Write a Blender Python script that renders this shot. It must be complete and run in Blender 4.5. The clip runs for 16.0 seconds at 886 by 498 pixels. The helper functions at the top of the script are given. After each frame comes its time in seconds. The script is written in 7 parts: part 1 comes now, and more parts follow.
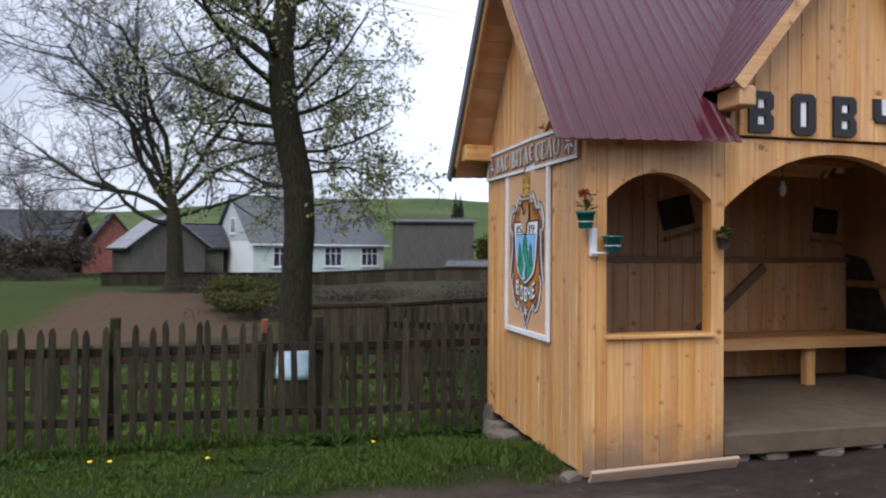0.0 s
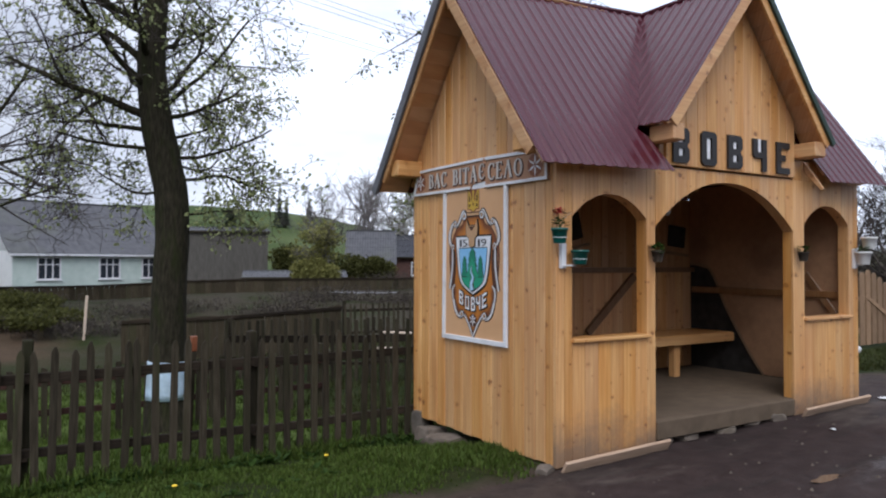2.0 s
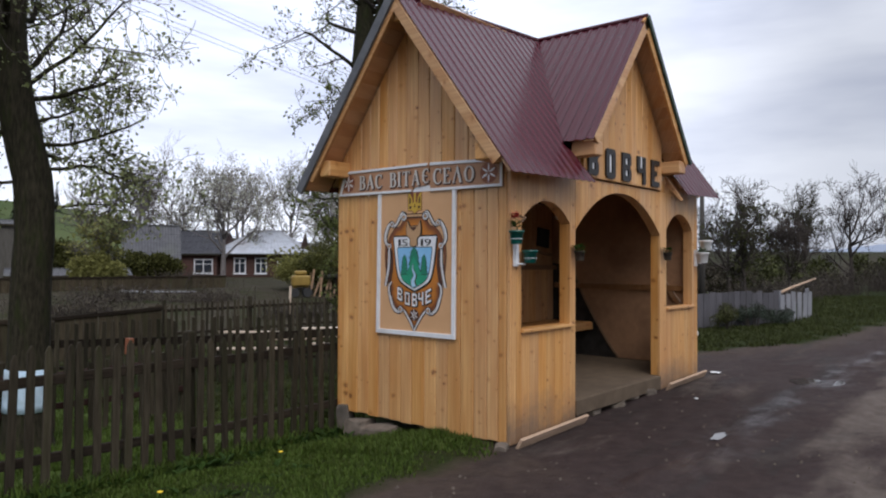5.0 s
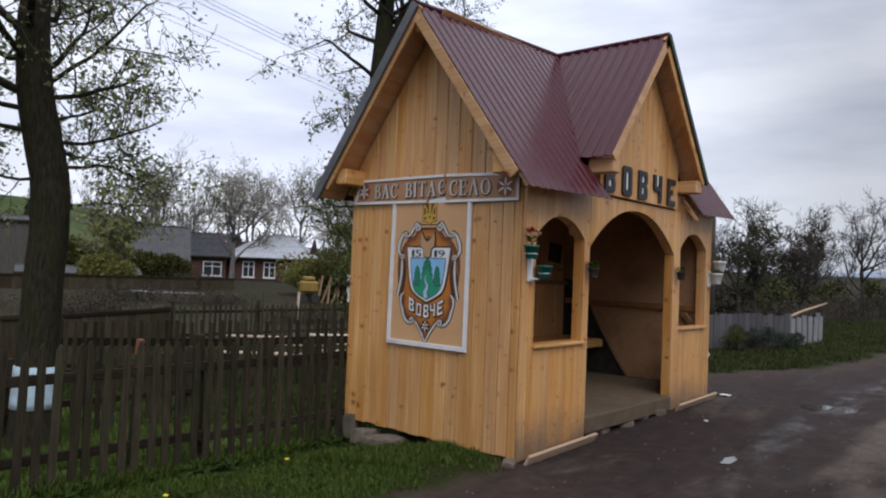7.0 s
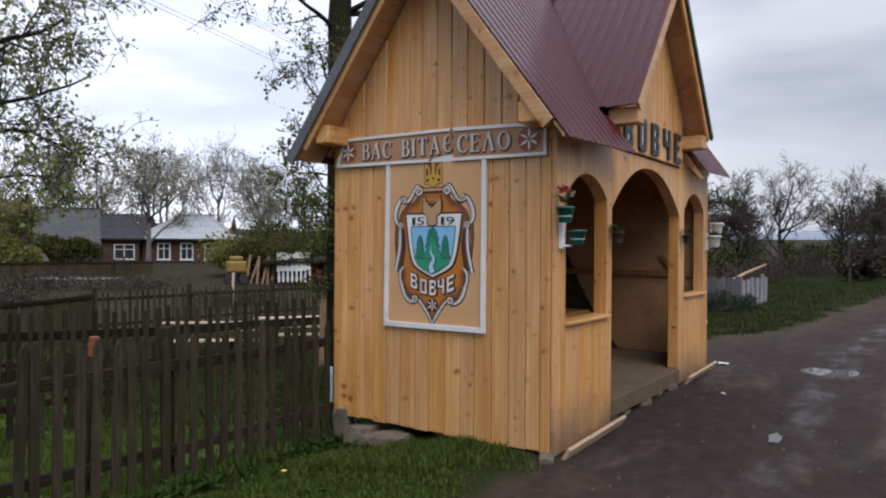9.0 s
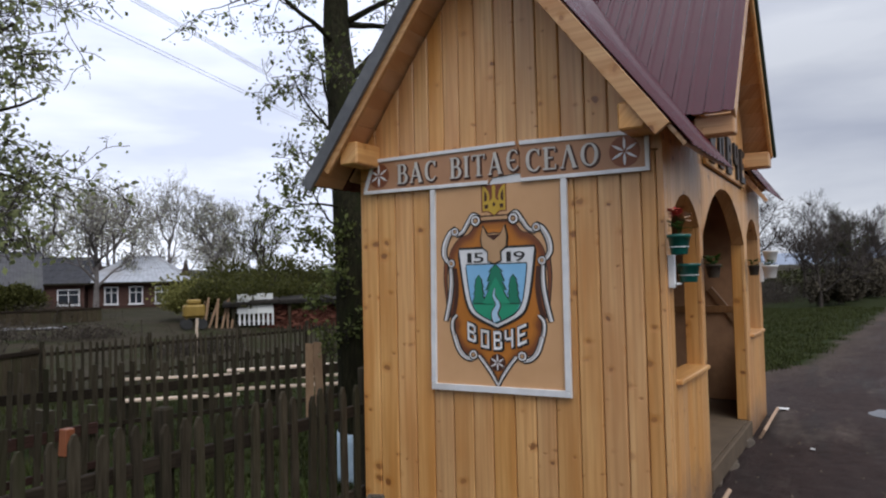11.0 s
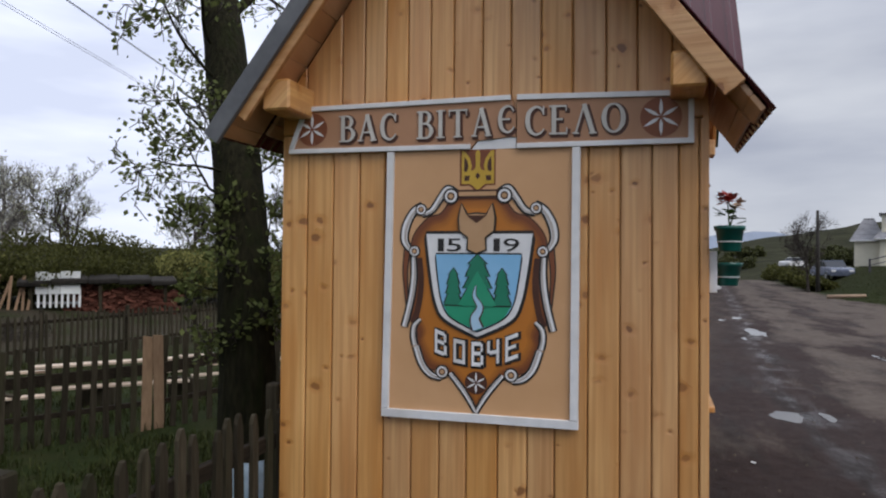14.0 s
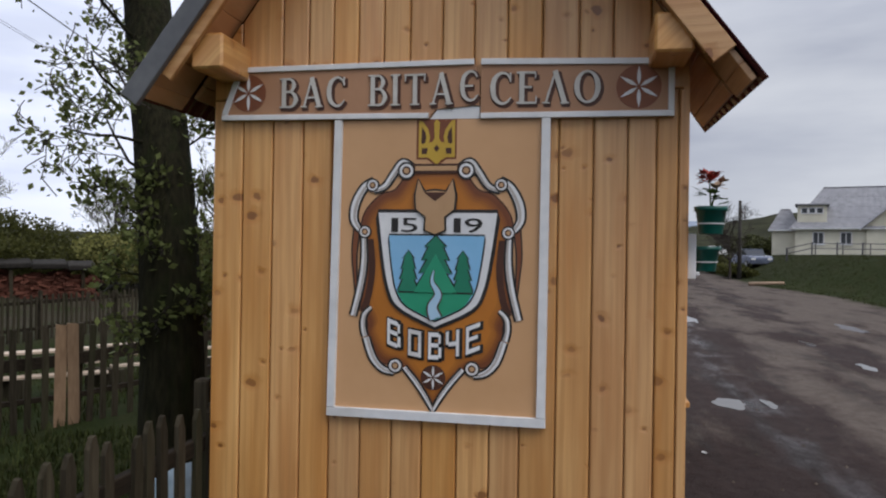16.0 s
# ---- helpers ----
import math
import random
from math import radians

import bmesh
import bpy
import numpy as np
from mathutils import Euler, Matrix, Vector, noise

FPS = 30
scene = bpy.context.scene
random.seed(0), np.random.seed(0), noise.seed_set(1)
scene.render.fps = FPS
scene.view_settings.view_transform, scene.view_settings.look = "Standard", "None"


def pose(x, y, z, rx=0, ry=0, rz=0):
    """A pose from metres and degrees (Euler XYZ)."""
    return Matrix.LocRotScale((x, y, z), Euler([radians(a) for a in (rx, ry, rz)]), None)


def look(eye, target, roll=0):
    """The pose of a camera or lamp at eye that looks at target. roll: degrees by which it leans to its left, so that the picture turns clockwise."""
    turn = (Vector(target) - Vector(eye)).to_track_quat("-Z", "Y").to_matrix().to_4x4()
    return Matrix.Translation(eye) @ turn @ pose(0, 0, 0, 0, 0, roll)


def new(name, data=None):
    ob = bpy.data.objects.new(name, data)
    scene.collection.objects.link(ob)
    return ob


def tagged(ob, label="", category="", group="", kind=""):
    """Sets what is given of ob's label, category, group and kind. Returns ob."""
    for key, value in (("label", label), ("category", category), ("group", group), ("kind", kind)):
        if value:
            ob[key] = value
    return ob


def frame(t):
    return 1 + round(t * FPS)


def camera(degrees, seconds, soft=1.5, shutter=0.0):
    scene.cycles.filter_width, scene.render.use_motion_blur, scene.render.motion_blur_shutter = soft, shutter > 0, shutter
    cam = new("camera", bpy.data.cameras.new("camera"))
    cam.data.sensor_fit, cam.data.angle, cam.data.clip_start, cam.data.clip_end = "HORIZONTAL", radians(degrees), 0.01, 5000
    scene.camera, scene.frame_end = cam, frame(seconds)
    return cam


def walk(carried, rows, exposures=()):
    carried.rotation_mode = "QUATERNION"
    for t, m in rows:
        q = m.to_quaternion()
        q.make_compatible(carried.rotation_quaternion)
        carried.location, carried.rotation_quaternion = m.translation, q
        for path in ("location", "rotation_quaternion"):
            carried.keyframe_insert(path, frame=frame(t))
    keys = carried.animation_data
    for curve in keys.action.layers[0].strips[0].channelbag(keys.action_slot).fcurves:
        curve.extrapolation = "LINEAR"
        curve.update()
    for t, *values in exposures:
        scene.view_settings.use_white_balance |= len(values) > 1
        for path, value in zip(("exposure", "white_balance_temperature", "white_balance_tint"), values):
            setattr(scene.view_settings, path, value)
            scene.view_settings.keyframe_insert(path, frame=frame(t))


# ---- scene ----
cam = camera(62.9, 16.0, soft=2.1, shutter=0.4)
METRES, EYE, TILT, LEAN, TURN = 7.5, 1.493, 0.0, 0.0, -14.2
ROWS = [
    (0.0, 0.0, 0.0, 0.0, -0.0, 0.25, -0.26),
    (0.5, -0.0508, -0.0045, 0.0015, -4.8, 0.16, 0.26),
    (1.0, -0.0988, 0.0005, 0.0021, -9.0, 1.0, 1.1),
    (1.5, -0.1508, -0.0021, 0.0022, -14.89, 0.11, -0.95),
    (2.0, -0.1958, -0.0015, 0.0023, -17.81, 1.09, -0.1),
    (2.5, -0.2377, 0.0076, 0.002, -22.26, 0.56, -0.33),
    (3.0, -0.2808, 0.0107, 0.0008, -26.96, 1.61, -1.59),
    (3.5, -0.3255, 0.0133, 0.0026, -27.15, 0.67, 0.3),
    (4.0, -0.3615, 0.0277, -0.001, -30.4, 0.7, 2.4),
    (4.5, -0.3923, 0.0359, 0.0016, -35.18, 0.58, 0.59),
    (7.0, -0.3985, 0.046, 0.0044, -35.1, 1.75, -2.27),
    (7.5, -0.4085, 0.0785, 0.002, -33.81, -0.09, -0.83),
    (8.0, -0.4123, 0.1122, 0.001, -37.56, -0.09, -0.81),
    (8.5, -0.4049, 0.1539, 0.0002, -40.91, 0.3, -0.96),
    (9.0, -0.4031, 0.2007, -0.0025, -41.55, -0.12, -0.36),
    (11.5, -0.3611, 0.4168, 0.0072, -47.07, 3.43, 0.69),
    (12.0, -0.3546, 0.4536, 0.0084, -51.66, 2.39, -0.87),
    (12.5, -0.3576, 0.4885, 0.009, -56.27, 1.19, 1.68),
    (13.0, -0.3492, 0.5163, 0.0074, -56.49, 0.08, -0.28),
    (13.5, -0.3287, 0.5388, 0.0117, -58.7, 1.33, -1.36),
    (14.0, -0.3199, 0.5549, 0.0122, -59.39, 1.23, -0.51),
    (14.5, -0.3142, 0.5697, 0.0104, -58.56, 0.37, 0.06),
    (15.0, -0.2965, 0.5801, 0.01, -59.22, 0.47, -1.44),
    (15.5, -0.2856, 0.5832, 0.0089, -63.87, -0.51, -0.14),
    (16.0, -0.2862, 0.5897, 0.0097, -64.77, 0.22, -0.89),
]
walk(cam, [(t, pose(-2.08, -4.40, EYE, TILT, LEAN, TURN) @ pose(METRES * x, METRES * y, METRES * z, 90 + pitch, roll, yaw)) for t, x, y, z, yaw, pitch, roll in ROWS],
     exposures=[(0.0, 0.42, 5980, 11), (1.0, 0.32, 5980, 11), (2.5, 0.16, 6040, 11), (5.0, 0.0, 6240, 11), (7.0, -0.17, 6300, 10), (8.5, 0.03, 6300, 10), (9.5, 0.04, 6320, 10), (11.5, -0.08, 6280, 10), (16.0, -0.12, 6360, 10)])

# ---- sky and light: a bright overcast spring day ----
SUN_AZ, SUN_EL = 215.0, 48.0
world = bpy.data.worlds.new("overcast_sky")
scene.world = world
world.use_nodes = True
wn, wl = world.node_tree.nodes, world.node_tree.links
wn.clear()
w_out, w_bg = wn.new("ShaderNodeOutputWorld"), wn.new("ShaderNodeBackground")
w_sky = wn.new("ShaderNodeTexSky")
w_sky.sky_type, w_sky.sun_disc = "NISHITA", False
w_sky.sun_elevation, w_sky.sun_rotation = radians(SUN_EL), radians(SUN_AZ)
w_tc, w_map, w_noise = wn.new("ShaderNodeTexCoord"), wn.new("ShaderNodeMapping"), wn.new("ShaderNodeTexNoise")
w_map.inputs["Scale"].default_value = (1.6, 1.6, 7.0)
w_noise.inputs["Scale"].default_value, w_noise.inputs["Detail"].default_value = 1.3, 5.0
w_ramp = wn.new("ShaderNodeValToRGB")
w_ramp.color_ramp.elements[0].position, w_ramp.color_ramp.elements[0].color = 0.30, (0.54, 0.575, 0.70, 1)
w_ramp.color_ramp.elements[1].position, w_ramp.color_ramp.elements[1].color = 0.62, (0.92, 0.945, 1.02, 1)
w_sep, w_grad = wn.new("ShaderNodeSeparateXYZ"), wn.new("ShaderNodeMapRange")
w_grad.inputs["From Min"].default_value, w_grad.inputs["From Max"].default_value = 0.25, 1.0
w_grad.inputs["To Min"].default_value, w_grad.inputs["To Max"].default_value = 1.0, 2.2
w_mul = wn.new("ShaderNodeVectorMath")
w_mul.operation = "SCALE"
w_skyscale = wn.new("ShaderNodeVectorMath")
w_skyscale.operation = "SCALE"
w_skyscale.inputs["Scale"].default_value = 0.06
# the cloud cover is thinner and brighter towards the north-east
w_dot, w_side = wn.new("ShaderNodeVectorMath"), wn.new("ShaderNodeMapRange")
w_dot.operation = "DOT_PRODUCT"
w_dot.inputs[1].default_value = (0.65, 0.73, 0.2)
w_side.interpolation_type = "SMOOTHSTEP"
w_side.inputs["From Min"].default_value, w_side.inputs["From Max"].default_value = 0.78, 1.0
w_side.inputs["To Min"].default_value, w_side.inputs["To Max"].default_value = 0.84, 1.66
w_lift = wn.new("ShaderNodeMath")
w_lift.operation = "MULTIPLY"
wl.new(w_tc.outputs["Generated"], w_dot.inputs[0])
wl.new(w_dot.outputs["Value"], w_side.inputs["Value"])
wl.new(w_side.outputs["Result"], w_lift.inputs[0])
wl.new(w_grad.outputs["Result"], w_lift.inputs[1])
w_add = wn.new("ShaderNodeMix")
w_add.data_type = "RGBA"
w_add.inputs["Factor"].default_value = 0.9
wl.new(w_tc.outputs["Generated"], w_map.inputs["Vector"])
wl.new(w_map.outputs["Vector"], w_noise.inputs["Vector"])
wl.new(w_noise.outputs["Fac"], w_ramp.inputs["Fac"])
wl.new(w_tc.outputs["Generated"], w_sep.inputs["Vector"])
wl.new(w_sep.outputs["Z"], w_grad.inputs["Value"])
wl.new(w_ramp.outputs["Color"], w_mul.inputs[0])
wl.new(w_lift.outputs[0], w_mul.inputs["Scale"])
wl.new(w_sky.outputs["Color"], w_skyscale.inputs[0])
wl.new(w_skyscale.outputs["Vector"], w_add.inputs["A"])
wl.new(w_mul.outputs["Vector"], w_add.inputs["B"])
wl.new(w_add.outputs["Result"], w_bg.inputs["Color"])
w_bg.inputs["Strength"].default_value = 0.95
wl.new(w_bg.outputs["Background"], w_out.inputs["Surface"])

sun = new("sun", bpy.data.lights.new("sun", "SUN"))
sun.data.energy, sun.data.angle, sun.data.color = 1.65, radians(40), (1.0, 0.96, 0.9)
sun_dir = Vector((math.sin(radians(SUN_AZ)) * math.cos(radians(SUN_EL)), math.cos(radians(SUN_AZ)) * math.cos(radians(SUN_EL)), math.sin(radians(SUN_EL))))
sun.matrix_world = look(sun_dir * 60, (0, 0, 0))


def sstep(a, b, x):
    t = min(max((x - a) / (b - a), 0.0), 1.0)
    return t * t * (3 - 2 * t)


# ---- materials ----
class Nodes:
    """A material's node tree, with short ways to add and join nodes."""

    def __init__(self, name):
        self.mat = bpy.data.materials.new(name)
        self.mat.use_nodes = True
        self.n, self.l = self.mat.node_tree.nodes, self.mat.node_tree.links
        self.bsdf = self.n["Principled BSDF"]

    def add(self, kind, **values):
        node = self.n.new("ShaderNode" + kind)
        for key, value in values.items():
            if key in node.inputs:
                if isinstance(value, bpy.types.NodeSocket):
                    self.l.new(value, node.inputs[key])
                else:
                    node.inputs[key].default_value = value
        return node

    def math(self, op, a, b=0.0, c=0.0):
        node = self.n.new("ShaderNodeMath")
        node.operation = op
        for i, v in enumerate((a, b, c)):
            if isinstance(v, bpy.types.NodeSocket):
                self.l.new(v, node.inputs[i])
            else:
                node.inputs[i].default_value = v
        return node.outputs[0]

    def mix(self, fac, a, b, blend="MIX"):
        node = self.n.new("ShaderNodeMix")
        node.data_type, node.blend_type = "RGBA", blend
        for key, v in (("Factor", fac), ("A", a), ("B", b)):
            if isinstance(v, bpy.types.NodeSocket):
                self.l.new(v, node.inputs[key])
            elif key == "Factor":
                node.inputs[0].default_value = v
            else:
                node.inputs[key].default_value = (*v[:3], 1)
        return node.outputs["Result"]

    def noise(self, vec, scale, detail=4.0, rough=0.55, kind="TexNoise"):
        node = self.n.new("ShaderNode" + kind)
        node.inputs["Scale"].default_value = scale
        node.inputs["Detail"].default_value, node.inputs["Roughness"].default_value = detail, rough
        self.l.new(vec, node.inputs["Vector"])
        return node.outputs["Fac"]

    def ramp(self, fac, a, b):
        node = self.n.new("ShaderNodeMapRange")
        node.inputs["From Min"].default_value, node.inputs["From Max"].default_value = a, b
        self.l.new(fac, node.inputs["Value"])
        return node.outputs["Result"]

    def scaled(self, vec, s, shift=None):
        node = self.n.new("ShaderNodeMapping")
        node.inputs["Scale"].default_value = s
        self.l.new(vec, node.inputs["Vector"])
        if shift is not None:
            comb = self.n.new("ShaderNodeCombineXYZ")
            for i in range(3):
                self.l.new(self.math("MULTIPLY", shift, (37.0, 53.0, 71.0)[i]), comb.inputs[i])
            self.l.new(comb.outputs[0], node.inputs["Location"])
        return node.outputs["Vector"]

    def done(self, color, rough, bump=None, strength=0.2, distance=0.01, metallic=0.0):
        for key, v in (("Base Color", color), ("Roughness", rough), ("Metallic", metallic)):
            if isinstance(v, bpy.types.NodeSocket):
                self.l.new(v, self.bsdf.inputs[key])
            else:
                self.bsdf.inputs[key].default_value = (*v, 1) if key == "Base Color" else v
        if bump is not None:
            b = self.n.new("ShaderNodeBump")
            b.inputs["Strength"].default_value, b.inputs["Distance"].default_value = strength, distance
            self.l.new(bump, b.inputs["Height"])
            self.l.new(b.outputs["Normal"], self.bsdf.inputs["Normal"])
        return self.mat


def surface(name, c1, c2, scale=8.0, rough=0.8, bump=0.25, distance=0.01, stretch=(1, 1, 1), vary=0.12, island=False, stain=None, metallic=0.0, coarse=0.15, spec=0.5):
    """A plain surface: two colours by fine noise, larger blotches, and a shift from piece to piece."""
    m = Nodes(name)
    tc = m.add("TexCoord").outputs["Object"]
    rnd = m.add("NewGeometry").outputs["Random Per Island"] if island else m.add("ObjectInfo").outputs["Random"]
    vec = m.scaled(tc, stretch, rnd)
    fine, big = m.noise(vec, scale, 6), m.noise(vec, scale * coarse, 3)
    col = m.mix(m.ramp(fine, 0.3, 0.7), c1, c2)
    if stain:
        col = m.mix(m.math("MULTIPLY", m.ramp(big, 0.5, 0.72), 0.75), col, stain)
    else:
        col = m.mix(m.math("MULTIPLY", m.ramp(big, 0.35, 0.75), 0.35), col, [v * 0.6 for v in c1])
    hsv = m.add("HueSaturation", Color=col)
    m.l.new(m.math("MULTIPLY_ADD", rnd, vary * 2, 1 - vary), hsv.inputs["Value"])
    r = m.math("MULTIPLY_ADD", fine, 0.2, rough - 0.1)
    m.bsdf.inputs["Specular IOR Level"].default_value = spec
    return m.done(hsv.outputs[0], r, fine, bump, distance, metallic)


def pine(name, light, dark, along="z", knots=True, rough=0.48, vary=0.09, grey=0.0):
    """Varnished pine boards: long grain along one axis, dark knots, each board its own tone."""
    m = Nodes(name)
    tc = m.add("TexCoord").outputs["Object"]
    rnd = m.add("ObjectInfo").outputs["Random"]
    sep = m.add("SeparateXYZ", Vector=tc)
    x, y, z = (sep.outputs[i] for i in range(3))
    if along == "z":
        across, run = m.math("ADD", x, y), z
    elif along == "x":
        across, run = m.math("ADD", y, z), x
    else:
        across, run = m.math("ADD", x, z), y
    shift = m.math("MULTIPLY", rnd, 60.0)
    comb = m.add("CombineXYZ")
    m.l.new(m.math("ADD", across, shift), comb.inputs[0])
    m.l.new(m.math("ADD", run, shift), comb.inputs[1])
    base = comb.outputs[0]
    warm = [a * b for a, b in zip(light, (0.82, 0.665, 0.51))]
    pale = [min(a * b, 0.8) for a, b in zip(light, (1.08, 1.09, 1.06))]
    flow = m.noise(m.scaled(base, (9, 0.9, 1)), 1.0, 3)
    grain = m.noise(m.scaled(base, (46, 1.3, 1)), 1.0, 4, 0.55)
    ring = m.n.new("ShaderNodeTexWave")
    ring.inputs["Scale"].default_value, ring.inputs["Distortion"].default_value, ring.inputs["Detail"].default_value = 1.0, 7.0, 2.0
    m.l.new(m.scaled(base, (7.5, 0.5, 1)), ring.inputs["Vector"])
    col = m.mix(m.ramp(flow, 0.30, 0.68), pale, warm)
    col = m.mix(m.math("MULTIPLY", m.ramp(grain, 0.45, 0.7), 0.5), col, [v * 0.78 for v in warm])
    col = m.mix(m.math("MULTIPLY", m.ramp(ring.outputs["Fac"], 0.55, 0.95), 0.30), col, [v * 0.85 for v in warm])
    height = grain
    if knots:
        # branch whorls: knots sit in loose groups at uneven heights, flattened across the board
        bent = m.add("VectorMath")
        m.l.new(m.scaled(base, (8.5, 10.5, 1)), bent.inputs[0])
        wob = m.n.new("ShaderNodeTexNoise")
        wob.inputs["Scale"].default_value = 24.0
        m.l.new(base, wob.inputs["Vector"])
        push = m.add("VectorMath")
        push.operation = "SCALE"
        push.inputs["Scale"].default_value = 0.3
        m.l.new(wob.outputs["Color"], push.inputs[0])
        m.l.new(push.outputs[0], bent.inputs[1])
        vor = m.n.new("ShaderNodeTexVoronoi")
        vor.voronoi_dimensions = "2D"
        vor.inputs["Scale"].default_value = 1.0
        m.l.new(bent.outputs[0], vor.inputs["Vector"])
        cell = m.add("SeparateColor", Color=vor.outputs["Color"])
        whorl = m.ramp(m.noise(m.scaled(base, (1.1, 3.3, 1)), 1.0, 1), 0.50, 0.56)
        single = m.math("GREATER_THAN", cell.outputs[2], 0.92)
        has = m.math("MULTIPLY", m.math("MAXIMUM", whorl, single), m.math("GREATER_THAN", cell.outputs[1], 0.45))
        size = m.math("MULTIPLY_ADD", m.math("POWER", cell.outputs[0], 2.0), 0.2, 0.06)
        d = m.math("DIVIDE", vor.outputs["Distance"], size)
        halo = m.math("MULTIPLY", m.ramp(d, 2.3, 0.7), has)
        core = m.math("MULTIPLY", m.math("MULTIPLY", m.ramp(d, 1.0, 0.7), has), m.math("MULTIPLY_ADD", cell.outputs[2], 0.6, 0.4))
        col = m.mix(m.math("MULTIPLY", halo, 0.55), col, [v * q for v, q in zip(warm, (0.86, 0.74, 0.56))])
        col = m.mix(m.math("MULTIPLY", core, 0.9), col, dark)
        height = m.math("SUBTRACT", m.math("MULTIPLY", grain, 0.4), m.math("MULTIPLY", halo, 0.3))
    # handling marks and weathering blotches
    blotch = m.noise(m.scaled(base, (1.6, 0.6, 1)), 1.0, 4)
    col = m.mix(m.math("MULTIPLY", m.ramp(blotch, 0.48, 0.75), 0.13), col, [v * 0.6 + grey for v in warm])
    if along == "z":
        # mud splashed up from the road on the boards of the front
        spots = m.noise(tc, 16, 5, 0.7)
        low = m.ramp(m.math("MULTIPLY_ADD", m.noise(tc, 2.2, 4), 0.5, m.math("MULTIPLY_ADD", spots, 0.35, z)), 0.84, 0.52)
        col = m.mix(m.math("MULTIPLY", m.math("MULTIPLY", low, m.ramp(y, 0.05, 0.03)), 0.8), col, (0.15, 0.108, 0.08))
    hsv = m.add("HueSaturation", Color=col)
    m.l.new(m.math("MULTIPLY_ADD", rnd, vary * 2, 1 - vary), hsv.inputs["Value"])
    m.l.new(m.math("MULTIPLY_ADD", m.math("FRACT", m.math("MULTIPLY", rnd, 7.31)), 0.14, 0.95), hsv.inputs["Saturation"])
    m.bsdf.inputs["Specular IOR Level"].default_value = 0.75
    return m.done(hsv.outputs[0], m.math("MULTIPLY_ADD", grain, 0.25, rough - 0.18), height, 0.55, 0.012)


M = {}
PL, PD = (0.67, 0.394, 0.174), (0.2, 0.078, 0.028)
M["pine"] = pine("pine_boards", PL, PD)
M["pine_x"] = pine("pine_rails", PL, PD, "x")
M["pine_y"] = pine("pine_beams", (0.60, 0.365, 0.19), PD, "y")
# the wall pine again, darkened so its colour carries the indoor shade
M["pine_in"] = pine("pine_lining_shaded", (0.39, 0.22, 0.104), PD)
M["pine_low"] = pine("pine_low_lining", (0.6, 0.355, 0.175), PD)
M["fibre"] = surface("brown_fibreboard", (0.28, 0.152, 0.08), (0.36, 0.2, 0.107), 14, 0.75, 0.15, 0.004, vary=0.05, stain=(0.19, 0.1, 0.054))
# old pine of inner rails and braces, toned down further as painted shade
M["pine_old_shaded"] = pine("pine_shaded_timber", (0.2, 0.11, 0.054), PD)
M["pine_slope"] = pine("pine_soffit", (0.63, 0.405, 0.245), PD, "x", knots=False)
M["oldwood"] = surface("weathered_fence_wood", (0.024, 0.019, 0.0125), (0.06, 0.05, 0.034), 9, 0.9, 0.5, 0.01, (6, 6, 0.5), 0.35, stain=(0.03, 0.033, 0.014), spec=0.12)
M["oldwood_x"] = surface("weathered_rail_wood", (0.015, 0.011, 0.0075), (0.04, 0.03, 0.021), 9, 0.9, 0.5, 0.01, (0.5, 6, 6), 0.3, spec=0.12)
M["redwood"] = surface("brown_stained_rail", (0.026, 0.014, 0.011), (0.06, 0.03, 0.024), 9, 0.85, 0.4, 0.01, (0.5, 6, 6), 0.3, spec=0.12)
M["gardenboard"] = surface("dull_brown_boards", (0.034, 0.026, 0.016), (0.07, 0.056, 0.036), 7, 0.9, 0.4, 0.01, (5, 5, 0.4), 0.25, stain=(0.045, 0.048, 0.022), spec=0.12)
M["paleboard"] = surface("bleached_gable_boards", (0.4, 0.42, 0.42), (0.56, 0.58, 0.57), 6, 0.9, 0.4, 0.02, (5, 5, 0.3), 0.1)
M["barge"] = pine("barge_timber", (0.53, 0.32, 0.165), PD, "y")
M["palewood"] = surface("new_sawn_wood", (0.2, 0.12, 0.066), (0.3, 0.195, 0.115), 10, 0.8, 0.3, 0.006, (5, 5, 0.6), 0.2)
M["lumber"] = surface("pale_sawn_boards", (0.5, 0.38, 0.28), (0.72, 0.6, 0.48), 8, 0.8, 0.2, 0.006, (0.5, 5, 5), 0.2)
M["greyboard"] = surface("grey_barn_boards", (0.075, 0.07, 0.062), (0.14, 0.13, 0.115), 6, 0.9, 0.4, 0.02, (5, 5, 0.3), 0.22, spec=0.12)
M["bark"] = surface("bark", (0.014, 0.012, 0.0075), (0.046, 0.04, 0.026), 16, 0.95, 0.9, 0.03, (2.2, 2.2, 0.5), 0.1, stain=(0.026, 0.032, 0.01), coarse=0.3, spec=0.12)
M["pearbark"] = surface("dark_mossy_bark", (0.009, 0.0085, 0.005), (0.03, 0.028, 0.015), 16, 0.95, 0.9, 0.03, (2.2, 2.2, 0.5), 0.1, stain=(0.017, 0.023, 0.007), coarse=0.3, spec=0.1)
M["twig"] = surface("twigs", (0.033, 0.027, 0.024), (0.075, 0.062, 0.055), 10, 0.95, 0.3, 0.005, vary=0.2, spec=0.25)
M["greytwig"] = surface("grey_twigs", (0.11, 0.097, 0.092), (0.2, 0.18, 0.175), 10, 0.95, 0.2, 0.005, vary=0.2)
M["leaf"] = surface("young_leaves", (0.15, 0.175, 0.06), (0.33, 0.36, 0.16), 3, 0.6, 0.1, 0.003, vary=0.4, island=True)
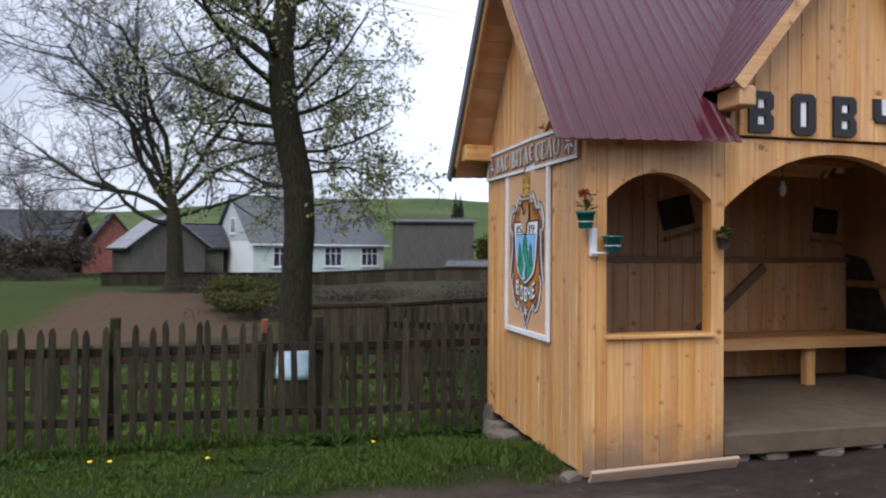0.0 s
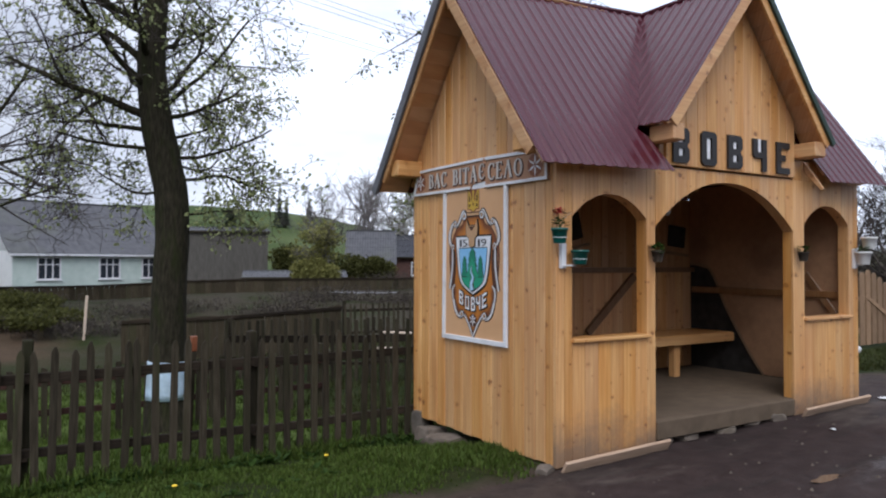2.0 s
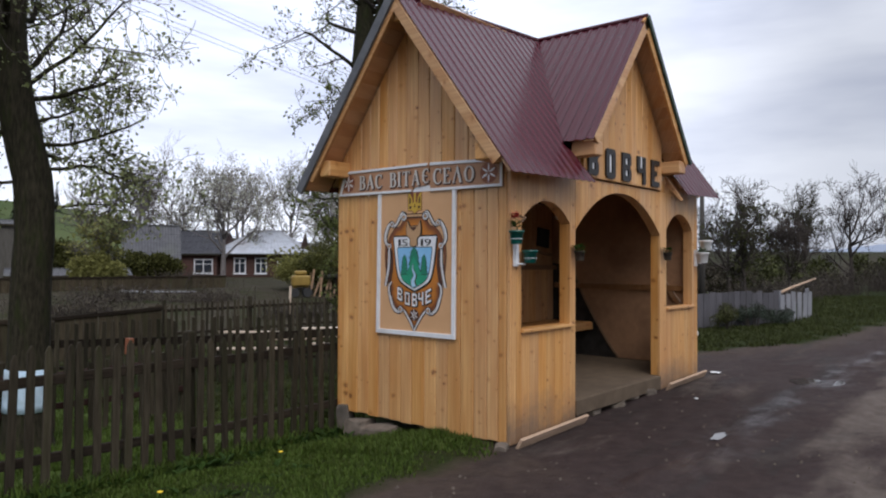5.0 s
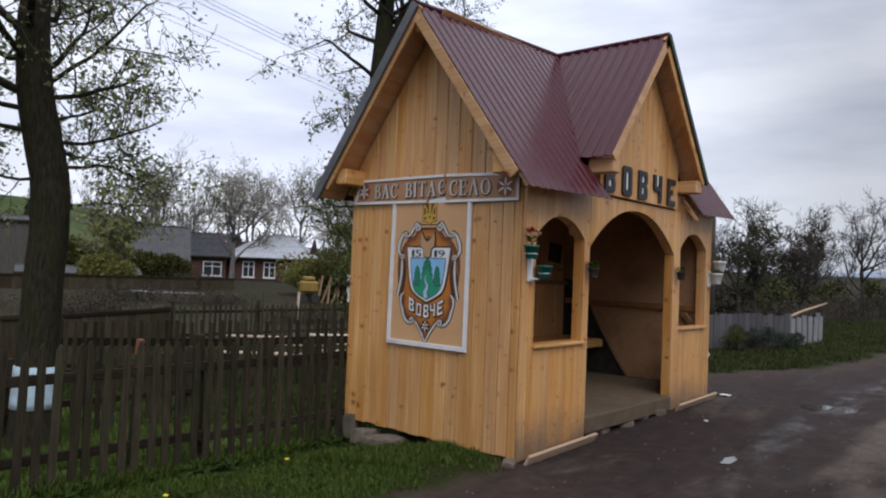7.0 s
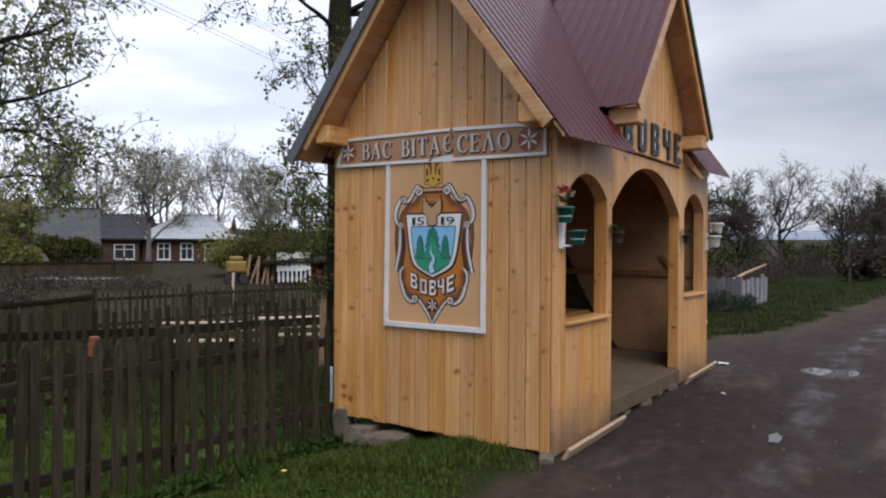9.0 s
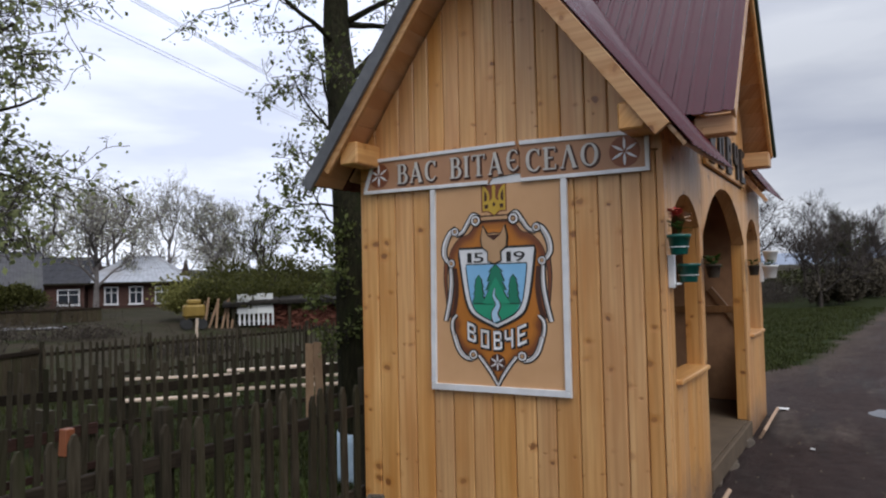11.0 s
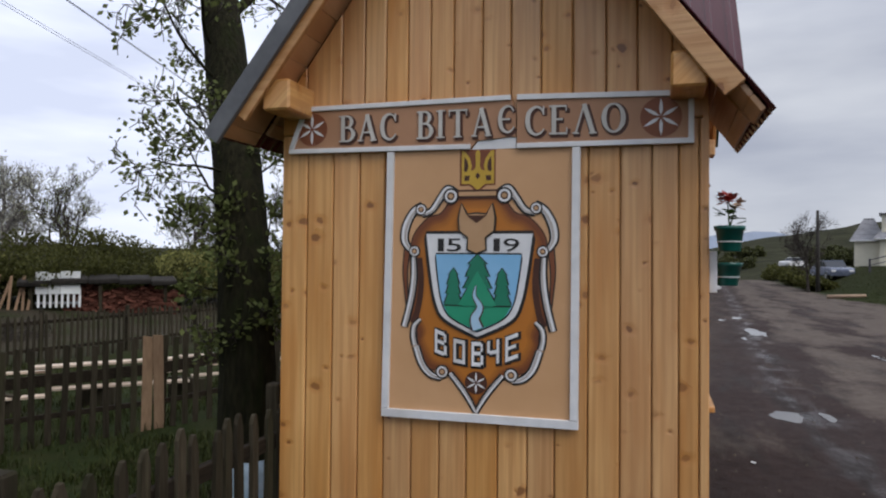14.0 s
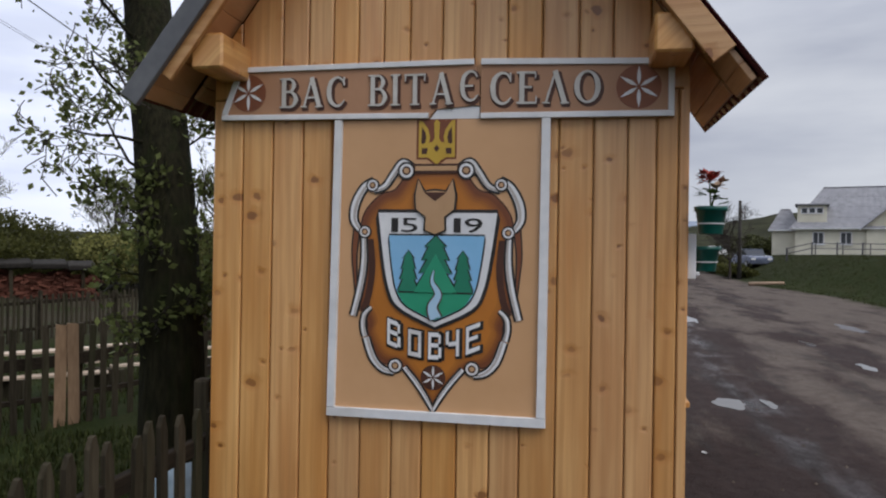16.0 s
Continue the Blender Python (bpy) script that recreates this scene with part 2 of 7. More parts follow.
M["blossom"] = surface("pale_blossom", (0.3, 0.3, 0.23), (0.52, 0.51, 0.42), 3, 0.7, 0.1, 0.003, vary=0.35, island=True)
M["oliveleaf"] = surface("olive_spring_leaves", (0.045, 0.049, 0.013), (0.1, 0.1, 0.03), 3, 0.65, 0.1, 0.003, vary=0.35, island=True, spec=0.12)
M["brownleaf"] = surface("brown_brushwood", (0.046, 0.038, 0.027), (0.09, 0.077, 0.056), 3, 0.8, 0.1, 0.003, vary=0.4, island=True, spec=0.12)
M["skirt"] = surface("dull_planed_board", (0.35, 0.235, 0.155), (0.46, 0.325, 0.225), 9, 0.8, 0.3, 0.006, (0.6, 5, 5), 0.1, stain=(0.2, 0.14, 0.1))
M["bushleaf"] = surface("bush_leaves", (0.03, 0.034, 0.0115), (0.075, 0.08, 0.027), 3, 0.65, 0.1, 0.003, vary=0.4, island=True, spec=0.12)
M["yellowleaf"] = surface("yellow_green_leaves", (0.15, 0.15, 0.044), (0.27, 0.26, 0.09), 3, 0.65, 0.1, 0.003, vary=0.35, island=True, spec=0.12)
M["pearleaf"] = surface("pear_leaves", (0.078, 0.1, 0.03), (0.2, 0.225, 0.08), 3, 0.6, 0.1, 0.003, vary=0.4, island=True, spec=0.12)
M["darkleaf"] = surface("spruce_needles", (0.012, 0.022, 0.012), (0.03, 0.045, 0.022), 3, 0.7, 0.1, 0.003, vary=0.3, island=True)
M["grass"] = surface("grass_blades", (0.042, 0.072, 0.0105), (0.1, 0.147, 0.029), 2.5, 0.6, 0.0, 0.003, vary=0.35, island=True, stain=(0.07, 0.066, 0.026), coarse=0.4, spec=0.12)
M["yardgrass"] = surface("rough_yard_grass", (0.02, 0.028, 0.006), (0.05, 0.06, 0.015), 2.5, 0.65, 0.0, 0.003, vary=0.35, island=True, stain=(0.045, 0.037, 0.018), coarse=0.4, spec=0.12)
M["weed"] = surface("weed_leaves", (0.02, 0.045, 0.009), (0.055, 0.095, 0.02), 4, 0.55, 0.1, 0.003, vary=0.3, island=True, spec=0.12)
M["dandelion"] = surface("dandelion_yellow", (0.75, 0.5, 0.02), (0.85, 0.62, 0.04), 20, 0.7, 0.1)
M["white"] = surface("white_paint", (0.66, 0.67, 0.70), (0.78, 0.78, 0.80), 14, 0.55, 0.12, 0.004, vary=0.04, stain=(0.52, 0.5, 0.48))
M["letterwhite"] = surface("dulled_white_paint", (0.5, 0.48, 0.45), (0.62, 0.6, 0.57), 14, 0.55, 0.12, 0.004, vary=0.04)
M["edgegreen"] = surface("dark_green_sheet_edge", (0.012, 0.032, 0.022), (0.022, 0.05, 0.036), 12, 0.5, 0.1, 0.004, vary=0.05)
M["edgegrey"] = surface("grey_sheet_edge", (0.10, 0.105, 0.12), (0.16, 0.165, 0.18), 12, 0.5, 0.1, 0.004, vary=0.05)
M["limewash"] = surface("blue_white_limewash", (0.36, 0.5, 0.62), (0.55, 0.68, 0.8), 14, 0.8, 0.3, 0.01, vary=0.06, stain=(0.3, 0.36, 0.4))
M["tan"] = surface("tan_paint", (0.55, 0.315, 0.155), (0.60, 0.35, 0.18), 5, 0.45, 0.06, 0.003, vary=0.03, stain=(0.50, 0.285, 0.14))
M["signbrown"] = surface("sign_brown_paint", (0.36, 0.185, 0.10), (0.42, 0.225, 0.125), 7, 0.5, 0.1, 0.003, vary=0.04)
M["darkbrown"] = surface("dark_brown_paint", (0.05, 0.016, 0.008), (0.085, 0.028, 0.014), 12, 0.5, 0.1, 0.002, vary=0.05)
M["rust"] = surface("red_brown_paint", (0.17, 0.05, 0.02), (0.23, 0.075, 0.028), 9, 0.5, 0.1, 0.002, vary=0.05)
for k in range(1, 8):
    f = sstep(0.0, 1.0, k / 7)
    tone = [a + (b - a) * f for a, b in zip((0.16, 0.045, 0.016), (0.47, 0.165, 0.02))]
    M["shade_%d" % k] = surface("shaded_orange_paint", [v * 0.93 for v in tone], [v * 1.07 for v in tone], 6, 0.45, 0.08, 0.002, vary=0.03)
M["scrollgrey"] = surface("grey_shading_paint", (0.42, 0.38, 0.36), (0.5, 0.46, 0.44), 9, 0.5, 0.05, 0.002, vary=0.05)
M["black"] = surface("black_paint", (0.012, 0.011, 0.012), (0.024, 0.02, 0.02), 14, 0.45, 0.1, 0.002, vary=0.05)
M["skyblue"] = surface("light_blue_paint", (0.20, 0.45, 0.72), (0.27, 0.53, 0.80), 4, 0.45, 0.05, 0.002, vary=0.03)
M["riverblue"] = surface("pale_blue_paint", (0.36, 0.58, 0.78), (0.46, 0.66, 0.84), 6, 0.45, 0.05, 0.002, vary=0.03)
M["firgreen"] = surface("fir_green_paint", (0.012, 0.18, 0.105), (0.02, 0.23, 0.14), 6, 0.45, 0.05, 0.002, vary=0.03)
M["hillgreen"] = surface("hill_green_paint", (0.018, 0.27, 0.15), (0.03, 0.32, 0.18), 6, 0.45, 0.05, 0.002, vary=0.03)
M["gold"] = surface("ochre_gold_paint", (0.48, 0.3, 0.03), (0.6, 0.4, 0.05), 9, 0.4, 0.1, 0.002, vary=0.05)
M["beige"] = surface("beige_paint", (0.5, 0.3, 0.15), (0.58, 0.36, 0.2), 9, 0.5, 0.1, 0.002, vary=0.05)
M["potgreen"] = surface("green_plastic", (0.0, 0.062, 0.05), (0.004, 0.09, 0.072), 6, 0.32, 0.05, 0.002, vary=0.06)
M["potwhite"] = surface("white_plastic", (0.66, 0.66, 0.66), (0.76, 0.76, 0.75), 6, 0.35, 0.05, 0.002, vary=0.05)
M["petal"] = surface("red_petals", (0.32, 0.03, 0.025), (0.55, 0.09, 0.07), 30, 0.6, 0.1, vary=0.2, island=True)
M["soil"] = surface("flower_soil", (0.03, 0.02, 0.014), (0.06, 0.045, 0.03), 30, 0.95, 0.5)
M["concrete"] = surface("worn_concrete", (0.085, 0.073, 0.06), (0.145, 0.125, 0.104), 9, 0.9, 0.5, 0.012, vary=0.12, stain=(0.16, 0.12, 0.085), spec=0.25)
M["floor"] = surface("dusty_floor", (0.088, 0.063, 0.042), (0.13, 0.095, 0.064), 7, 0.9, 0.3, 0.008, vary=0.05, stain=(0.075, 0.054, 0.036), spec=0.25)
M["stone"] = surface("field_stone", (0.10, 0.08, 0.063), (0.2, 0.163, 0.132), 10, 0.9, 0.6, 0.02, vary=0.25, spec=0.25)
M["plaster_green"] = surface("pale_green_plaster", (0.5, 0.6, 0.55), (0.62, 0.70, 0.65), 2.5, 0.9, 0.2, 0.01, vary=0.03)
M["plaster_white"] = surface("white_plaster", (0.66, 0.68, 0.68), (0.78, 0.79, 0.78), 2.5, 0.9, 0.2, 0.01, vary=0.03)
M["plaster_cream"] = surface("cream_plaster", (0.60, 0.57, 0.47), (0.70, 0.67, 0.56), 1.5, 0.9, 0.2, 0.01, vary=0.03)
M["slate"] = surface("grey_asbestos_sheets", (0.07, 0.07, 0.077), (0.11, 0.11, 0.118), 3, 0.85, 0.3, 0.02, vary=0.06, stain=(0.1, 0.105, 0.09), spec=0.25)
M["slate_dark"] = surface("dark_sheet_roof", (0.035, 0.036, 0.043), (0.06, 0.061, 0.07), 3, 0.85, 0.3, 0.02, vary=0.06, stain=(0.05, 0.05, 0.045), spec=0.25)
M["slate_pale"] = surface("pale_grey_sheets", (0.17, 0.17, 0.185), (0.26, 0.26, 0.28), 2, 0.8, 0.3, 0.02, vary=0.06, stain=(0.2, 0.2, 0.22))
M["tin"] = surface("silver_roof_tin", (0.31, 0.33, 0.37), (0.46, 0.48, 0.53), 3, 0.45, 0.2, 0.02, vary=0.05, stain=(0.3, 0.28, 0.28), metallic=0.1)
M["redroof"] = surface("dull_red_roof", (0.2, 0.07, 0.05), (0.3, 0.11, 0.08), 3, 0.85, 0.3, 0.02, vary=0.05)
M["logwall"] = surface("dark_log_wall", (0.055, 0.028, 0.022), (0.11, 0.06, 0.05), 5, 0.9, 0.4, 0.02, (0.5, 0.5, 5), 0.12, spec=0.25)
M["brickpile"] = surface("heaped_brick", (0.075, 0.026, 0.018), (0.14, 0.058, 0.04), 6, 0.9, 0.4, 0.02, vary=0.4, island=True, spec=0.12)
# weathered dark boards; on the far inner wall it stands for shade
M["darkvoid"] = surface("weathered_boards_and_shade", (0.02, 0.018, 0.016), (0.045, 0.04, 0.036), 8, 0.9, 0.3, vary=0.2, spec=0.12)
M["steel"] = surface("galvanised_steel", (0.3, 0.31, 0.33), (0.42, 0.43, 0.45), 20, 0.45, 0.1, vary=0.1, metallic=0.8)
M["wire"] = surface("grey_wire", (0.16, 0.16, 0.18), (0.2, 0.2, 0.22), 20, 0.6, 0.0)
M["polewood"] = surface("tarred_pole", (0.03, 0.027, 0.024), (0.065, 0.058, 0.052), 8, 0.9, 0.3, 0.01, (4, 4, 0.4), 0.1)
M["fencegrey"] = surface("grey_plank_fence", (0.06, 0.056, 0.064), (0.098, 0.093, 0.103), 7, 0.9, 0.3, 0.01, (5, 5, 0.4), 0.2)
M["yellow"] = surface("yellow_machine_paint", (0.2, 0.125, 0.02), (0.29, 0.19, 0.035), 6, 0.5, 0.1, vary=0.1)
M["carblue"] = surface("grey_blue_car_paint", (0.12, 0.14, 0.2), (0.16, 0.18, 0.25), 8, 0.25, 0.0, metallic=0.3)
M["carred"] = surface("dark_red_car_paint", (0.06, 0.012, 0.014), (0.09, 0.02, 0.02), 8, 0.25, 0.0, metallic=0.3)
M["carwhite"] = surface("white_car_paint", (0.7, 0.7, 0.72), (0.78, 0.78, 0.8), 8, 0.3, 0.0)
M["rubber"] = surface("tyre_rubber", (0.015, 0.015, 0.015), (0.03, 0.03, 0.03), 20, 0.8, 0.2)
M["paper"] = surface("white_litter", (0.75, 0.75, 0.75), (0.85, 0.85, 0.85), 20, 0.7, 0.2)
# woodland paled to blue-grey: the haze of distance is in the colour
M["mountain"] = surface("hazed_wooded_mountain", (0.24, 0.28, 0.36), (0.28, 0.32, 0.4), 0.004, 0.95, 0.0, vary=0.0)


def leafy(mat, share):
    """Lets part of the light through thin leaves."""
    nodes, links = mat.node_tree.nodes, mat.node_tree.links
    bsdf, out = nodes["Principled BSDF"], nodes["Material Output"]
    thin, both = nodes.new("ShaderNodeBsdfTranslucent"), nodes.new("ShaderNodeMixShader")
    links.new(bsdf.inputs["Base Color"].links[0].from_socket, thin.inputs["Color"])
    both.inputs["Fac"].default_value = share
    links.new(bsdf.outputs[0], both.inputs[1])
    links.new(thin.outputs[0], both.inputs[2])
    links.new(both.outputs[0], out.inputs["Surface"])


for key in ("leaf", "pearleaf", "blossom", "yellowleaf", "oliveleaf", "grass", "weed"):
    leafy(M[key], 0.4)


def glossy_sheet(name, c1, c2, rough):
    m = Nodes(name)
    tc = m.add("TexCoord").outputs["Object"]
    fine, big = m.noise(tc, 5.0, 6), m.noise(tc, 0.9, 3)
    col = m.mix(fine, c1, c2)
    speck = m.ramp(m.noise(tc, 60, 2), 0.72, 0.78)
    col = m.mix(m.math("MULTIPLY", speck, 0.25), col, (0.35, 0.25, 0.25))
    r = m.math("MULTIPLY_ADD", big, 0.25, rough - 0.12)
    m.bsdf.inputs["Specular IOR Level"].default_value = 0.34
    return m.done(col, r, big, 0.05, 0.02)


M["roofmetal"] = glossy_sheet("maroon_roof_sheet", (0.050, 0.0065, 0.0125), (0.072, 0.0105, 0.0185), 0.2)


def glass_dark(name):
    m = Nodes(name)
    return m.done((0.03, 0.035, 0.045), 0.08)


M["pane"] = glass_dark("window_pane")


def water(name):
    m = Nodes(name)
    tc = m.add("TexCoord").outputs["Object"]
    return m.done((0.06, 0.05, 0.045), 0.03, m.noise(tc, 9, 2), 0.02, 0.01)


M["water"] = water("puddle_water")


# ---- building tools ----
def thing(name, label, category, group="", kind="", at=(0, 0, 0)):
    ob = new(name)
    ob.empty_display_size = 0.1
    ob.location = at
    return tagged(ob, label, category, group, kind)


def part(name, bm, material, parent=None, label=""):
    """Links a bmesh, or (verts, faces), as one mesh object under a thing or a part."""
    me = bpy.data.meshes.new(name)
    if isinstance(bm, tuple):
        me.from_pydata(bm[0], [], bm[1])
    else:
        bmesh.ops.recalc_face_normals(bm, faces=bm.faces)
        bm.to_mesh(me)
        bm.free()
    me.materials.append(material)
    ob = new(name, me)
    if parent is not None:
        ob.parent = parent
    if label:
        tagged(ob, label)
    return ob


def smooth(ob):
    ob.data.polygons.foreach_set("use_smooth", [True] * len(ob.data.polygons))
    return ob


def box(bm, x0, x1, y0, y1, z0, z1, bevel=0.0, m=None):
    vs = [bm.verts.new((x, y, z)) for x in (x0, x1) for y in (y0, y1) for z in (z0, z1)]
    fs = [bm.faces.new([vs[i] for i in f]) for f in ((0, 1, 3, 2), (4, 6, 7, 5), (0, 4, 5, 1), (2, 3, 7, 6), (0, 2, 6, 4), (1, 5, 7, 3))]
    if bevel:
        es = list({e for f in fs for e in f.edges})
        made = bmesh.ops.bevel(bm, geom=es, offset=bevel, segments=1, affect="EDGES")
        vs = list({v for f in made["faces"] for v in f.verts} | {v for v in vs if v.is_valid})
    if m is not None:
        bmesh.ops.transform(bm, matrix=m, verts=vs)
    return vs


def cube(x0, x1, y0, y1, z0, z1, bevel=0.004, m=None):
    bm = bmesh.new()
    box(bm, x0, x1, y0, y1, z0, z1, bevel, m)
    return bm


def prism(pts, to3, d0, d1, bevel=0.0):
    """A flat outline pts (u, v), made solid from depth d0 to d1; to3 maps (u, v, d) to the world."""
    bm = bmesh.new()
    prism_in(bm, pts, to3, d0, d1, bevel)
    return bm


def prism_in(bm, pts, to3, d0, d1, bevel=0.0):
    n = len(pts)
    cu, cv = sum(p[0] for p in pts) / n, sum(p[1] for p in pts) / n

    def inset(p):
        du, dv = p[0] - cu, p[1] - cv
        return p[0] - math.copysign(min(bevel, abs(du)), du), p[1] - math.copysign(min(bevel, abs(dv)), dv)
    rings = [[bm.verts.new(to3(*p, d0)) for p in pts], [bm.verts.new(to3(*p, d1 - math.copysign(bevel, d1 - d0))) for p in pts]]
    if bevel:
        rings.append([bm.verts.new(to3(*inset(p), d1)) for p in pts])
    for a, b in zip(rings, rings[1:]):
        for i in range(n):
            bm.faces.new((a[i], a[(i + 1) % n], b[(i + 1) % n], b[i]))
    bm.faces.new(rings[0][::-1])
    bm.faces.new(rings[-1])


def spline(pts, steps=5, closed=False):
    """A smooth line through the points."""
    n, out = len(pts), []
    for i in range(n if closed else n - 1):
        p = [pts[(i + k) % n] if closed else pts[min(max(i + k, 0), n - 1)] for k in (-1, 0, 1, 2)]
        for s in range(steps):
            t = s / steps
            out.append(tuple(0.5 * (2 * b + (c - a) * t + (2 * a - 5 * b + 4 * c - d) * t * t + (3 * b - a - 3 * c + d) * t ** 3) for a, b, c, d in zip(*p)))
    return out if closed else out + [tuple(pts[-1])]


def ribbon(pts, widths):
    """The outline of a band along a line of (u, v), with a width at each point."""
    left, right = [], []
    for i, p in enumerate(pts):
        a, b = pts[max(i - 1, 0)], pts[min(i + 1, len(pts) - 1)]
        d = Vector((b[0] - a[0], b[1] - a[1])).normalized()
        w = widths[i] / 2
        left.append((p[0] - d.y * w, p[1] + d.x * w))
        right.append((p[0] + d.y * w, p[1] - d.x * w))
    return left + right[::-1]


def tube(V, F, path, radii, sides):
    """Adds a tapering round tube along a path of points to the lists V and F."""
    prev = None
    for i, p in enumerate(path):
        a, b = path[max(i - 1, 0)], path[min(i + 1, len(path) - 1)]
        d = (Vector(b) - Vector(a)).normalized()
        u = d.cross(Vector((0.31, 0.95, 0.05))).normalized()
        w = d.cross(u)
        ring = []
        for k in range(sides):
            an = 2 * math.pi * k / sides
            q = Vector(p) + (u * math.cos(an) + w * math.sin(an)) * radii[i]
            ring.append(len(V))
            V.append((q.x, q.y, q.z))
        if prev:
            for k in range(sides):
                F.append((prev[k], prev[(k + 1) % sides], ring[(k + 1) % sides], ring[k]))
        else:
            F.append(tuple(ring[::-1]))
        prev = ring
    F.append(tuple(prev))


def text_mesh(body, to3, u0, u1, v0, v1, d0, d1, shear=0.0, thin=0.0):
    """Raised lettering that fills the given box."""
    cu = bpy.data.curves.new("lettering", "FONT")
    cu.body, cu.resolution_u, cu.offset = body, 3, thin
    ob = bpy.data.objects.new("lettering", cu)
    scene.collection.objects.link(ob)
    me = bpy.data.meshes.new_from_object(ob.evaluated_get(bpy.context.evaluated_depsgraph_get()))
    bpy.data.objects.remove(ob)
    co = [v.co.copy() for v in me.vertices]
    x0, x1 = min(c.x for c in co), max(c.x for c in co)
    y0, y1 = min(c.y for c in co), max(c.y for c in co)
    bm = bmesh.new()
    bm.from_mesh(me)
    bmesh.ops.remove_doubles(bm, verts=bm.verts, dist=0.0005)
    made = bmesh.ops.extrude_face_region(bm, geom=bm.faces[:])
    up = {v for v in made["geom"] if isinstance(v, bmesh.types.BMVert)}
    for v in bm.verts:
        s = (v.co.x - x0) / (x1 - x0)
        v.co = to3(u0 + s * (u1 - u0), v0 + (v.co.y - y0) / (y1 - y0) * (v1 - v0) + shear * s, d1 if v in up else d0)
    bpy.data.meshes.remove(me)
    return bm


# ---- ground: one sheet from the road to the hills ----
PUDDLES = [(4.75, -1.05, 0.3, 0.14), (4.7, -1.44, 0.2, 0.05), (1.43, -1.18, 0.16, 0.04), (13.0, -1.56, 0.25, 0.06), (14.6, -1.98, 0.9, 0.2), (18.6, -1.6, 0.35, 0.1), (19.6, -2.0, 0.5, 0.12), (7.75, -3.4, 0.28, 0.08), (10.4, -3.4, 0.3, 0.07), (13.5, -5.1, 0.8, 0.16)]
RIDGE = [(-180, 1.5), (-90, 1.2), (-60, 1.0), (-30, 2.0), (-12, 3.0), (0, 3.9), (6, 4.35), (13, 4.45), (18, 4.15), (22, 3.8), (25, 3.2), (27.5, 2.6), (32, 1.9), (45, 1.3), (60, 1.1), (80, 0.9), (88, 0.9), (92, 1.2), (95, 1.75), (98.5, 2.25), (102, 2.7), (104, 3.1), (112, 3.9), (120, 4.0), (150, 3.0), (180, 1.5)]


def ridge(az):
    for (a, ea), (b, eb) in zip(RIDGE, RIDGE[1:]):
        if a <= az <= b:
            return ea + (eb - ea) * sstep(a, b, az)
    return 1.5


def ground_z(x, y):
    r = math.hypot(x, y)
    bend = y + 0.07 * max(x - 7, 0)
    z = 0.025 * min(max(x, 0.0), 4.0) - 0.17 * sstep(0.25, 2.0, y) * (1 - 0.7 * sstep(2, 5, x))
    z += -0.60 * sstep(1.9, 7.0, y) * (1 - sstep(4, 12, x) * (1 - sstep(3, 9, y))) + 0.68 * sstep(13, 27, y)
    # the verge on the far side stands back where the road widens
    z += 1.6 * sstep(-6.5 - 1.2 * (1 - sstep(26, 36, x)), -12.0, bend) * sstep(8, 34, x)
    near = 1 - sstep(30, 60, r)
    if near > 0:
        z += near * (0.024 * noise.noise((x * 0.7, y * 2.1, 0.3)) + 0.012 * noise.noise((x * 3.1, y * 5.5, 1.7)) + 0.005 * noise.noise((x * 9.0, y * 12.0, 4.7)))
    if -7.5 < bend < 0.4 and x > -1:
        for px, py, a, b in PUDDLES:
            q = ((x - px) / (a * 1.5)) ** 2 + ((y - py) / (b * 1.7)) ** 2
            if q < 5:
                z -= 0.045 * math.exp(-q * 1.1)
    if r > 110:
        az = math.degrees(math.atan2(x, y))
        wob = 1 + 0.05 * noise.noise((az * 0.05, 3.0, r * 0.002))
        z += math.tan(radians(ridge(az))) * min(r, 460.0) * sstep(110, 460, r) * wob
    return z


def build_ground():
    cx, cy, na = 1.0, -1.5, 400
    radii = [0.25]
    while radii[-1] < 4200:
        radii.append(radii[-1] * 1.026 + 0.012)
    V, F = [(cx, cy, ground_z(cx, cy))], []
    for r in radii:
        for k in range(na):
            a = 2 * math.pi * k / na
            x, y = cx + r * math.sin(a), cy + r * math.cos(a)
            V.append((x, y, ground_z(x, y)))
    for k in range(na):
        F.append((0, 1 + (k + 1) % na, 1 + k))
    for i in range(len(radii) - 1):
        a0, b0 = 1 + i * na, 1 + (i + 1) * na
        for k in range(na):
            n = (k + 1) % na
            F.append((a0 + k, a0 + n, b0 + n, b0 + k))
    return V, F


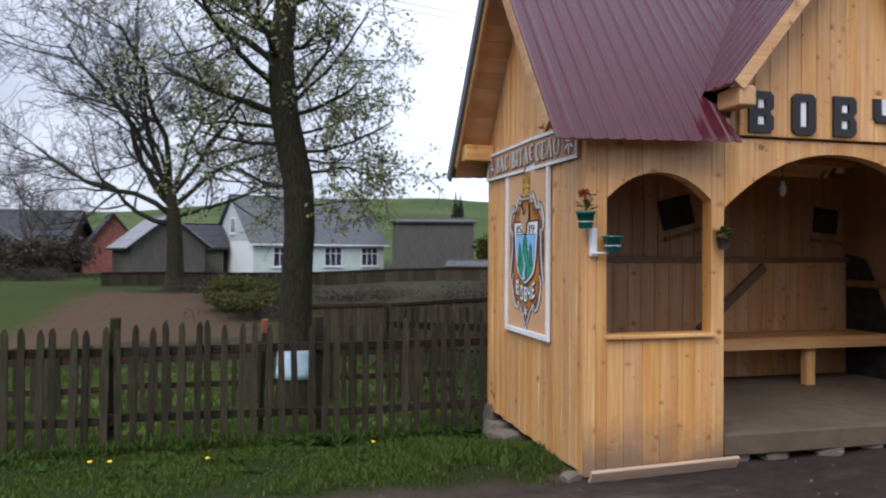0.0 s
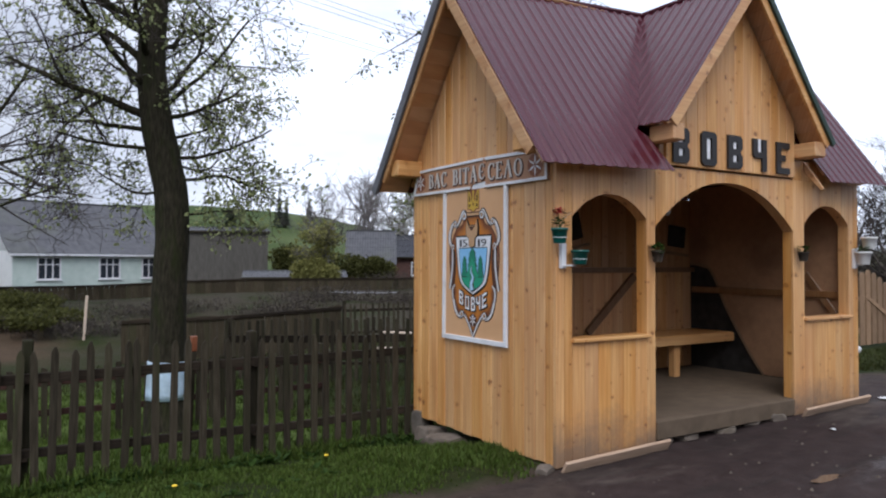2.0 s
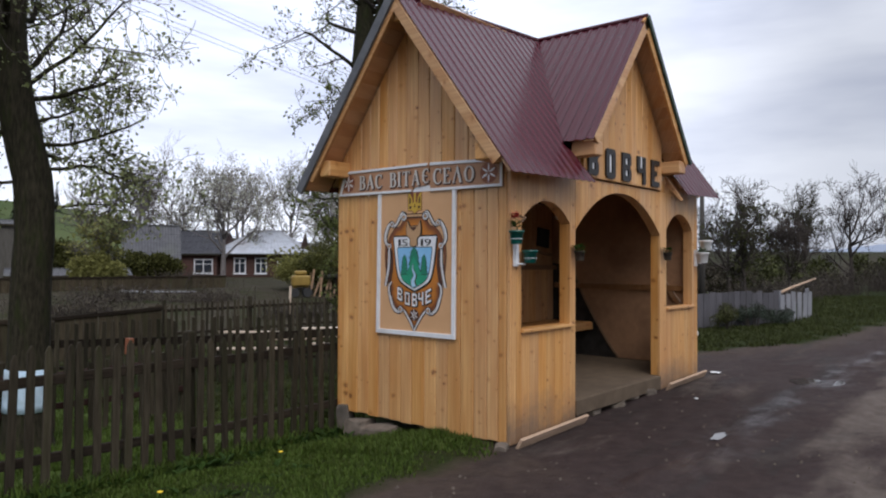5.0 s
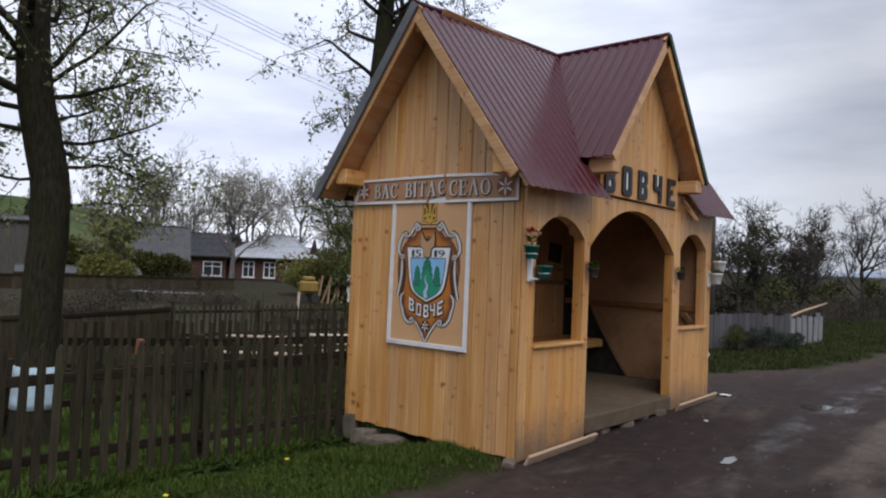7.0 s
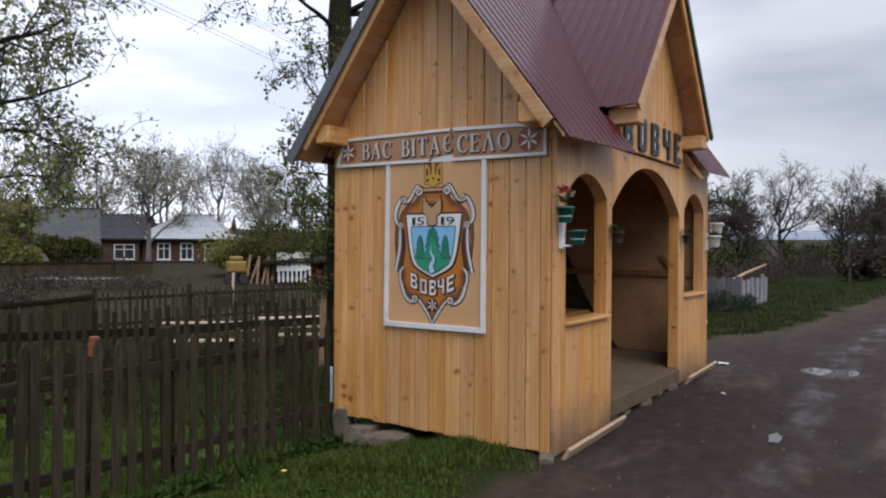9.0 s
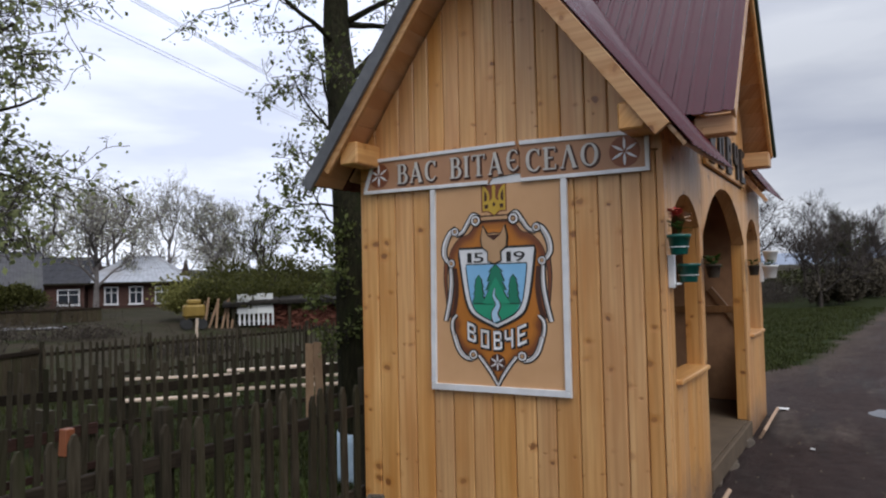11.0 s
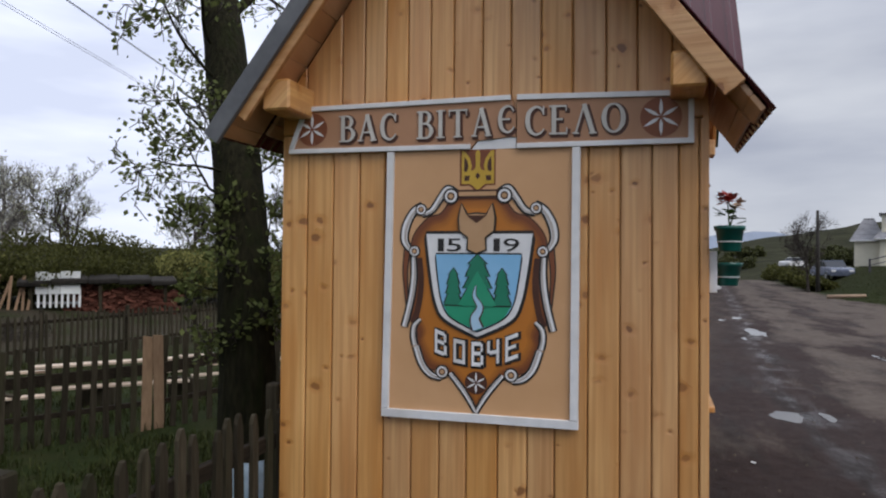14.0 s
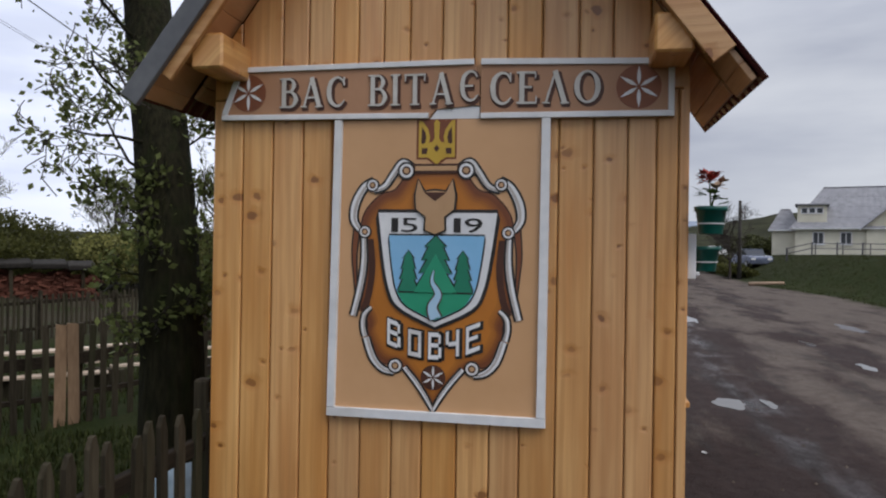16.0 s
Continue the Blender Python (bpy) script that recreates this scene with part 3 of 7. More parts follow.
def ground_material():
    m = Nodes("grass_and_mud")
    pos = m.add("NewGeometry").outputs["Position"]
    sep = m.add("SeparateXYZ", Vector=pos)
    x, y = sep.outputs[0], sep.outputs[1]
    wob = m.math("SUBTRACT", m.noise(pos, 1.3, 4), 0.5)
    wob2 = m.math("SUBTRACT", m.noise(pos, 0.22, 3), 0.5)
    bend = m.math("MULTIPLY_ADD", m.math("MAXIMUM", m.math("SUBTRACT", x, 7.0), 0.0), 0.07, y)
    # the forecourt beside the shelter is trodden further in
    fore = m.math("MULTIPLY", m.ramp(x, -0.3, 0.3), m.ramp(x, 9.0, 5.5))
    edge = m.math("SUBTRACT", bend, m.math("MULTIPLY", fore, 1.1))
    north = m.ramp(m.math("MULTIPLY_ADD", wob, 0.7, edge), -0.08, 0.22)
    south = m.ramp(m.math("MULTIPLY_ADD", wob2, 1.5, m.math("MULTIPLY_ADD", wob, 0.8, m.math("MULTIPLY_ADD", m.ramp(x, 36.0, 26.0), 1.2, bend))), -5.9, -6.5)
    green = m.math("MAXIMUM", m.math("MAXIMUM", north, south), m.ramp(m.math("MULTIPLY_ADD", wob2, 14.0, x), 84.0, 92.0))
    # tilled strip behind the yard fence
    till = m.math("MULTIPLY", m.ramp(m.math("MULTIPLY_ADD", wob2, 8.0, y), 13.0, 14.5), m.ramp(m.math("MULTIPLY_ADD", wob2, 8.0, y), 27.0, 25.0))
    till = m.math("MULTIPLY", till, m.math("MULTIPLY", m.ramp(m.math("MULTIPLY_ADD", wob, 2.0, x), -8.8, -7.8), m.ramp(m.math("MULTIPLY_ADD", wob, 2.0, x), -1.4, -2.8)))
    # grass: two greens, straw patches, far fields
    fine, mid, big = m.noise(pos, 30, 5), m.noise(pos, 2.2, 4), m.noise(pos, 0.02, 3)
    g = m.mix(m.ramp(fine, 0.3, 0.7), (0.011, 0.017, 0.005), (0.03, 0.039, 0.011))
    g = m.mix(m.math("MULTIPLY", m.ramp(mid, 0.5, 0.72), 0.6), g, (0.045, 0.036, 0.018))
    # the mown garden behind the picket fence
    lawn = m.math("MULTIPLY", m.math("MULTIPLY", m.ramp(y, 2.1, 2.3), m.ramp(m.math("MULTIPLY_ADD", wob2, 2.0, y), 11.5, 9.0)), m.ramp(x, 1.5, 0.0))
    meadow = m.math("MULTIPLY", m.math("MULTIPLY", m.ramp(y, 8.0, 11.0), m.ramp(y, 44.0, 38.0)), m.math("MAXIMUM", m.ramp(x, -6.5, -8.0), m.math("MULTIPLY", m.ramp(y, 26.0, 28.0), m.ramp(x, -4.0, -6.0))))
    g = m.mix(m.math("MAXIMUM", lawn, m.math("MULTIPLY", meadow, 0.35)), g, m.mix(m.ramp(fine, 0.3, 0.7), (0.045, 0.07, 0.013), (0.09, 0.125, 0.03)))
    far = m.ramp(y, 60.0, 140.0)
    field = m.mix(m.ramp(big, 0.4, 0.6), (0.044, 0.066, 0.02), (0.07, 0.09, 0.033))
    g = m.mix(far, g, field)
    # rough scrubland on the slopes to the east
    scrub = m.mix(m.ramp(m.noise(pos, 0.09, 6, 0.65), 0.35, 0.65), (0.013, 0.0145, 0.007), (0.042, 0.042, 0.02))
    g = m.mix(m.ramp(m.math("MULTIPLY_ADD", y, -0.36, m.math("MULTIPLY_ADD", wob2, 40.0, x)), 35.0, 80.0), g, scrub)
    g = m.mix(till, g, m.mix(m.noise(pos, 6, 5), (0.055, 0.035, 0.021), (0.1, 0.066, 0.042)))
    # trampled, littered farm yards behind
    yard = m.math("MULTIPLY", m.math("MULTIPLY", m.ramp(m.math("MULTIPLY_ADD", wob2, 6.0, y), 10.0, 14.0), m.ramp(y, 60.0, 45.0)), m.ramp(x, -6.0, 2.0))
    g = m.mix(m.math("MULTIPLY", yard, m.ramp(m.noise(pos, 0.6, 4), 0.3, 0.55)), g, m.mix(m.noise(pos, 3, 5), (0.026, 0.0215, 0.014), (0.058, 0.049, 0.034)))
    # mud: damp dark lanes, dry pale crust, fine gravel
    lane = m.noise(m.scaled(pos, (0.4, 1.3, 1)), 1.0, 8, 0.62)
    crown = m.math("MULTIPLY", m.ramp(bend, -1.6, -2.2), 0.2)
    sag = m.math("MULTIPLY", m.ramp(m.math("ABSOLUTE", m.math("ADD", bend, 3.5)), 0.95, 0.2), 0.11)
    dry = m.math("ADD", m.math("SUBTRACT", m.math("ADD", lane, crown), sag), m.math("MULTIPLY", m.ramp(x, 8.0, 16.0), 0.055))
    dry = m.ramp(dry, 0.58, 0.73)
    grit, clod = m.noise(pos, 55, 4), m.noise(pos, 7, 6, 0.65)
    mud = m.mix(m.ramp(clod, 0.3, 0.7), (0.0255, 0.0165, 0.0148), (0.046, 0.031, 0.028))
    crust = m.mix(m.ramp(clod, 0.3, 0.7), (0.075, 0.059, 0.049), (0.13, 0.105, 0.089))
    road = m.mix(dry, mud, crust)
    road = m.mix(m.math("MULTIPLY", m.ramp(grit, 0.62, 0.72), 0.3), road, (0.09, 0.078, 0.066))
    # trodden brown earth along the verge and before the shelter
    earth = m.math("MULTIPLY", m.ramp(m.math("MULTIPLY_ADD", wob, 0.9, edge), -0.95, -0.05), m.ramp(m.noise(pos, 3.1, 5, 0.6), 0.28, 0.55))
    road = m.mix(m.math("MULTIPLY", earth, 0.75), road, m.mix(m.ramp(clod, 0.3, 0.7), (0.045, 0.031, 0.022), (0.085, 0.062, 0.046)))
    col = m.mix(green, road, g)
    wet = m.math("MULTIPLY", m.math("SUBTRACT", 1.0, green), m.ramp(m.noise(m.scaled(pos, (0.5, 1.2, 1)), 1.0, 4), 0.62, 0.42))
    wet = m.math("MULTIPLY", wet, m.math("SUBTRACT", 1.0, dry))
    streak = m.math("MULTIPLY", m.math("SUBTRACT", 1.0, green), m.ramp(m.noise(m.scaled(pos, (0.4, 2.2, 1)), 1.0, 7, 0.66), 0.535, 0.62))
    col = m.mix(m.math("MULTIPLY", m.math("MULTIPLY", streak, m.math("MULTIPLY_ADD", dry, -0.55, 1.0)), 0.6), col, (0.02, 0.0155, 0.0135))
    # a wheel track that stays wet
    track = m.math("MULTIPLY", m.ramp(m.math("ABSOLUTE", m.math("ADD", m.math("MULTIPLY_ADD", wob, 0.5, bend), 1.3)), 0.34, 0.08), m.ramp(m.noise(m.scaled(pos, (1.2, 3.0, 1)), 1.0, 6, 0.65), 0.42, 0.6))
    track = m.math("MULTIPLY", track, m.math("SUBTRACT", 1.0, green))
    rough = m.math("MULTIPLY_ADD", track, -0.55, m.math("MULTIPLY_ADD", streak, -0.1, m.math("MULTIPLY_ADD", wet, -0.12, 0.95)))
    m.l.new(m.math("MULTIPLY_ADD", green, -0.1, 0.16), m.bsdf.inputs["Specular IOR Level"])
    return m.done(col, rough, m.math("ADD", m.math("MULTIPLY", clod, 1.0), m.math("MULTIPLY", grit, 0.35)), 0.7, 0.045)


ground = smooth(part("ground", build_ground(), ground_material()))
tagged(ground, "damp rutted mud road between grass verges and fields", "ground", kind="structure")


def build_puddle(px, py, a, b, seed):
    rng = random.Random(seed)
    ph = [rng.uniform(0, 6.28) for _ in range(3)]
    bm = bmesh.new()
    pts = []
    for k in range(28):
        an = 2 * math.pi * k / 28
        w = 1 + 0.22 * math.sin(2 * an + ph[0]) + 0.14 * math.sin(3 * an + ph[1]) + 0.08 * math.sin(5 * an + ph[2])
        pts.append((px + a * 1.1 * w * math.cos(an), py + b * 1.25 * w * math.sin(an)))
    z = ground_z(px, py) + 0.024
    bm.faces.new([bm.verts.new((u, v, z)) for u, v in pts])
    ob = part("puddle", bm, M["water"])
    tagged(ob, "shallow rain puddle lying on the mud road", "puddle", "puddles on the road", "structure")


for i, p in enumerate(PUDDLES):
    build_puddle(*p, i)


# ---- the wooden bus shelter ----
HX, HY = 4.05, 2.10          # length along the road, depth
RY = 1.05                    # ridge line of the main roof
X0, X1 = -0.31, 4.24         # roof ends
SPAN = 1.27                  # from the ridge to the eaves, in front and behind
DX, DZ, DY = 2.045, 4.005, -0.25   # dormer ridge and front edge
DHALF, DPITCH = 1.12, 1.24
WALL_T = 0.025

shelter = thing("bus_shelter", "honey-coloured pine bus shelter with maroon metal roof", "bus shelter")
gable_map = lambda u, v, d: Vector((d, u, v))     # u = y, v = z, d = x
front_map = lambda u, v, d: Vector((u, d, v))     # u = x, v = z, d = y


def ridge_z(x):
    """The ridge was set out by eye and climbs towards the far end."""
    return 3.885 + 0.05 * (x - X0)


def eave_z(x):
    return 2.205 + 0.021 * (x - X0)


def pitch_at(x):
    return (ridge_z(x) - eave_z(x)) / SPAN


def roof_under(y, x=0.0):
    return ridge_z(x) - 0.085 - pitch_at(x) * abs(y - RY)


def strips(a, b, width, rng, jitter=0.012):
    n = max(1, round((b - a) / width))
    cuts = [a] + [a + (b - a) * i / n + rng.uniform(-jitter, jitter) for i in range(1, n)] + [b]
    return list(zip(cuts, cuts[1:]))


LOW_CUTS = (HY, 1.954, 1.808, 1.663, 1.525, 1.379, 1.235, 1.099, 0.945, 0.804, 0.676, 0.525, 0.382, 0.243, 0.128, 0.042, 0.0)
HIGH_CUTS = (HY, 1.962, 1.766, 1.643, 1.527, 1.41, 1.293, 1.174, 1.03, 0.89, 0.746, 0.598, 0.445, 0.305, 0.154, 0.0)


def gable_wall(x_out, x_in, name, lining):
    """One end wall: lower boards to the sign, upper boards in the gable, and the frame's lining behind them."""
    rng = random.Random(7)
    core = part(name, prism([(0.03, 0.06), (HY - 0.03, 0.06), (HY - 0.03, roof_under(0.03, x_out) - 0.02), (RY, roof_under(RY, x_out) - 0.06), (0.03, roof_under(0.03, x_out) - 0.02)], gable_map, x_in, (x_out + x_in) / 2), M[lining], shelter)
    gap = 0.0026
    for b, a in zip(LOW_CUTS, LOW_CUTS[1:]):
        low = 0.015 + rng.uniform(-0.008, 0.012) + 0.012 * b
        part("plank", prism([(a + gap, low), (b - gap, low), (b - gap, 2.245), (a + gap, 2.245)], gable_map, (x_out + x_in) / 2, x_out, 0.006), M["pine"], core)
    for b, a in zip(HIGH_CUTS, HIGH_CUTS[1:]):
        a2, b2 = a + gap, b - gap
        pts = [(a2, 2.25), (b2, 2.25), (b2, roof_under(b2, x_out))]
        if a2 < RY < b2:
            pts.append((RY, roof_under(RY, x_out)))
        pts.append((a2, roof_under(a2, x_out)))
        part("plank", prism(pts, gable_map, (x_out + x_in) / 2, x_out, 0.006), M["pine"], core)
    return core


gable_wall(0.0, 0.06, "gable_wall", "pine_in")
# near-black lining: the shade behind the torn hardboard is put into its colour
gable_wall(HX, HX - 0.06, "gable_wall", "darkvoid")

# front wall: arched openings (x0, x1, sill, spring, rise)
WINDOW_L, ARCH, WINDOW_R = (0.158, 0.948, 0.94, 1.86, 0.182), (1.05, 2.935, None, 1.81, 0.403), (3.11, 3.88, 0.985, 1.89, 0.185)
FLOOR_Z = 0.235


def arch_z(o, x):
    s = min(abs((x - (o[0] + o[1]) / 2) / ((o[1] - o[0]) / 2)), 1.0)
    return o[3] + o[4] * (1 - s ** 2.15)


def front_base(x):
    return 0.012 + 0.022 * x


FRONT_TOP = 2.30
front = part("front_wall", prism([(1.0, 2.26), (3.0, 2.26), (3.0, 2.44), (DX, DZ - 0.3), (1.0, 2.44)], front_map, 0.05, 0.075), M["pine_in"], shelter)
rng = random.Random(3)
for o in (WINDOW_L, ARCH, WINDOW_R):
    for a, b in strips(o[0], o[1], 0.127, rng):
        a2, b2 = a + 0.0012, b - 0.0012
        low = [(a2 + (b2 - a2) * i / 4, arch_z(o, a2 + (b2 - a2) * i / 4)) for i in range(5)]
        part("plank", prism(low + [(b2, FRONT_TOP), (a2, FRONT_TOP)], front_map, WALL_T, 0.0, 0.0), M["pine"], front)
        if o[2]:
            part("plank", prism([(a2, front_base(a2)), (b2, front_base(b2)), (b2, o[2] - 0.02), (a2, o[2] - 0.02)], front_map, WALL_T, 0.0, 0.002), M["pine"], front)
    # thickness of the opening: a curved soffit board and side jambs
    n = 24
    xs = [o[0] + (o[1] - o[0]) * i / n for i in range(n + 1)]
    soffit = [(x, arch_z(o, x)) for x in xs] + [(x, arch_z(o, x) + 0.05) for x in reversed(xs)]
    part("arch_lining", prism(soffit, front_map, 0.105, WALL_T + 0.001), M["pine_x"], front)
    foot = o[2] if o[2] else FLOOR_Z
    for xa, xb in ((o[0] - 0.062, o[0] - 0.004), (o[1] + 0.004, o[1] + 0.062)):
        part("jamb", cube(xa, xb, WALL_T + 0.001, 0.115, foot, o[3] + 0.35, 0.004), M["pine"], front)
    if o[2]:
        part("window_sill", cube(o[0] - 0.012, o[1] + 0.015, -0.035, 0.13, o[2] - 0.022, o[2] + 0.006, 0.005), M["pine_x"], front)
for cuts in ((0.0, 0.08, 0.158), (0.948, 1.05), (2.935, 3.11), (3.88, 3.965, HX)):
    for a, b in zip(cuts, cuts[1:]):
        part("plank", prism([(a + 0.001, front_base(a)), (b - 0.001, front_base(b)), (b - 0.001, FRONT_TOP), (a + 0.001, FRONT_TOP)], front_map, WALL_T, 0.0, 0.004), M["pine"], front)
for a0, b0 in ((0.03, 1.14), (2.93, HX - 0.02)):
    for a, b in strips(a0, b0, 0.14, rng):
        part("plank", prism([(a + 0.002, FRONT_TOP + 0.002), (b - 0.002, FRONT_TOP + 0.002), (b - 0.002, roof_under(0.0, b) - 0.012), (a + 0.002, roof_under(0.0, a) - 0.012)], front_map, WALL_T + 0.004, 0.004, 0.002), M["pine"], front)
# short end board under the cut edge of the sheets
part("end_board", prism([(-0.2, roof_under(-0.2, 3.1) - 0.012), (-0.002, roof_under(0.0, 3.1) - 0.012), (-0.002, roof_under(0.0, 3.1) - 0.1), (-0.17, roof_under(-0.17, 3.1) - 0.06)], gable_map, 3.1, 3.125, 0.003), M["pine_y"], front)
# lining of the low walls under the windows, seen through the openings
for a, b, s in ((0.0, 1.05, 0.92), (2.935, HX, 0.965)):
    part("low_wall_lining", cube(a + 0.07, b - 0.01, 0.028, 0.06, 0.1, s, 0.003), M["pine_in"], front)

# dormer gable: boards that stand proud of the wall and end in a straight drip edge
DG_Y0, DG_Y1, DG_LOW = -0.002, -0.028, 2.315


def dormer_under(x):
    return DZ - 0.085 - DPITCH * abs(x - DX)


dormer = part("dormer_gable", prism([(1.1, DG_LOW + 0.03), (2.96, DG_LOW + 0.03), (2.96, dormer_under(2.96)), (DX, dormer_under(DX)), (1.1, dormer_under(1.1))], front_map, 0.03, 0.0), M["pine_in"], shelter)
for a, b in strips(1.15, 2.92, 0.128, rng):
    a2, b2 = a + 0.002, b - 0.002
    pts = [(a2, DG_LOW), (b2, DG_LOW), (b2, dormer_under(b2))]
    if a2 < DX < b2:
        pts.append((DX, dormer_under(DX)))
    pts.append((a2, dormer_under(a2)))
    part("plank", prism(pts, front_map, DG_Y0, DG_Y1, 0.004), M["pine"], dormer)

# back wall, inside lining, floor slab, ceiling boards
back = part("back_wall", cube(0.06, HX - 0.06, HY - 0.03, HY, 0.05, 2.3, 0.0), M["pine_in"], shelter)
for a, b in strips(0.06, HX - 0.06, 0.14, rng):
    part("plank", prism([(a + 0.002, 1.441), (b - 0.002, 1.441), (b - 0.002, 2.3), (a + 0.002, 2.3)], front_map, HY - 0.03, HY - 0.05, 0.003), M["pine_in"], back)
for a, b in strips(0.06, HX - 0.06, 0.15, rng):
    part("plank", prism([(a + 0.002, FLOOR_Z), (b - 0.002, FLOOR_Z), (b - 0.002, 1.44), (a + 0.002, 1.44)], front_map, HY - 0.03, HY - 0.06, 0.003), M["pine_low"], back, "newer board of the low lining")
part("rail", cube(0.06, HX - 0.06, HY - 0.12, HY - 0.061, 1.40, 1.46, 0.004), M["pine_old_shaded"], back)


def brace(name, a, b, w, t, parent, mat):
    """A squared timber from point a to point b."""
    a, b = Vector(a), Vector(b)
    L = (b - a).length
    q = (b - a).to_track_quat("X", "Z").to_matrix().to_4x4()
    return part(name, cube(0, L, -t / 2, t / 2, -w / 2, w / 2, 0.004, Matrix.Translation(a) @ q), mat, parent)


brace("brace", (2.2, HY - 0.09, 0.72), (2.95, HY - 0.09, 1.36), 0.09, 0.04, back, M["pine_old_shaded"])
brace("brace", (0.15, HY - 0.09, 0.72), (0.9, HY - 0.09, 1.36), 0.09, 0.04, back, M["pine_old_shaded"])
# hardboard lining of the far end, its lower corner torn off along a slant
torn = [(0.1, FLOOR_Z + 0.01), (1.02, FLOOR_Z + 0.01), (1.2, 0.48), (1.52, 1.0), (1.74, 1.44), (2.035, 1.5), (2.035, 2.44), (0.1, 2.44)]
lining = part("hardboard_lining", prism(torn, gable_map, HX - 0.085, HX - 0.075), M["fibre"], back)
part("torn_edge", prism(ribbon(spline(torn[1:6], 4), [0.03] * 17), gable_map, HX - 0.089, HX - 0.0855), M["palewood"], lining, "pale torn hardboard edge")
brace("brace", (HX - 0.105, 0.16, 0.95), (HX - 0.105, 0.5, 1.4), 0.07, 0.03, back, M["pine_old_shaded"])
part("rail", cube(HX - 0.13, HX - 0.061, 0.12, HY - 0.12, 1.15, 1.22, 0.004), M["pine_old_shaded"], back)
part("rail", cube(0.061, 0.13, 0.12, HY - 0.12, 1.15, 1.22, 0.004), M["pine_old_shaded"], back)
part("floor_slab", cube(0.04, HX - 0.04, 0.031, HY - 0.055, 0.09, FLOOR_Z, 0.004), M["floor"], shelter)
part("floor_edge", cube(1.056, 2.929, -0.012, 0.03, 0.085, FLOOR_Z - 0.001, 0.008), M["floor"], shelter)
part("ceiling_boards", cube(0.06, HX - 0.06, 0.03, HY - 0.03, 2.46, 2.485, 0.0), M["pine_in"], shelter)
for y in (0.14, HY - 0.14):
    part("wall_plate", cube(0.065, HX - 0.065, y - 0.065, y + 0.065, roof_under(y) - 0.2, roof_under(y) - 0.05, 0.008), M["pine_x"], shelter)


# roof: ribbed sheets on boarding
def rib(u):
    """The section of the trapezoid sheet: narrow raised ribs and flat pans."""
    s = (u / 0.115) % 1.0
    return 0.009 * (sstep(0.08, 0.24, s) - sstep(0.42, 0.58, s))


def sheet(name, point, length_from, length_to, limits, material, parent):
    """Ribbed sheet. point(t, s): place t along the ridge and s down the slope; limits(t): start and end down the slope."""
    n = int((length_to - length_from) / 0.0115)
    V, F = [], []
    for i in range(n + 1):
        t = length_from + (length_to - length_from) * i / n
        a, b = limits(t)
        normal = (point(t + 0.1, a) - point(t, a)).cross(point(t, a + 0.1) - point(t, a)).normalized()
        if normal.z < 0:
            normal = -normal
        for thick in (0.0, -0.004):
            for k in range(4):
                V.append(tuple(point(t, a + (b - a) * k / 3) + normal * (rib(t) + thick)))
    for i in range(n):
        a, b = i * 8, (i + 1) * 8
        for k in range(3):
            F.append((a + k, b + k, b + k + 1, a + k + 1))
            F.append((a + 4 + k, a + 5 + k, b + 5 + k, b + 4 + k))
        F.append((a + 3, b + 3, b + 7, a + 7))
        F.append((a, a + 4, b + 4, b))
    F.append((0, 1, 2, 3, 7, 6, 5, 4))
    e = n * 8
    F.append((e, e + 4, e + 5, e + 6, e + 7, e + 3, e + 2, e + 1))
    return part(name, (V, F), material, parent)


def slope_point(sign):
    """A slope of the main roof: t along x, s from 0 at the ridge to 1 at the eaves."""
    return lambda t, s: Vector((t, RY + sign * SPAN * s, ridge_z(t) + (eave_z(t) - ridge_z(t)) * s))


def dormer_point(sign):
    """A slope of the dormer: t along y, s from 0 at its ridge to 1 at its eaves."""
    return lambda t, s: Vector((DX + sign * DHALF * s, t, DZ - DPITCH * DHALF * s))


def valley(t):
    """How far the front slope runs down before it meets the dormer."""
    d = abs(t - DX)
    if d > DHALF + 0.03:
        return 0.0, 1.0
    return 0.0, max((ridge_z(t) - DZ + DPITCH * d) / (ridge_z(t) - eave_z(t)), 0.012)


def dormer_limit(sign):
    """The dormer's slopes end at the valley, or at their own eaves."""
    def limit(t):
        d = 0.0
        for _ in range(12):
            x = DX + sign * d
            d = min(max((DZ - ridge_z(x) + pitch_at(x) * (RY - t)) / DPITCH, 0.01), DHALF)
        return 0.0, d / DHALF
    return limit


roof = part("roof_frame", cube(X0 + 0.04, X1 - 0.04, RY - 0.05, RY + 0.05, -0.24, -0.09, 0.005, Matrix.Translation((0, 0, ridge_z(0))) @ Euler((0, -math.atan(0.05), 0)).to_matrix().to_4x4()), M["pine_x"], shelter)
L1, R1 = DX - DHALF - 0.031, DX + DHALF + 0.031
for xa, xb in ((X0, L1), (L1, R1), (R1, X1)):
    sheet("roof_sheet", slope_point(-1), xa, xb, valley, M["roofmetal"], roof)
FLAP = 1.03
sheet("roof_sheet", slope_point(-1), L1, FLAP, lambda t: (0.79 + 0.2 * ((t - L1) / (FLAP - L1)) ** 1.8, 1.0), M["roofmetal"], roof)
sheet("roof_sheet", slope_point(1), X0, X1, lambda t: (0.0, 1.0), M["roofmetal"], roof)
for sign in (-1, 1):
    sheet("roof_sheet", dormer_point(sign), DY, RY, dormer_limit(sign), M["roofmetal"], roof)
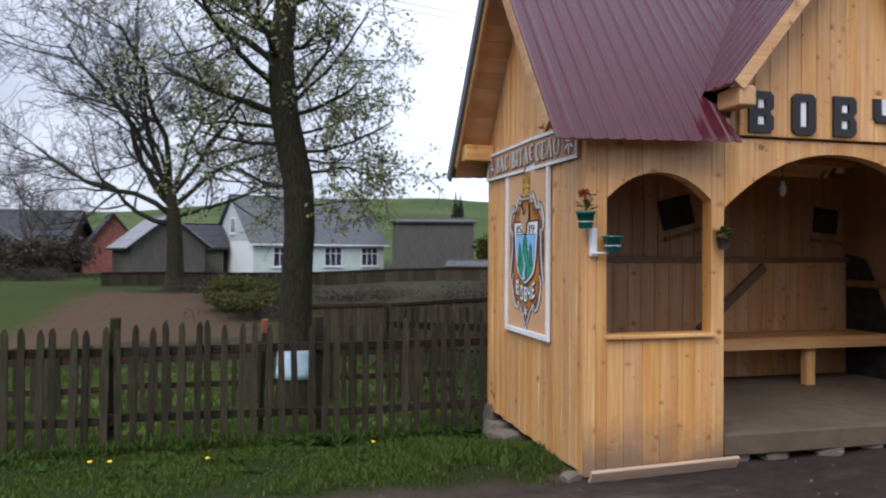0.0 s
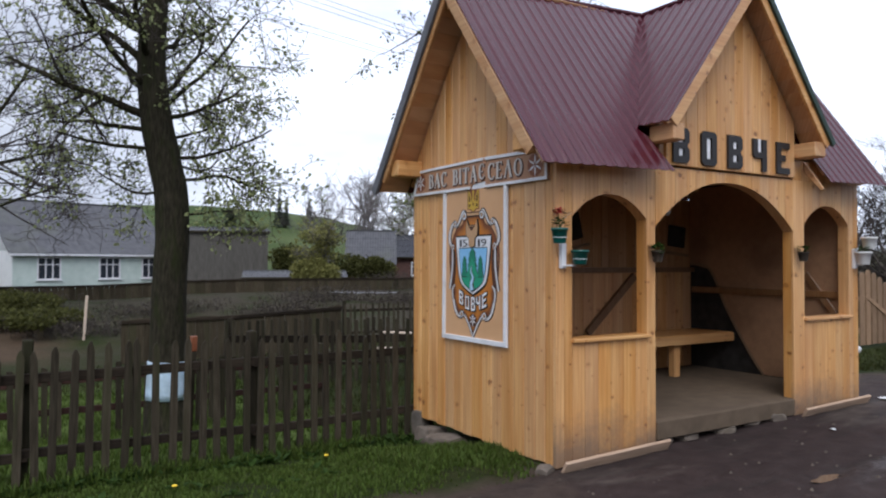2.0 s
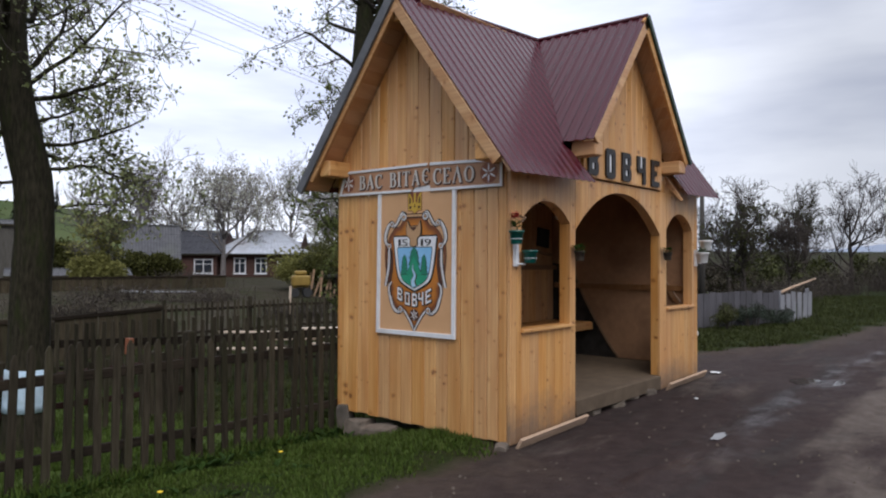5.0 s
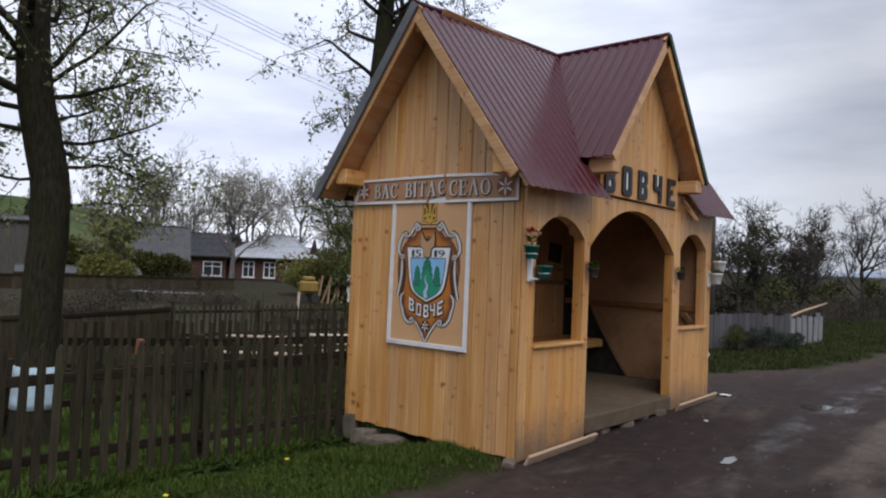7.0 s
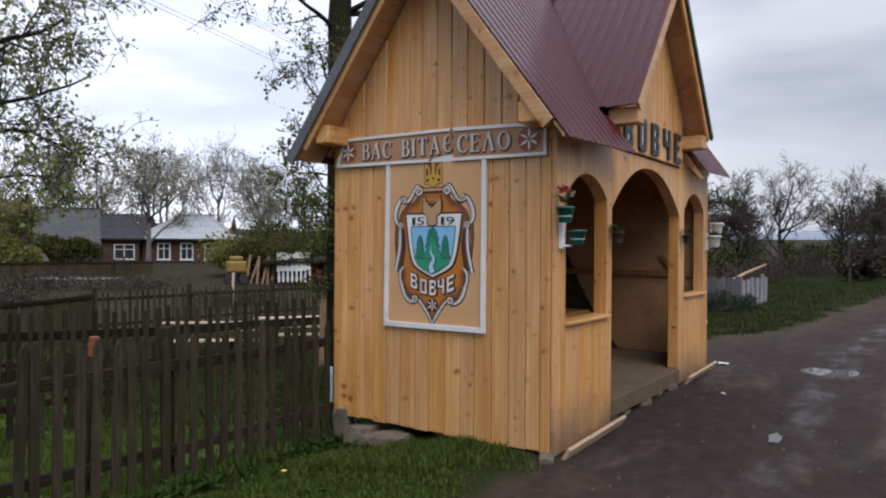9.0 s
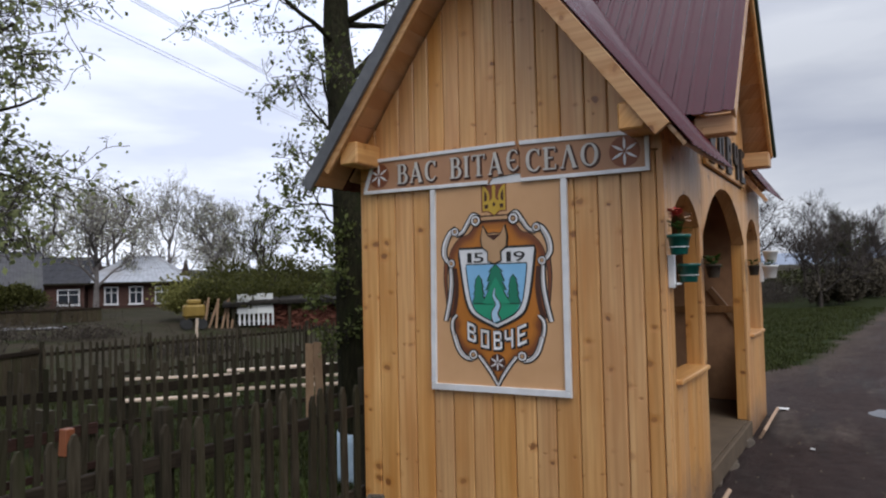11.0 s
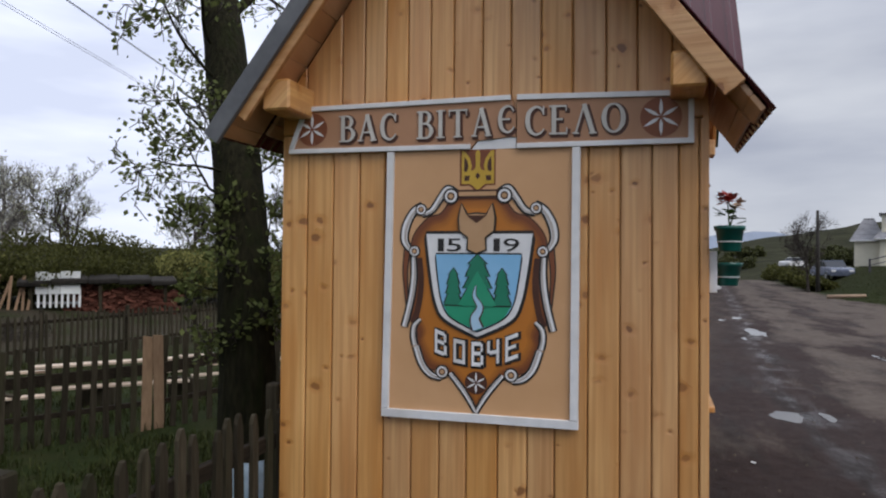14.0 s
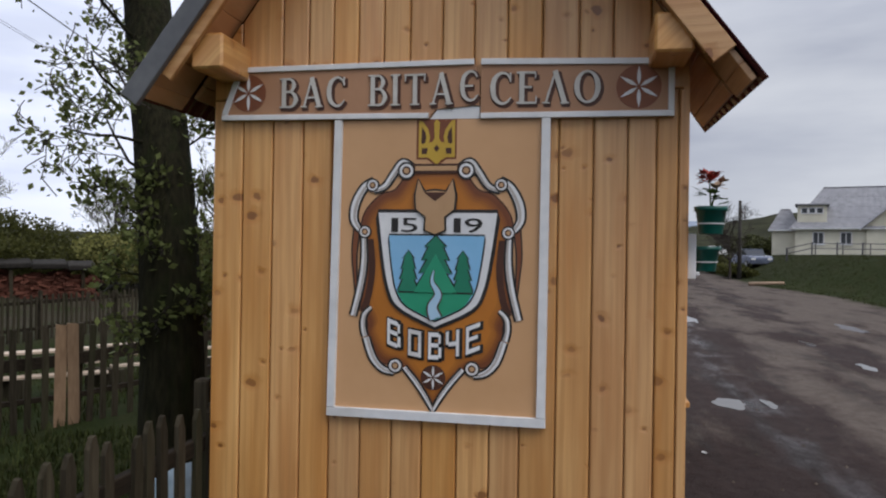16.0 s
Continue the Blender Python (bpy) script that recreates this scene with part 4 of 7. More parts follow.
# ridge caps
for a, b in (((X0 - 0.01, RY, ridge_z(X0)), (X1 + 0.01, RY, ridge_z(X1))), ((DX, DY - 0.01, DZ), (DX, RY, DZ))):
    V, F = [], []
    tube(V, F, [Vector(a) + Vector((0, 0, 0.005)), Vector(b) + Vector((0, 0, 0.005))], [0.024, 0.024], 10)
    part("ridge_cap", (V, F), M["roofmetal"], roof)


def slope_board(name, point, t, s0, s1, w0, w1, low, high, mat):
    """A board lying under a slope near t: from s0 to s1 metres down the slope, w0 to w1 along the ridge, low to high under the sheet."""
    top, run = point(t, 0.0), point(t, 1.0) - point(t, 0.0)
    run.normalize()
    side = (point(t + 1.0, 0.0) - top).normalized()
    normal = side.cross(run).normalized()
    if normal.z < 0:
        normal = -normal
    side = run.cross(normal)
    if side.dot(point(t + 1.0, 0.0) - top) < 0:
        side = -side
    bm = bmesh.new()
    box(bm, w0 - t, w1 - t, s0, s1, low, high, 0.003, Matrix.Translation(top) @ Matrix((side, run, normal)).transposed().to_4x4())
    return part(name, bm, mat, roof)


FULL, DFULL = math.hypot(SPAN, ridge_z(2) - eave_z(2)), math.hypot(DHALF, DPITCH * DHALF)
FULL_0 = math.hypot(SPAN, ridge_z(0) - eave_z(0))
for sign in (-1, 1):
    slope = slope_point(sign)
    # barge boards at the two ends, and boarding between them in courses
    slope_board("barge_board", slope, X0, 0.0, FULL_0 - 0.17, X0, X0 + 0.028, -0.105, -0.008, M["barge"])
    slope_board("barge_board", slope, X1, 0.0, FULL - 0.15, X1 - 0.028, X1, -0.105, -0.008, M["barge"])
    s = 0.03
    while s < FULL_0 - 0.02:
        e = min(s + 0.142, FULL_0 - 0.02)
        slope_board("soffit_board", slope, 0.0, s, e - 0.001, X0 + 0.03, 0.03, -0.032, -0.008, M["pine_slope"])
        slope_board("soffit_board", slope, HX, s, e - 0.003, HX - 0.03, X1 - 0.03, -0.032, -0.008, M["pine_slope"])
        if sign > 0 or s > 1.45:
            for a, b in ((0.03, 0.88), (DX + DHALF + 0.06, HX - 0.03)) if sign < 0 else ((0.03, HX - 0.03),):
                slope_board("soffit_board", slope, (a + b) / 2, s, e - 0.003, a, b, -0.034, -0.01, M["pine_slope"])
        s = e
    slope = dormer_point(sign)
    slope_board("barge_board", slope, DY, 0.0, DFULL - 0.03, DY, DY + 0.028, -0.1, -0.008, M["pine_x"])
    s = 0.03
    while s < DFULL - 0.02:
        e = min(s + 0.142, DFULL - 0.02)
        slope_board("soffit_board", slope, DY, s, e - 0.001, DY + 0.03, 0.02, -0.032, -0.008, M["pine_slope"])
        s = e
# folded grey verge strips on the slopes that face away from the road
slope_board("verge_strip", slope_point(1), X0, 0.0, FULL_0, X0 - 0.03, X0 - 0.001, -0.06, 0.028, M["edgegrey"])
slope_board("verge_strip", dormer_point(1), DY, 0.0, DFULL, DY - 0.026, DY - 0.001, -0.03, 0.026, M["edgegreen"])
# kite-shaped blocks where the barge boards meet
for xa in (X0 + 0.001, X1 - 0.027):
    top = ridge_z(xa)
    part("apex_block", prism([(RY, top - 0.004), (RY + 0.09, top - 0.13), (RY, top - 0.175), (RY - 0.09, top - 0.13)], gable_map, xa, xa + 0.026), M["pine_y"], roof)
part("apex_block", prism([(DX, DZ - 0.004), (DX + 0.09, DZ - 0.13), (DX, DZ - 0.17), (DX - 0.09, DZ - 0.13)], front_map, DY + 0.001, DY + 0.027), M["pine_x"], roof)
# purlin ends that carry the overhangs
for y in (0.095, HY - 0.11):
    z = 2.475
    for xa, xb in ((X0 + 0.035, 0.0), (HX, X1 - 0.035)):
        part("purlin_end", cube(xa, xb, y - 0.072, y + 0.072, z - 0.15, z, 0.01), M["pine_x"], roof)
for x, wide in ((DX - 0.965, 0.045), (DX + 0.95, 0.085)):
    z = dormer_under(x) - 0.11
    part("purlin_end", cube(x - 0.08, x + wide, DY + 0.012, 0.02, z - 0.135, z, 0.01), M["pine_y"], roof)

# loose skirting boards along the foot of the front
for xa, xb, z0, z1 in ((0.0, 1.10, 0.0, 0.03), (2.96, 4.07, 0.075, 0.1)):
    m = Matrix.Translation((xa, -0.07, z0 + 0.015)) @ Euler((radians(-60), -math.atan2(z1 - z0, xb - xa), 0)).to_matrix().to_4x4()
    sk = part("skirting_board", cube(0, xb - xa, -0.075, 0.07, -0.014, 0.014, 0.005, m), M["skirt"])
    tagged(sk, "pale pine board leaning against the shelter's foot", "board", "boards along the shelter's foot")

# footing stones under the shelter
def rock(x, y, z, sx, sy, sz, seed, mat="stone", name="stone", label="rough grey footing stone under the wooden shelter", sub=2):
    rng = random.Random(seed)
    bm = bmesh.new()
    bmesh.ops.create_icosphere(bm, subdivisions=sub + 1, radius=1)
    off = Vector((rng.uniform(0, 50), rng.uniform(0, 50), 0))
    for v in bm.verts:
        k = 1 + 0.35 * noise.noise(v.co * 1.3 + off) + 0.1 * noise.noise(v.co * 4 + off)
        c = v.co * (k + 0.05 * noise.noise(v.co * 9 + off))
        v.co = Vector((max(min(c.x, 0.72), -0.7) * sx, max(min(c.y, 0.74), -0.7) * sy, max(min(c.z, 0.6), -0.75) * sz)) * 1.15
    ob = part(name, bm, M[mat])
    ob.matrix_world = pose(x, y, z, rng.uniform(-8, 8), rng.uniform(-8, 8), rng.uniform(-25, 25))
    return tagged(ob, label, "stone", "footing stones")


for i, (x, y, sx, sy, sz) in enumerate(((0.03, 2.0, 0.085, 0.085, 0.24), (0.0, 1.76, 0.13, 0.15, 0.13), (-0.03, 1.44, 0.13, 0.2, 0.085), (1.5, 0.08, 0.12, 0.08, 0.04), (1.95, 0.05, 0.13, 0.08, 0.045), (2.35, 0.08, 0.10, 0.08, 0.04),
                                       (2.65, 0.03, 0.13, 0.08, 0.05), (1.2, 0.1, 0.1, 0.1, 0.05), (-0.09, 0.02, 0.08, 0.06, 0.035), (0.3, 1.0, 0.2, 0.2, 0.1), (3.6, 1.0, 0.3, 0.3, 0.13), (3.8, 0.2, 0.2, 0.15, 0.1))):
    rock(x, y, ground_z(x, y) + sz * 0.45, sx, sy, sz, 40 + i, "concrete" if i in (0, 4) else "stone")

# bench inside
bench = thing("bench", "plain pine bench with board legs along the back wall", "bench")
part("seat", cube(0.08, HX - 0.075, 1.43, 2.0, 0.65, 0.70, 0.006), M["pine_x"], bench)
part("seat_edge", cube(0.08, HX - 0.075, 1.405, 1.429, 0.595, 0.69, 0.004), M["pine_x"], bench)
for x in (0.35, 1.6, 3.05):
    part("leg", cube(x - 0.05, x + 0.05, 1.47, 1.55, FLOOR_Z, 0.649, 0.004), M["pine"], bench)
# dark notice boards and a hanging lamp in the shelter
for x, z, w, h, t in ((1.95, 1.90, 0.36, 0.3, -14), (3.72, 1.84, 0.3, 0.26, 6)):
    nb = thing("notice_board", "small dark framed notice hanging askew on the inner wall", "notice board", "notices in the shelter")
    hang = Matrix.Translation((x, 0, z)) @ Euler((0, radians(t), 0)).to_matrix().to_4x4()
    part("panel", cube(-w / 2, w / 2, HY - 0.075, HY - 0.052, -h / 2, h / 2, 0.004, hang), M["darkvoid"], nb)
    part("ledge", cube(-w / 2 - 0.02, w / 2 + 0.05, HY - 0.11, HY - 0.052, -h / 2 - 0.1, -h / 2 - 0.07, 0.004, hang), M["palewood"], nb)
lamp = thing("hanging_lamp", "clear bulb hanging on a dark flex under the boards", "lamp")
V, F = [], []
tube(V, F, [(2.3, 0.95, 2.46), (2.3, 0.95, 2.12)], [0.004, 0.004], 6)
part("flex", (V, F), M["black"], lamp)
V, F = [], []
tube(V, F, [(2.3, 0.95, 2.12), (2.3, 0.95, 2.09), (2.3, 0.95, 2.06), (2.3, 0.95, 2.02), (2.3, 0.95, 1.99)], [0.014, 0.016, 0.03, 0.03, 0.008], 12)
part("bulb", (V, F), M["white"], lamp)


# ---- signs on the shelter ----
# u runs to the right along the gable as one faces it, v upwards; d stands out from the boards
def on_gable(cy, cz, scale=1.0):
    return lambda u, v, d: Vector((-d, cy - u * scale, cz + v * scale))


def rosette(parent, to3, cu, cv, r, d, back="darkbrown", petal="white"):
    ring = part("rosette", prism([(cu + r * math.cos(k * math.pi / 14), cv + r * math.sin(k * math.pi / 14)) for k in range(28)], to3, d, d + 0.002), M[back], parent)
    for k in range(6):
        a = math.pi / 2 + k * math.pi / 3
        pts = []
        for s, w in ((0.08, 0.0), (0.35, 0.085), (0.62, 0.075), (0.95, 0.0), (0.62, -0.075), (0.35, -0.085)):
            pts.append((cu + r * (s * math.cos(a) - w * math.sin(a)), cv + r * (s * math.sin(a) + w * math.cos(a))))
        part("petal", prism(pts, to3, d + 0.002, d + 0.0045), M[petal], ring)


welcome = thing("welcome_sign", "brown welcome board with pale raised letters and split edge", "sign")
G = on_gable(1.05, 2.25)
# the board is two lengths that meet in a jagged break
left_len = [(-0.995, -0.1), (-0.032, -0.11), (0.0, -0.071), (0.165, -0.058), (0.189, -0.06), (0.189, 0.06), (0.161, 0.137), (-0.915, 0.135)]
right_len = [(0.195, -0.115), (0.985, -0.12), (0.985, 0.112), (0.195, 0.138)]
part("board", prism(left_len, G, 0.002, 0.024), M["signbrown"], welcome)
part("board", prism(right_len, G, 0.002, 0.026), M["signbrown"], welcome)
part("patch", prism([(-0.026, -0.112), (0.19, -0.113), (0.19, -0.062), (0.165, -0.06), (0.004, -0.073)], G, 0.002, 0.018), M["white"], welcome, "white patch where the board has split")


def trim(name, pts, w, d0, d1, parent, to3):
    part(name, prism(ribbon(pts, [w] * len(pts)), to3, d0, d1, 0.002), M["white"], parent)


trim("frame_strip", [(-0.995, -0.09), (-0.03, -0.099)], 0.024, 0.024, 0.036, welcome, G)
trim("frame_strip", [(0.195, -0.104), (0.985, -0.109)], 0.024, 0.026, 0.037, welcome, G)
trim("frame_strip", [(-0.915, 0.124), (0.165, 0.127)], 0.024, 0.024, 0.036, welcome, G)
trim("frame_strip", [(0.195, 0.127), (0.985, 0.101)], 0.024, 0.026, 0.037, welcome, G)
trim("frame_strip", [(-0.983, -0.077), (-0.909, 0.111)], 0.024, 0.024, 0.035, welcome, G)
trim("frame_strip", [(0.973, -0.096), (0.973, 0.088)], 0.024, 0.026, 0.036, welcome, G)
# carved letters with serifs: strokes in a box one unit high; ("line"/"curve", points, widths)
SERIF = {
    "В": (0.64, (("line", ((0.16, 0), (0.16, 1)), (0.17, 0.17)), ("curve", ((0.16, 0.96), (0.42, 0.95), (0.53, 0.76), (0.42, 0.56), (0.16, 0.54)), (0.07, 0.09, 0.16, 0.09, 0.07)), ("curve", ((0.16, 0.54), (0.46, 0.52), (0.61, 0.28), (0.46, 0.05), (0.16, 0.04)), (0.07, 0.1, 0.18, 0.1, 0.07)), ("line", ((0, 0.97), (0.3, 0.97)), (0.06, 0.06)), ("line", ((0, 0.03), (0.3, 0.03)), (0.06, 0.06)))),
    "А": (0.78, (("line", ((0.1, 0), (0.39, 1)), (0.08, 0.08)), ("line", ((0.38, 1), (0.68, 0)), (0.17, 0.17)), ("line", ((0.19, 0.33), (0.57, 0.33)), (0.07, 0.07)), ("line", ((0, 0.03), (0.22, 0.03)), (0.06, 0.06)), ("line", ((0.54, 0.03), (0.8, 0.03)), (0.06, 0.06)))),
    "Л": (0.78, (("line", ((0.1, 0), (0.39, 1)), (0.08, 0.08)), ("line", ((0.38, 1), (0.68, 0)), (0.17, 0.17)), ("line", ((0, 0.03), (0.22, 0.03)), (0.06, 0.06)), ("line", ((0.54, 0.03), (0.8, 0.03)), (0.06, 0.06)))),
    "С": (0.66, (("curve", ((0.62, 0.78), (0.52, 0.93), (0.34, 0.96), (0.15, 0.8), (0.09, 0.5), (0.15, 0.2), (0.34, 0.04), (0.52, 0.07), (0.65, 0.22)), (0.06, 0.08, 0.1, 0.16, 0.18, 0.16, 0.1, 0.08, 0.05)), ("line", ((0.63, 0.7), (0.63, 0.98)), (0.06, 0.06)))),
    "Є": (0.66, (("curve", ((0.62, 0.78), (0.52, 0.93), (0.34, 0.96), (0.15, 0.8), (0.09, 0.5), (0.15, 0.2), (0.34, 0.04), (0.52, 0.07), (0.65, 0.22)), (0.06, 0.08, 0.1, 0.16, 0.18, 0.16, 0.1, 0.08, 0.05)), ("line", ((0.12, 0.5), (0.48, 0.5)), (0.08, 0.08)))),
    "І": (0.34, (("line", ((0.17, 0), (0.17, 1)), (0.17, 0.17)), ("line", ((0, 0.97), (0.34, 0.97)), (0.06, 0.06)), ("line", ((0, 0.03), (0.34, 0.03)), (0.06, 0.06)))),
    "Т": (0.74, (("line", ((0.37, 0), (0.37, 0.95)), (0.17, 0.17)), ("line", ((0, 0.96), (0.74, 0.96)), (0.08, 0.08)), ("line", ((0.03, 0.94), (0.03, 0.76)), (0.06, 0.05)), ("line", ((0.71, 0.94), (0.71, 0.76)), (0.06, 0.05)), ("line", ((0.2, 0.03), (0.54, 0.03)), (0.06, 0.06)))),
    "Е": (0.62, (("line", ((0.16, 0), (0.16, 1)), (0.17, 0.17)), ("line", ((0, 0.96), (0.58, 0.96)), (0.08, 0.08)), ("line", ((0.2, 0.52), (0.46, 0.52)), (0.08, 0.08)), ("line", ((0, 0.04), (0.6, 0.04)), (0.08, 0.08)), ("line", ((0.57, 0.94), (0.57, 0.78)), (0.06, 0.05)), ("line", ((0.59, 0.06), (0.6, 0.24)), (0.06, 0.05)))),
    "О": (0.8, (("curve", tuple((0.4 + 0.31 * math.sin(k * math.pi / 8), 0.5 + 0.46 * math.cos(k * math.pi / 8)) for k in range(17)), tuple(0.13 - 0.05 * math.cos(k * math.pi / 4) for k in range(17))),)),
}


def carved(ch, u0, v0, wide, high, shear, extra, d1, mat):
    """One raised serif letter in its box."""
    bm = bmesh.new()
    for k, (kind, pts, ws) in enumerate(SERIF[ch][1]):
        if kind == "curve":
            n = len(pts) - 1
            pts = spline(pts, 5)
            ws = [float(np.interp(i / 5, range(n + 1), ws)) for i in range(len(pts))]
        line = ribbon(pts, [w + extra for w in ws])
        prism_in(bm, [(u0 + u / SERIF[ch][0] * wide, v0 + v * high + shear * u) for u, v in line], G, 0.02, d1 + 0.0004 * k)
    return part("letter" if mat == "letterwhite" else "letter_shadow", bm, M[mat], welcome)


for word, u0, u1, v0, v1, tilt in (("ВАС", -0.715, -0.41, -0.052, 0.082, 0.0), ("ВІТА", -0.302, 0.072, -0.053, 0.084, 0.0), ("Є", 0.104, 0.184, -0.042, 0.09, 0.0), ("СЕЛО", 0.234, 0.694, -0.058, 0.08, -0.003)):
    gap = 0.16
    unit = (u1 - u0) / (sum(SERIF[c][0] for c in word) + gap * (len(word) - 1))
    u = u0
    for c in word:
        wide = SERIF[c][0] * unit
        lift = tilt * (u - u0) / (u1 - u0)
        carved(c, u + 0.006, v0 - 0.006 + lift, wide, v1 - v0, tilt, 0.1, 0.0275, "darkbrown")
        carved(c, u, v0 + lift, wide, v1 - v0, tilt, -0.02, 0.033, "letterwhite")
        u += wide + gap * unit
rosette(welcome, G, -0.868, 0.02, 0.084, 0.024, "rust")
rosette(welcome, G, 0.845, 0.002, 0.09, 0.026, "rust")

# coat of arms panel: layers of painted board
crest = thing("coat_of_arms_panel", "white-framed tan panel painted with a village shield", "sign")
crest_plane = on_gable(1.05, 1.425, 0.25)
E = lambda u, v, d: crest_plane(u * 0.992 + 0.02, 1.23 + (v - 1.22) * (0.985 if v < 1.22 else 1.0), d)
part("panel", prism([(-1.88, -2.3), (1.88, -2.3), (1.9, 2.84), (-1.8, 2.84)], E, 0.003, 0.016), M["tan"], crest)
for pts, w in (([(-1.925, -2.341), (1.943, -2.341)], 0.165), ([(-1.78, 2.85), (-1.85, -2.256)], 0.145), ([(1.885, 2.85), (1.863, -2.256)], 0.155)):
    part("frame_strip", prism(ribbon(pts, [w, w]), E, 0.012, 0.034, 0.008), M["white"], crest)


def mirrored(half):
    return list(half) + [(-u, v) for u, v in reversed(half) if abs(u) > 1e-6]


def grown(pts, k):
    """An outline pushed outwards by k."""
    out, n = [], len(pts)
    area = sum(pts[i][0] * pts[(i + 1) % n][1] - pts[(i + 1) % n][0] * pts[i][1] for i in range(n))
    sg = 1 if area > 0 else -1
    for i in range(n):
        a, b = pts[i - 1], pts[(i + 1) % n]
        d = Vector((b[0] - a[0], b[1] - a[1]))
        if d.length:
            d.normalize()
        out.append((pts[i][0] + sg * d.y * k, pts[i][1] - sg * d.x * k))
    return out


def layer(name, pts, level, mat, label=""):
    d = 0.0165 + level * 0.0012
    return part(name, prism(pts, E, 0.015, d), M[mat], crest, label)


body = mirrored(spline([(0.0, 2.02), (0.42, 1.98), (0.72, 1.62), (1.0, 1.52), (1.28, 1.2), (1.33, 0.85), (1.22, 0.55), (1.27, 0.1), (1.36, -0.35), (1.18, -0.75), (1.22, -1.0), (0.98, -1.4), (0.6, -1.5), (0.28, -1.85), (0.0, -2.22)], 4))
layer("cartouche_edge", grown(body, 0.03), 0, "darkbrown")
layer("cartouche", body, 1, "rust")
for k in range(1, 8):
    layer("cartouche_tone", [(u * (1 - 0.028 * k), v * (1 - 0.022 * k)) for u, v in body], 1 + 0.14 * k, "shade_%d" % k)
for sg in (1, -1):
    bands = (
        # scrolls round the edge: line, widths along it
        (spline([(0.40, 2.02), (0.60, 2.10), (0.76, 1.90), (0.92, 1.68), (1.12, 1.60)], 5), (0.05, 0.13, 0.14, 0.12, 0.08)),
        (spline([(1.12, 1.80), (1.30, 1.66), (1.45, 1.38), (1.48, 1.10), (1.36, 0.90)], 5), (0.07, 0.16, 0.19, 0.17, 0.10)),
        (spline([(1.29, 0.80), (1.28, 0.35), (1.34, -0.10), (1.47, -0.62)], 5), (0.10, 0.14, 0.14, 0.13)),
        (spline([(1.14, -0.46), (1.26, -0.60), (1.28, -0.80), (1.24, -0.98)], 4), (0.05, 0.10, 0.11, 0.12)),
        (spline([(1.22, -1.0), (1.10, -1.34), (0.92, -1.54), (0.70, -1.60)], 5), (0.15, 0.15, 0.13, 0.09)),
        (spline([(0.52, -1.50), (0.30, -1.76), (0.12, -2.02), (0.0, -2.24)], 5), (0.09, 0.10, 0.09, 0.05)),
    )
    for pts, ws in bands:
        n = len(pts) - 1
        pts = [(sg * u, v) for u, v in pts]
        w = [float(np.interp(i / n, np.linspace(0, 1, len(ws)), ws)) for i in range(n + 1)]
        w = [q * 0.66 for q in w]
        layer("scroll_edge", ribbon(pts, [q + 0.075 for q in w]), 3, "black")
        layer("scroll", ribbon(pts, w), 4, "white")
        layer("scroll_tint", ribbon([(u - sg * 0.022, v - 0.008) for u, v in pts], [q * 0.42 for q in w]), 4.5, "scrollgrey")
    # dark fold behind the long side scrolls
    pts = [(sg * u, v) for u, v in spline([(1.42, 0.92), (1.46, 0.5), (1.44, 0.1), (1.42, -0.2)], 5)]
    layer("fold_edge", ribbon(pts, [0.15 - 0.006 * i for i in range(len(pts))]), 2.2, "black")
    layer("fold", ribbon(pts, [0.1 - 0.006 * i for i in range(len(pts))]), 2.6, "rust")
    for cu, cv, r in ((0.53, 1.95, 0.17), (1.14, 1.7, 0.13), (1.27, 0.88, 0.13), (0.68, -1.48, 0.15)):
        circle = lambda q, cu=cu, cv=cv: [(sg * cu + q * math.cos(k * math.pi / 9), cv + q * math.sin(k * math.pi / 9)) for k in range(18)]
        layer("curl_edge", circle(r * 0.93), 5, "black")
        layer("curl", circle(r * 0.72), 6, "white")
        layer("curl_groove", circle(r * 0.46), 6.5, "darkbrown")
        layer("curl_eye", circle(r * 0.28), 7, "beige")
    # shaded inner side of the scrolls
    pts = [(sg * u, v) for u, v in spline([(1.17, 0.75), (1.13, 0.2), (1.2, -0.3), (1.3, -0.55)], 5)]
    layer("scroll_shade", ribbon(pts, [0.12] * len(pts)), 2.4, "darkbrown")
layer("top_bar_edge", [(-0.4, 1.9), (0.4, 1.9), (0.42, 2.07), (-0.42, 2.07)], 5, "darkbrown")
layer("top_bar", [(-0.37, 1.95), (0.37, 1.95), (0.37, 2.03), (-0.37, 2.03)], 6, "beige")
shield = [(-1.02, 1.22), (1.08, 1.22)] + spline([(1.08, 1.22), (0.98, 0.5), (0.86, -0.1), (0.66, -0.45), (0.02, -0.77)], 5)[1:] + spline([(0.02, -0.77), (-0.62, -0.45), (-0.82, -0.1), (-0.93, 0.5), (-1.02, 1.22)], 5)[1:-1]
layer("shield_edge", grown(shield, 0.06), 7, "black")
layer("shield", shield, 8, "white")
field = [(-0.82, 0.82), (0.87, 0.82)] + spline([(0.87, 0.82), (0.8, 0.3), (0.7, -0.15), (0.5, -0.42), (0.02, -0.66)], 5)[1:] + spline([(0.02, -0.66), (-0.48, -0.42), (-0.67, -0.15), (-0.76, 0.3), (-0.82, 0.82)], 5)[1:-1]
layer("field_edge", grown(field, 0.03), 9, "black")
layer("field", field, 10, "skyblue")
layer("hill", [(-0.66, -0.17), (0.70, -0.17)] + spline([(0.66, -0.2), (0.5, -0.42), (0.02, -0.65)], 4)[:-1] + spline([(0.02, -0.65), (-0.48, -0.42), (-0.64, -0.2)], 4), 11, "hillgreen")


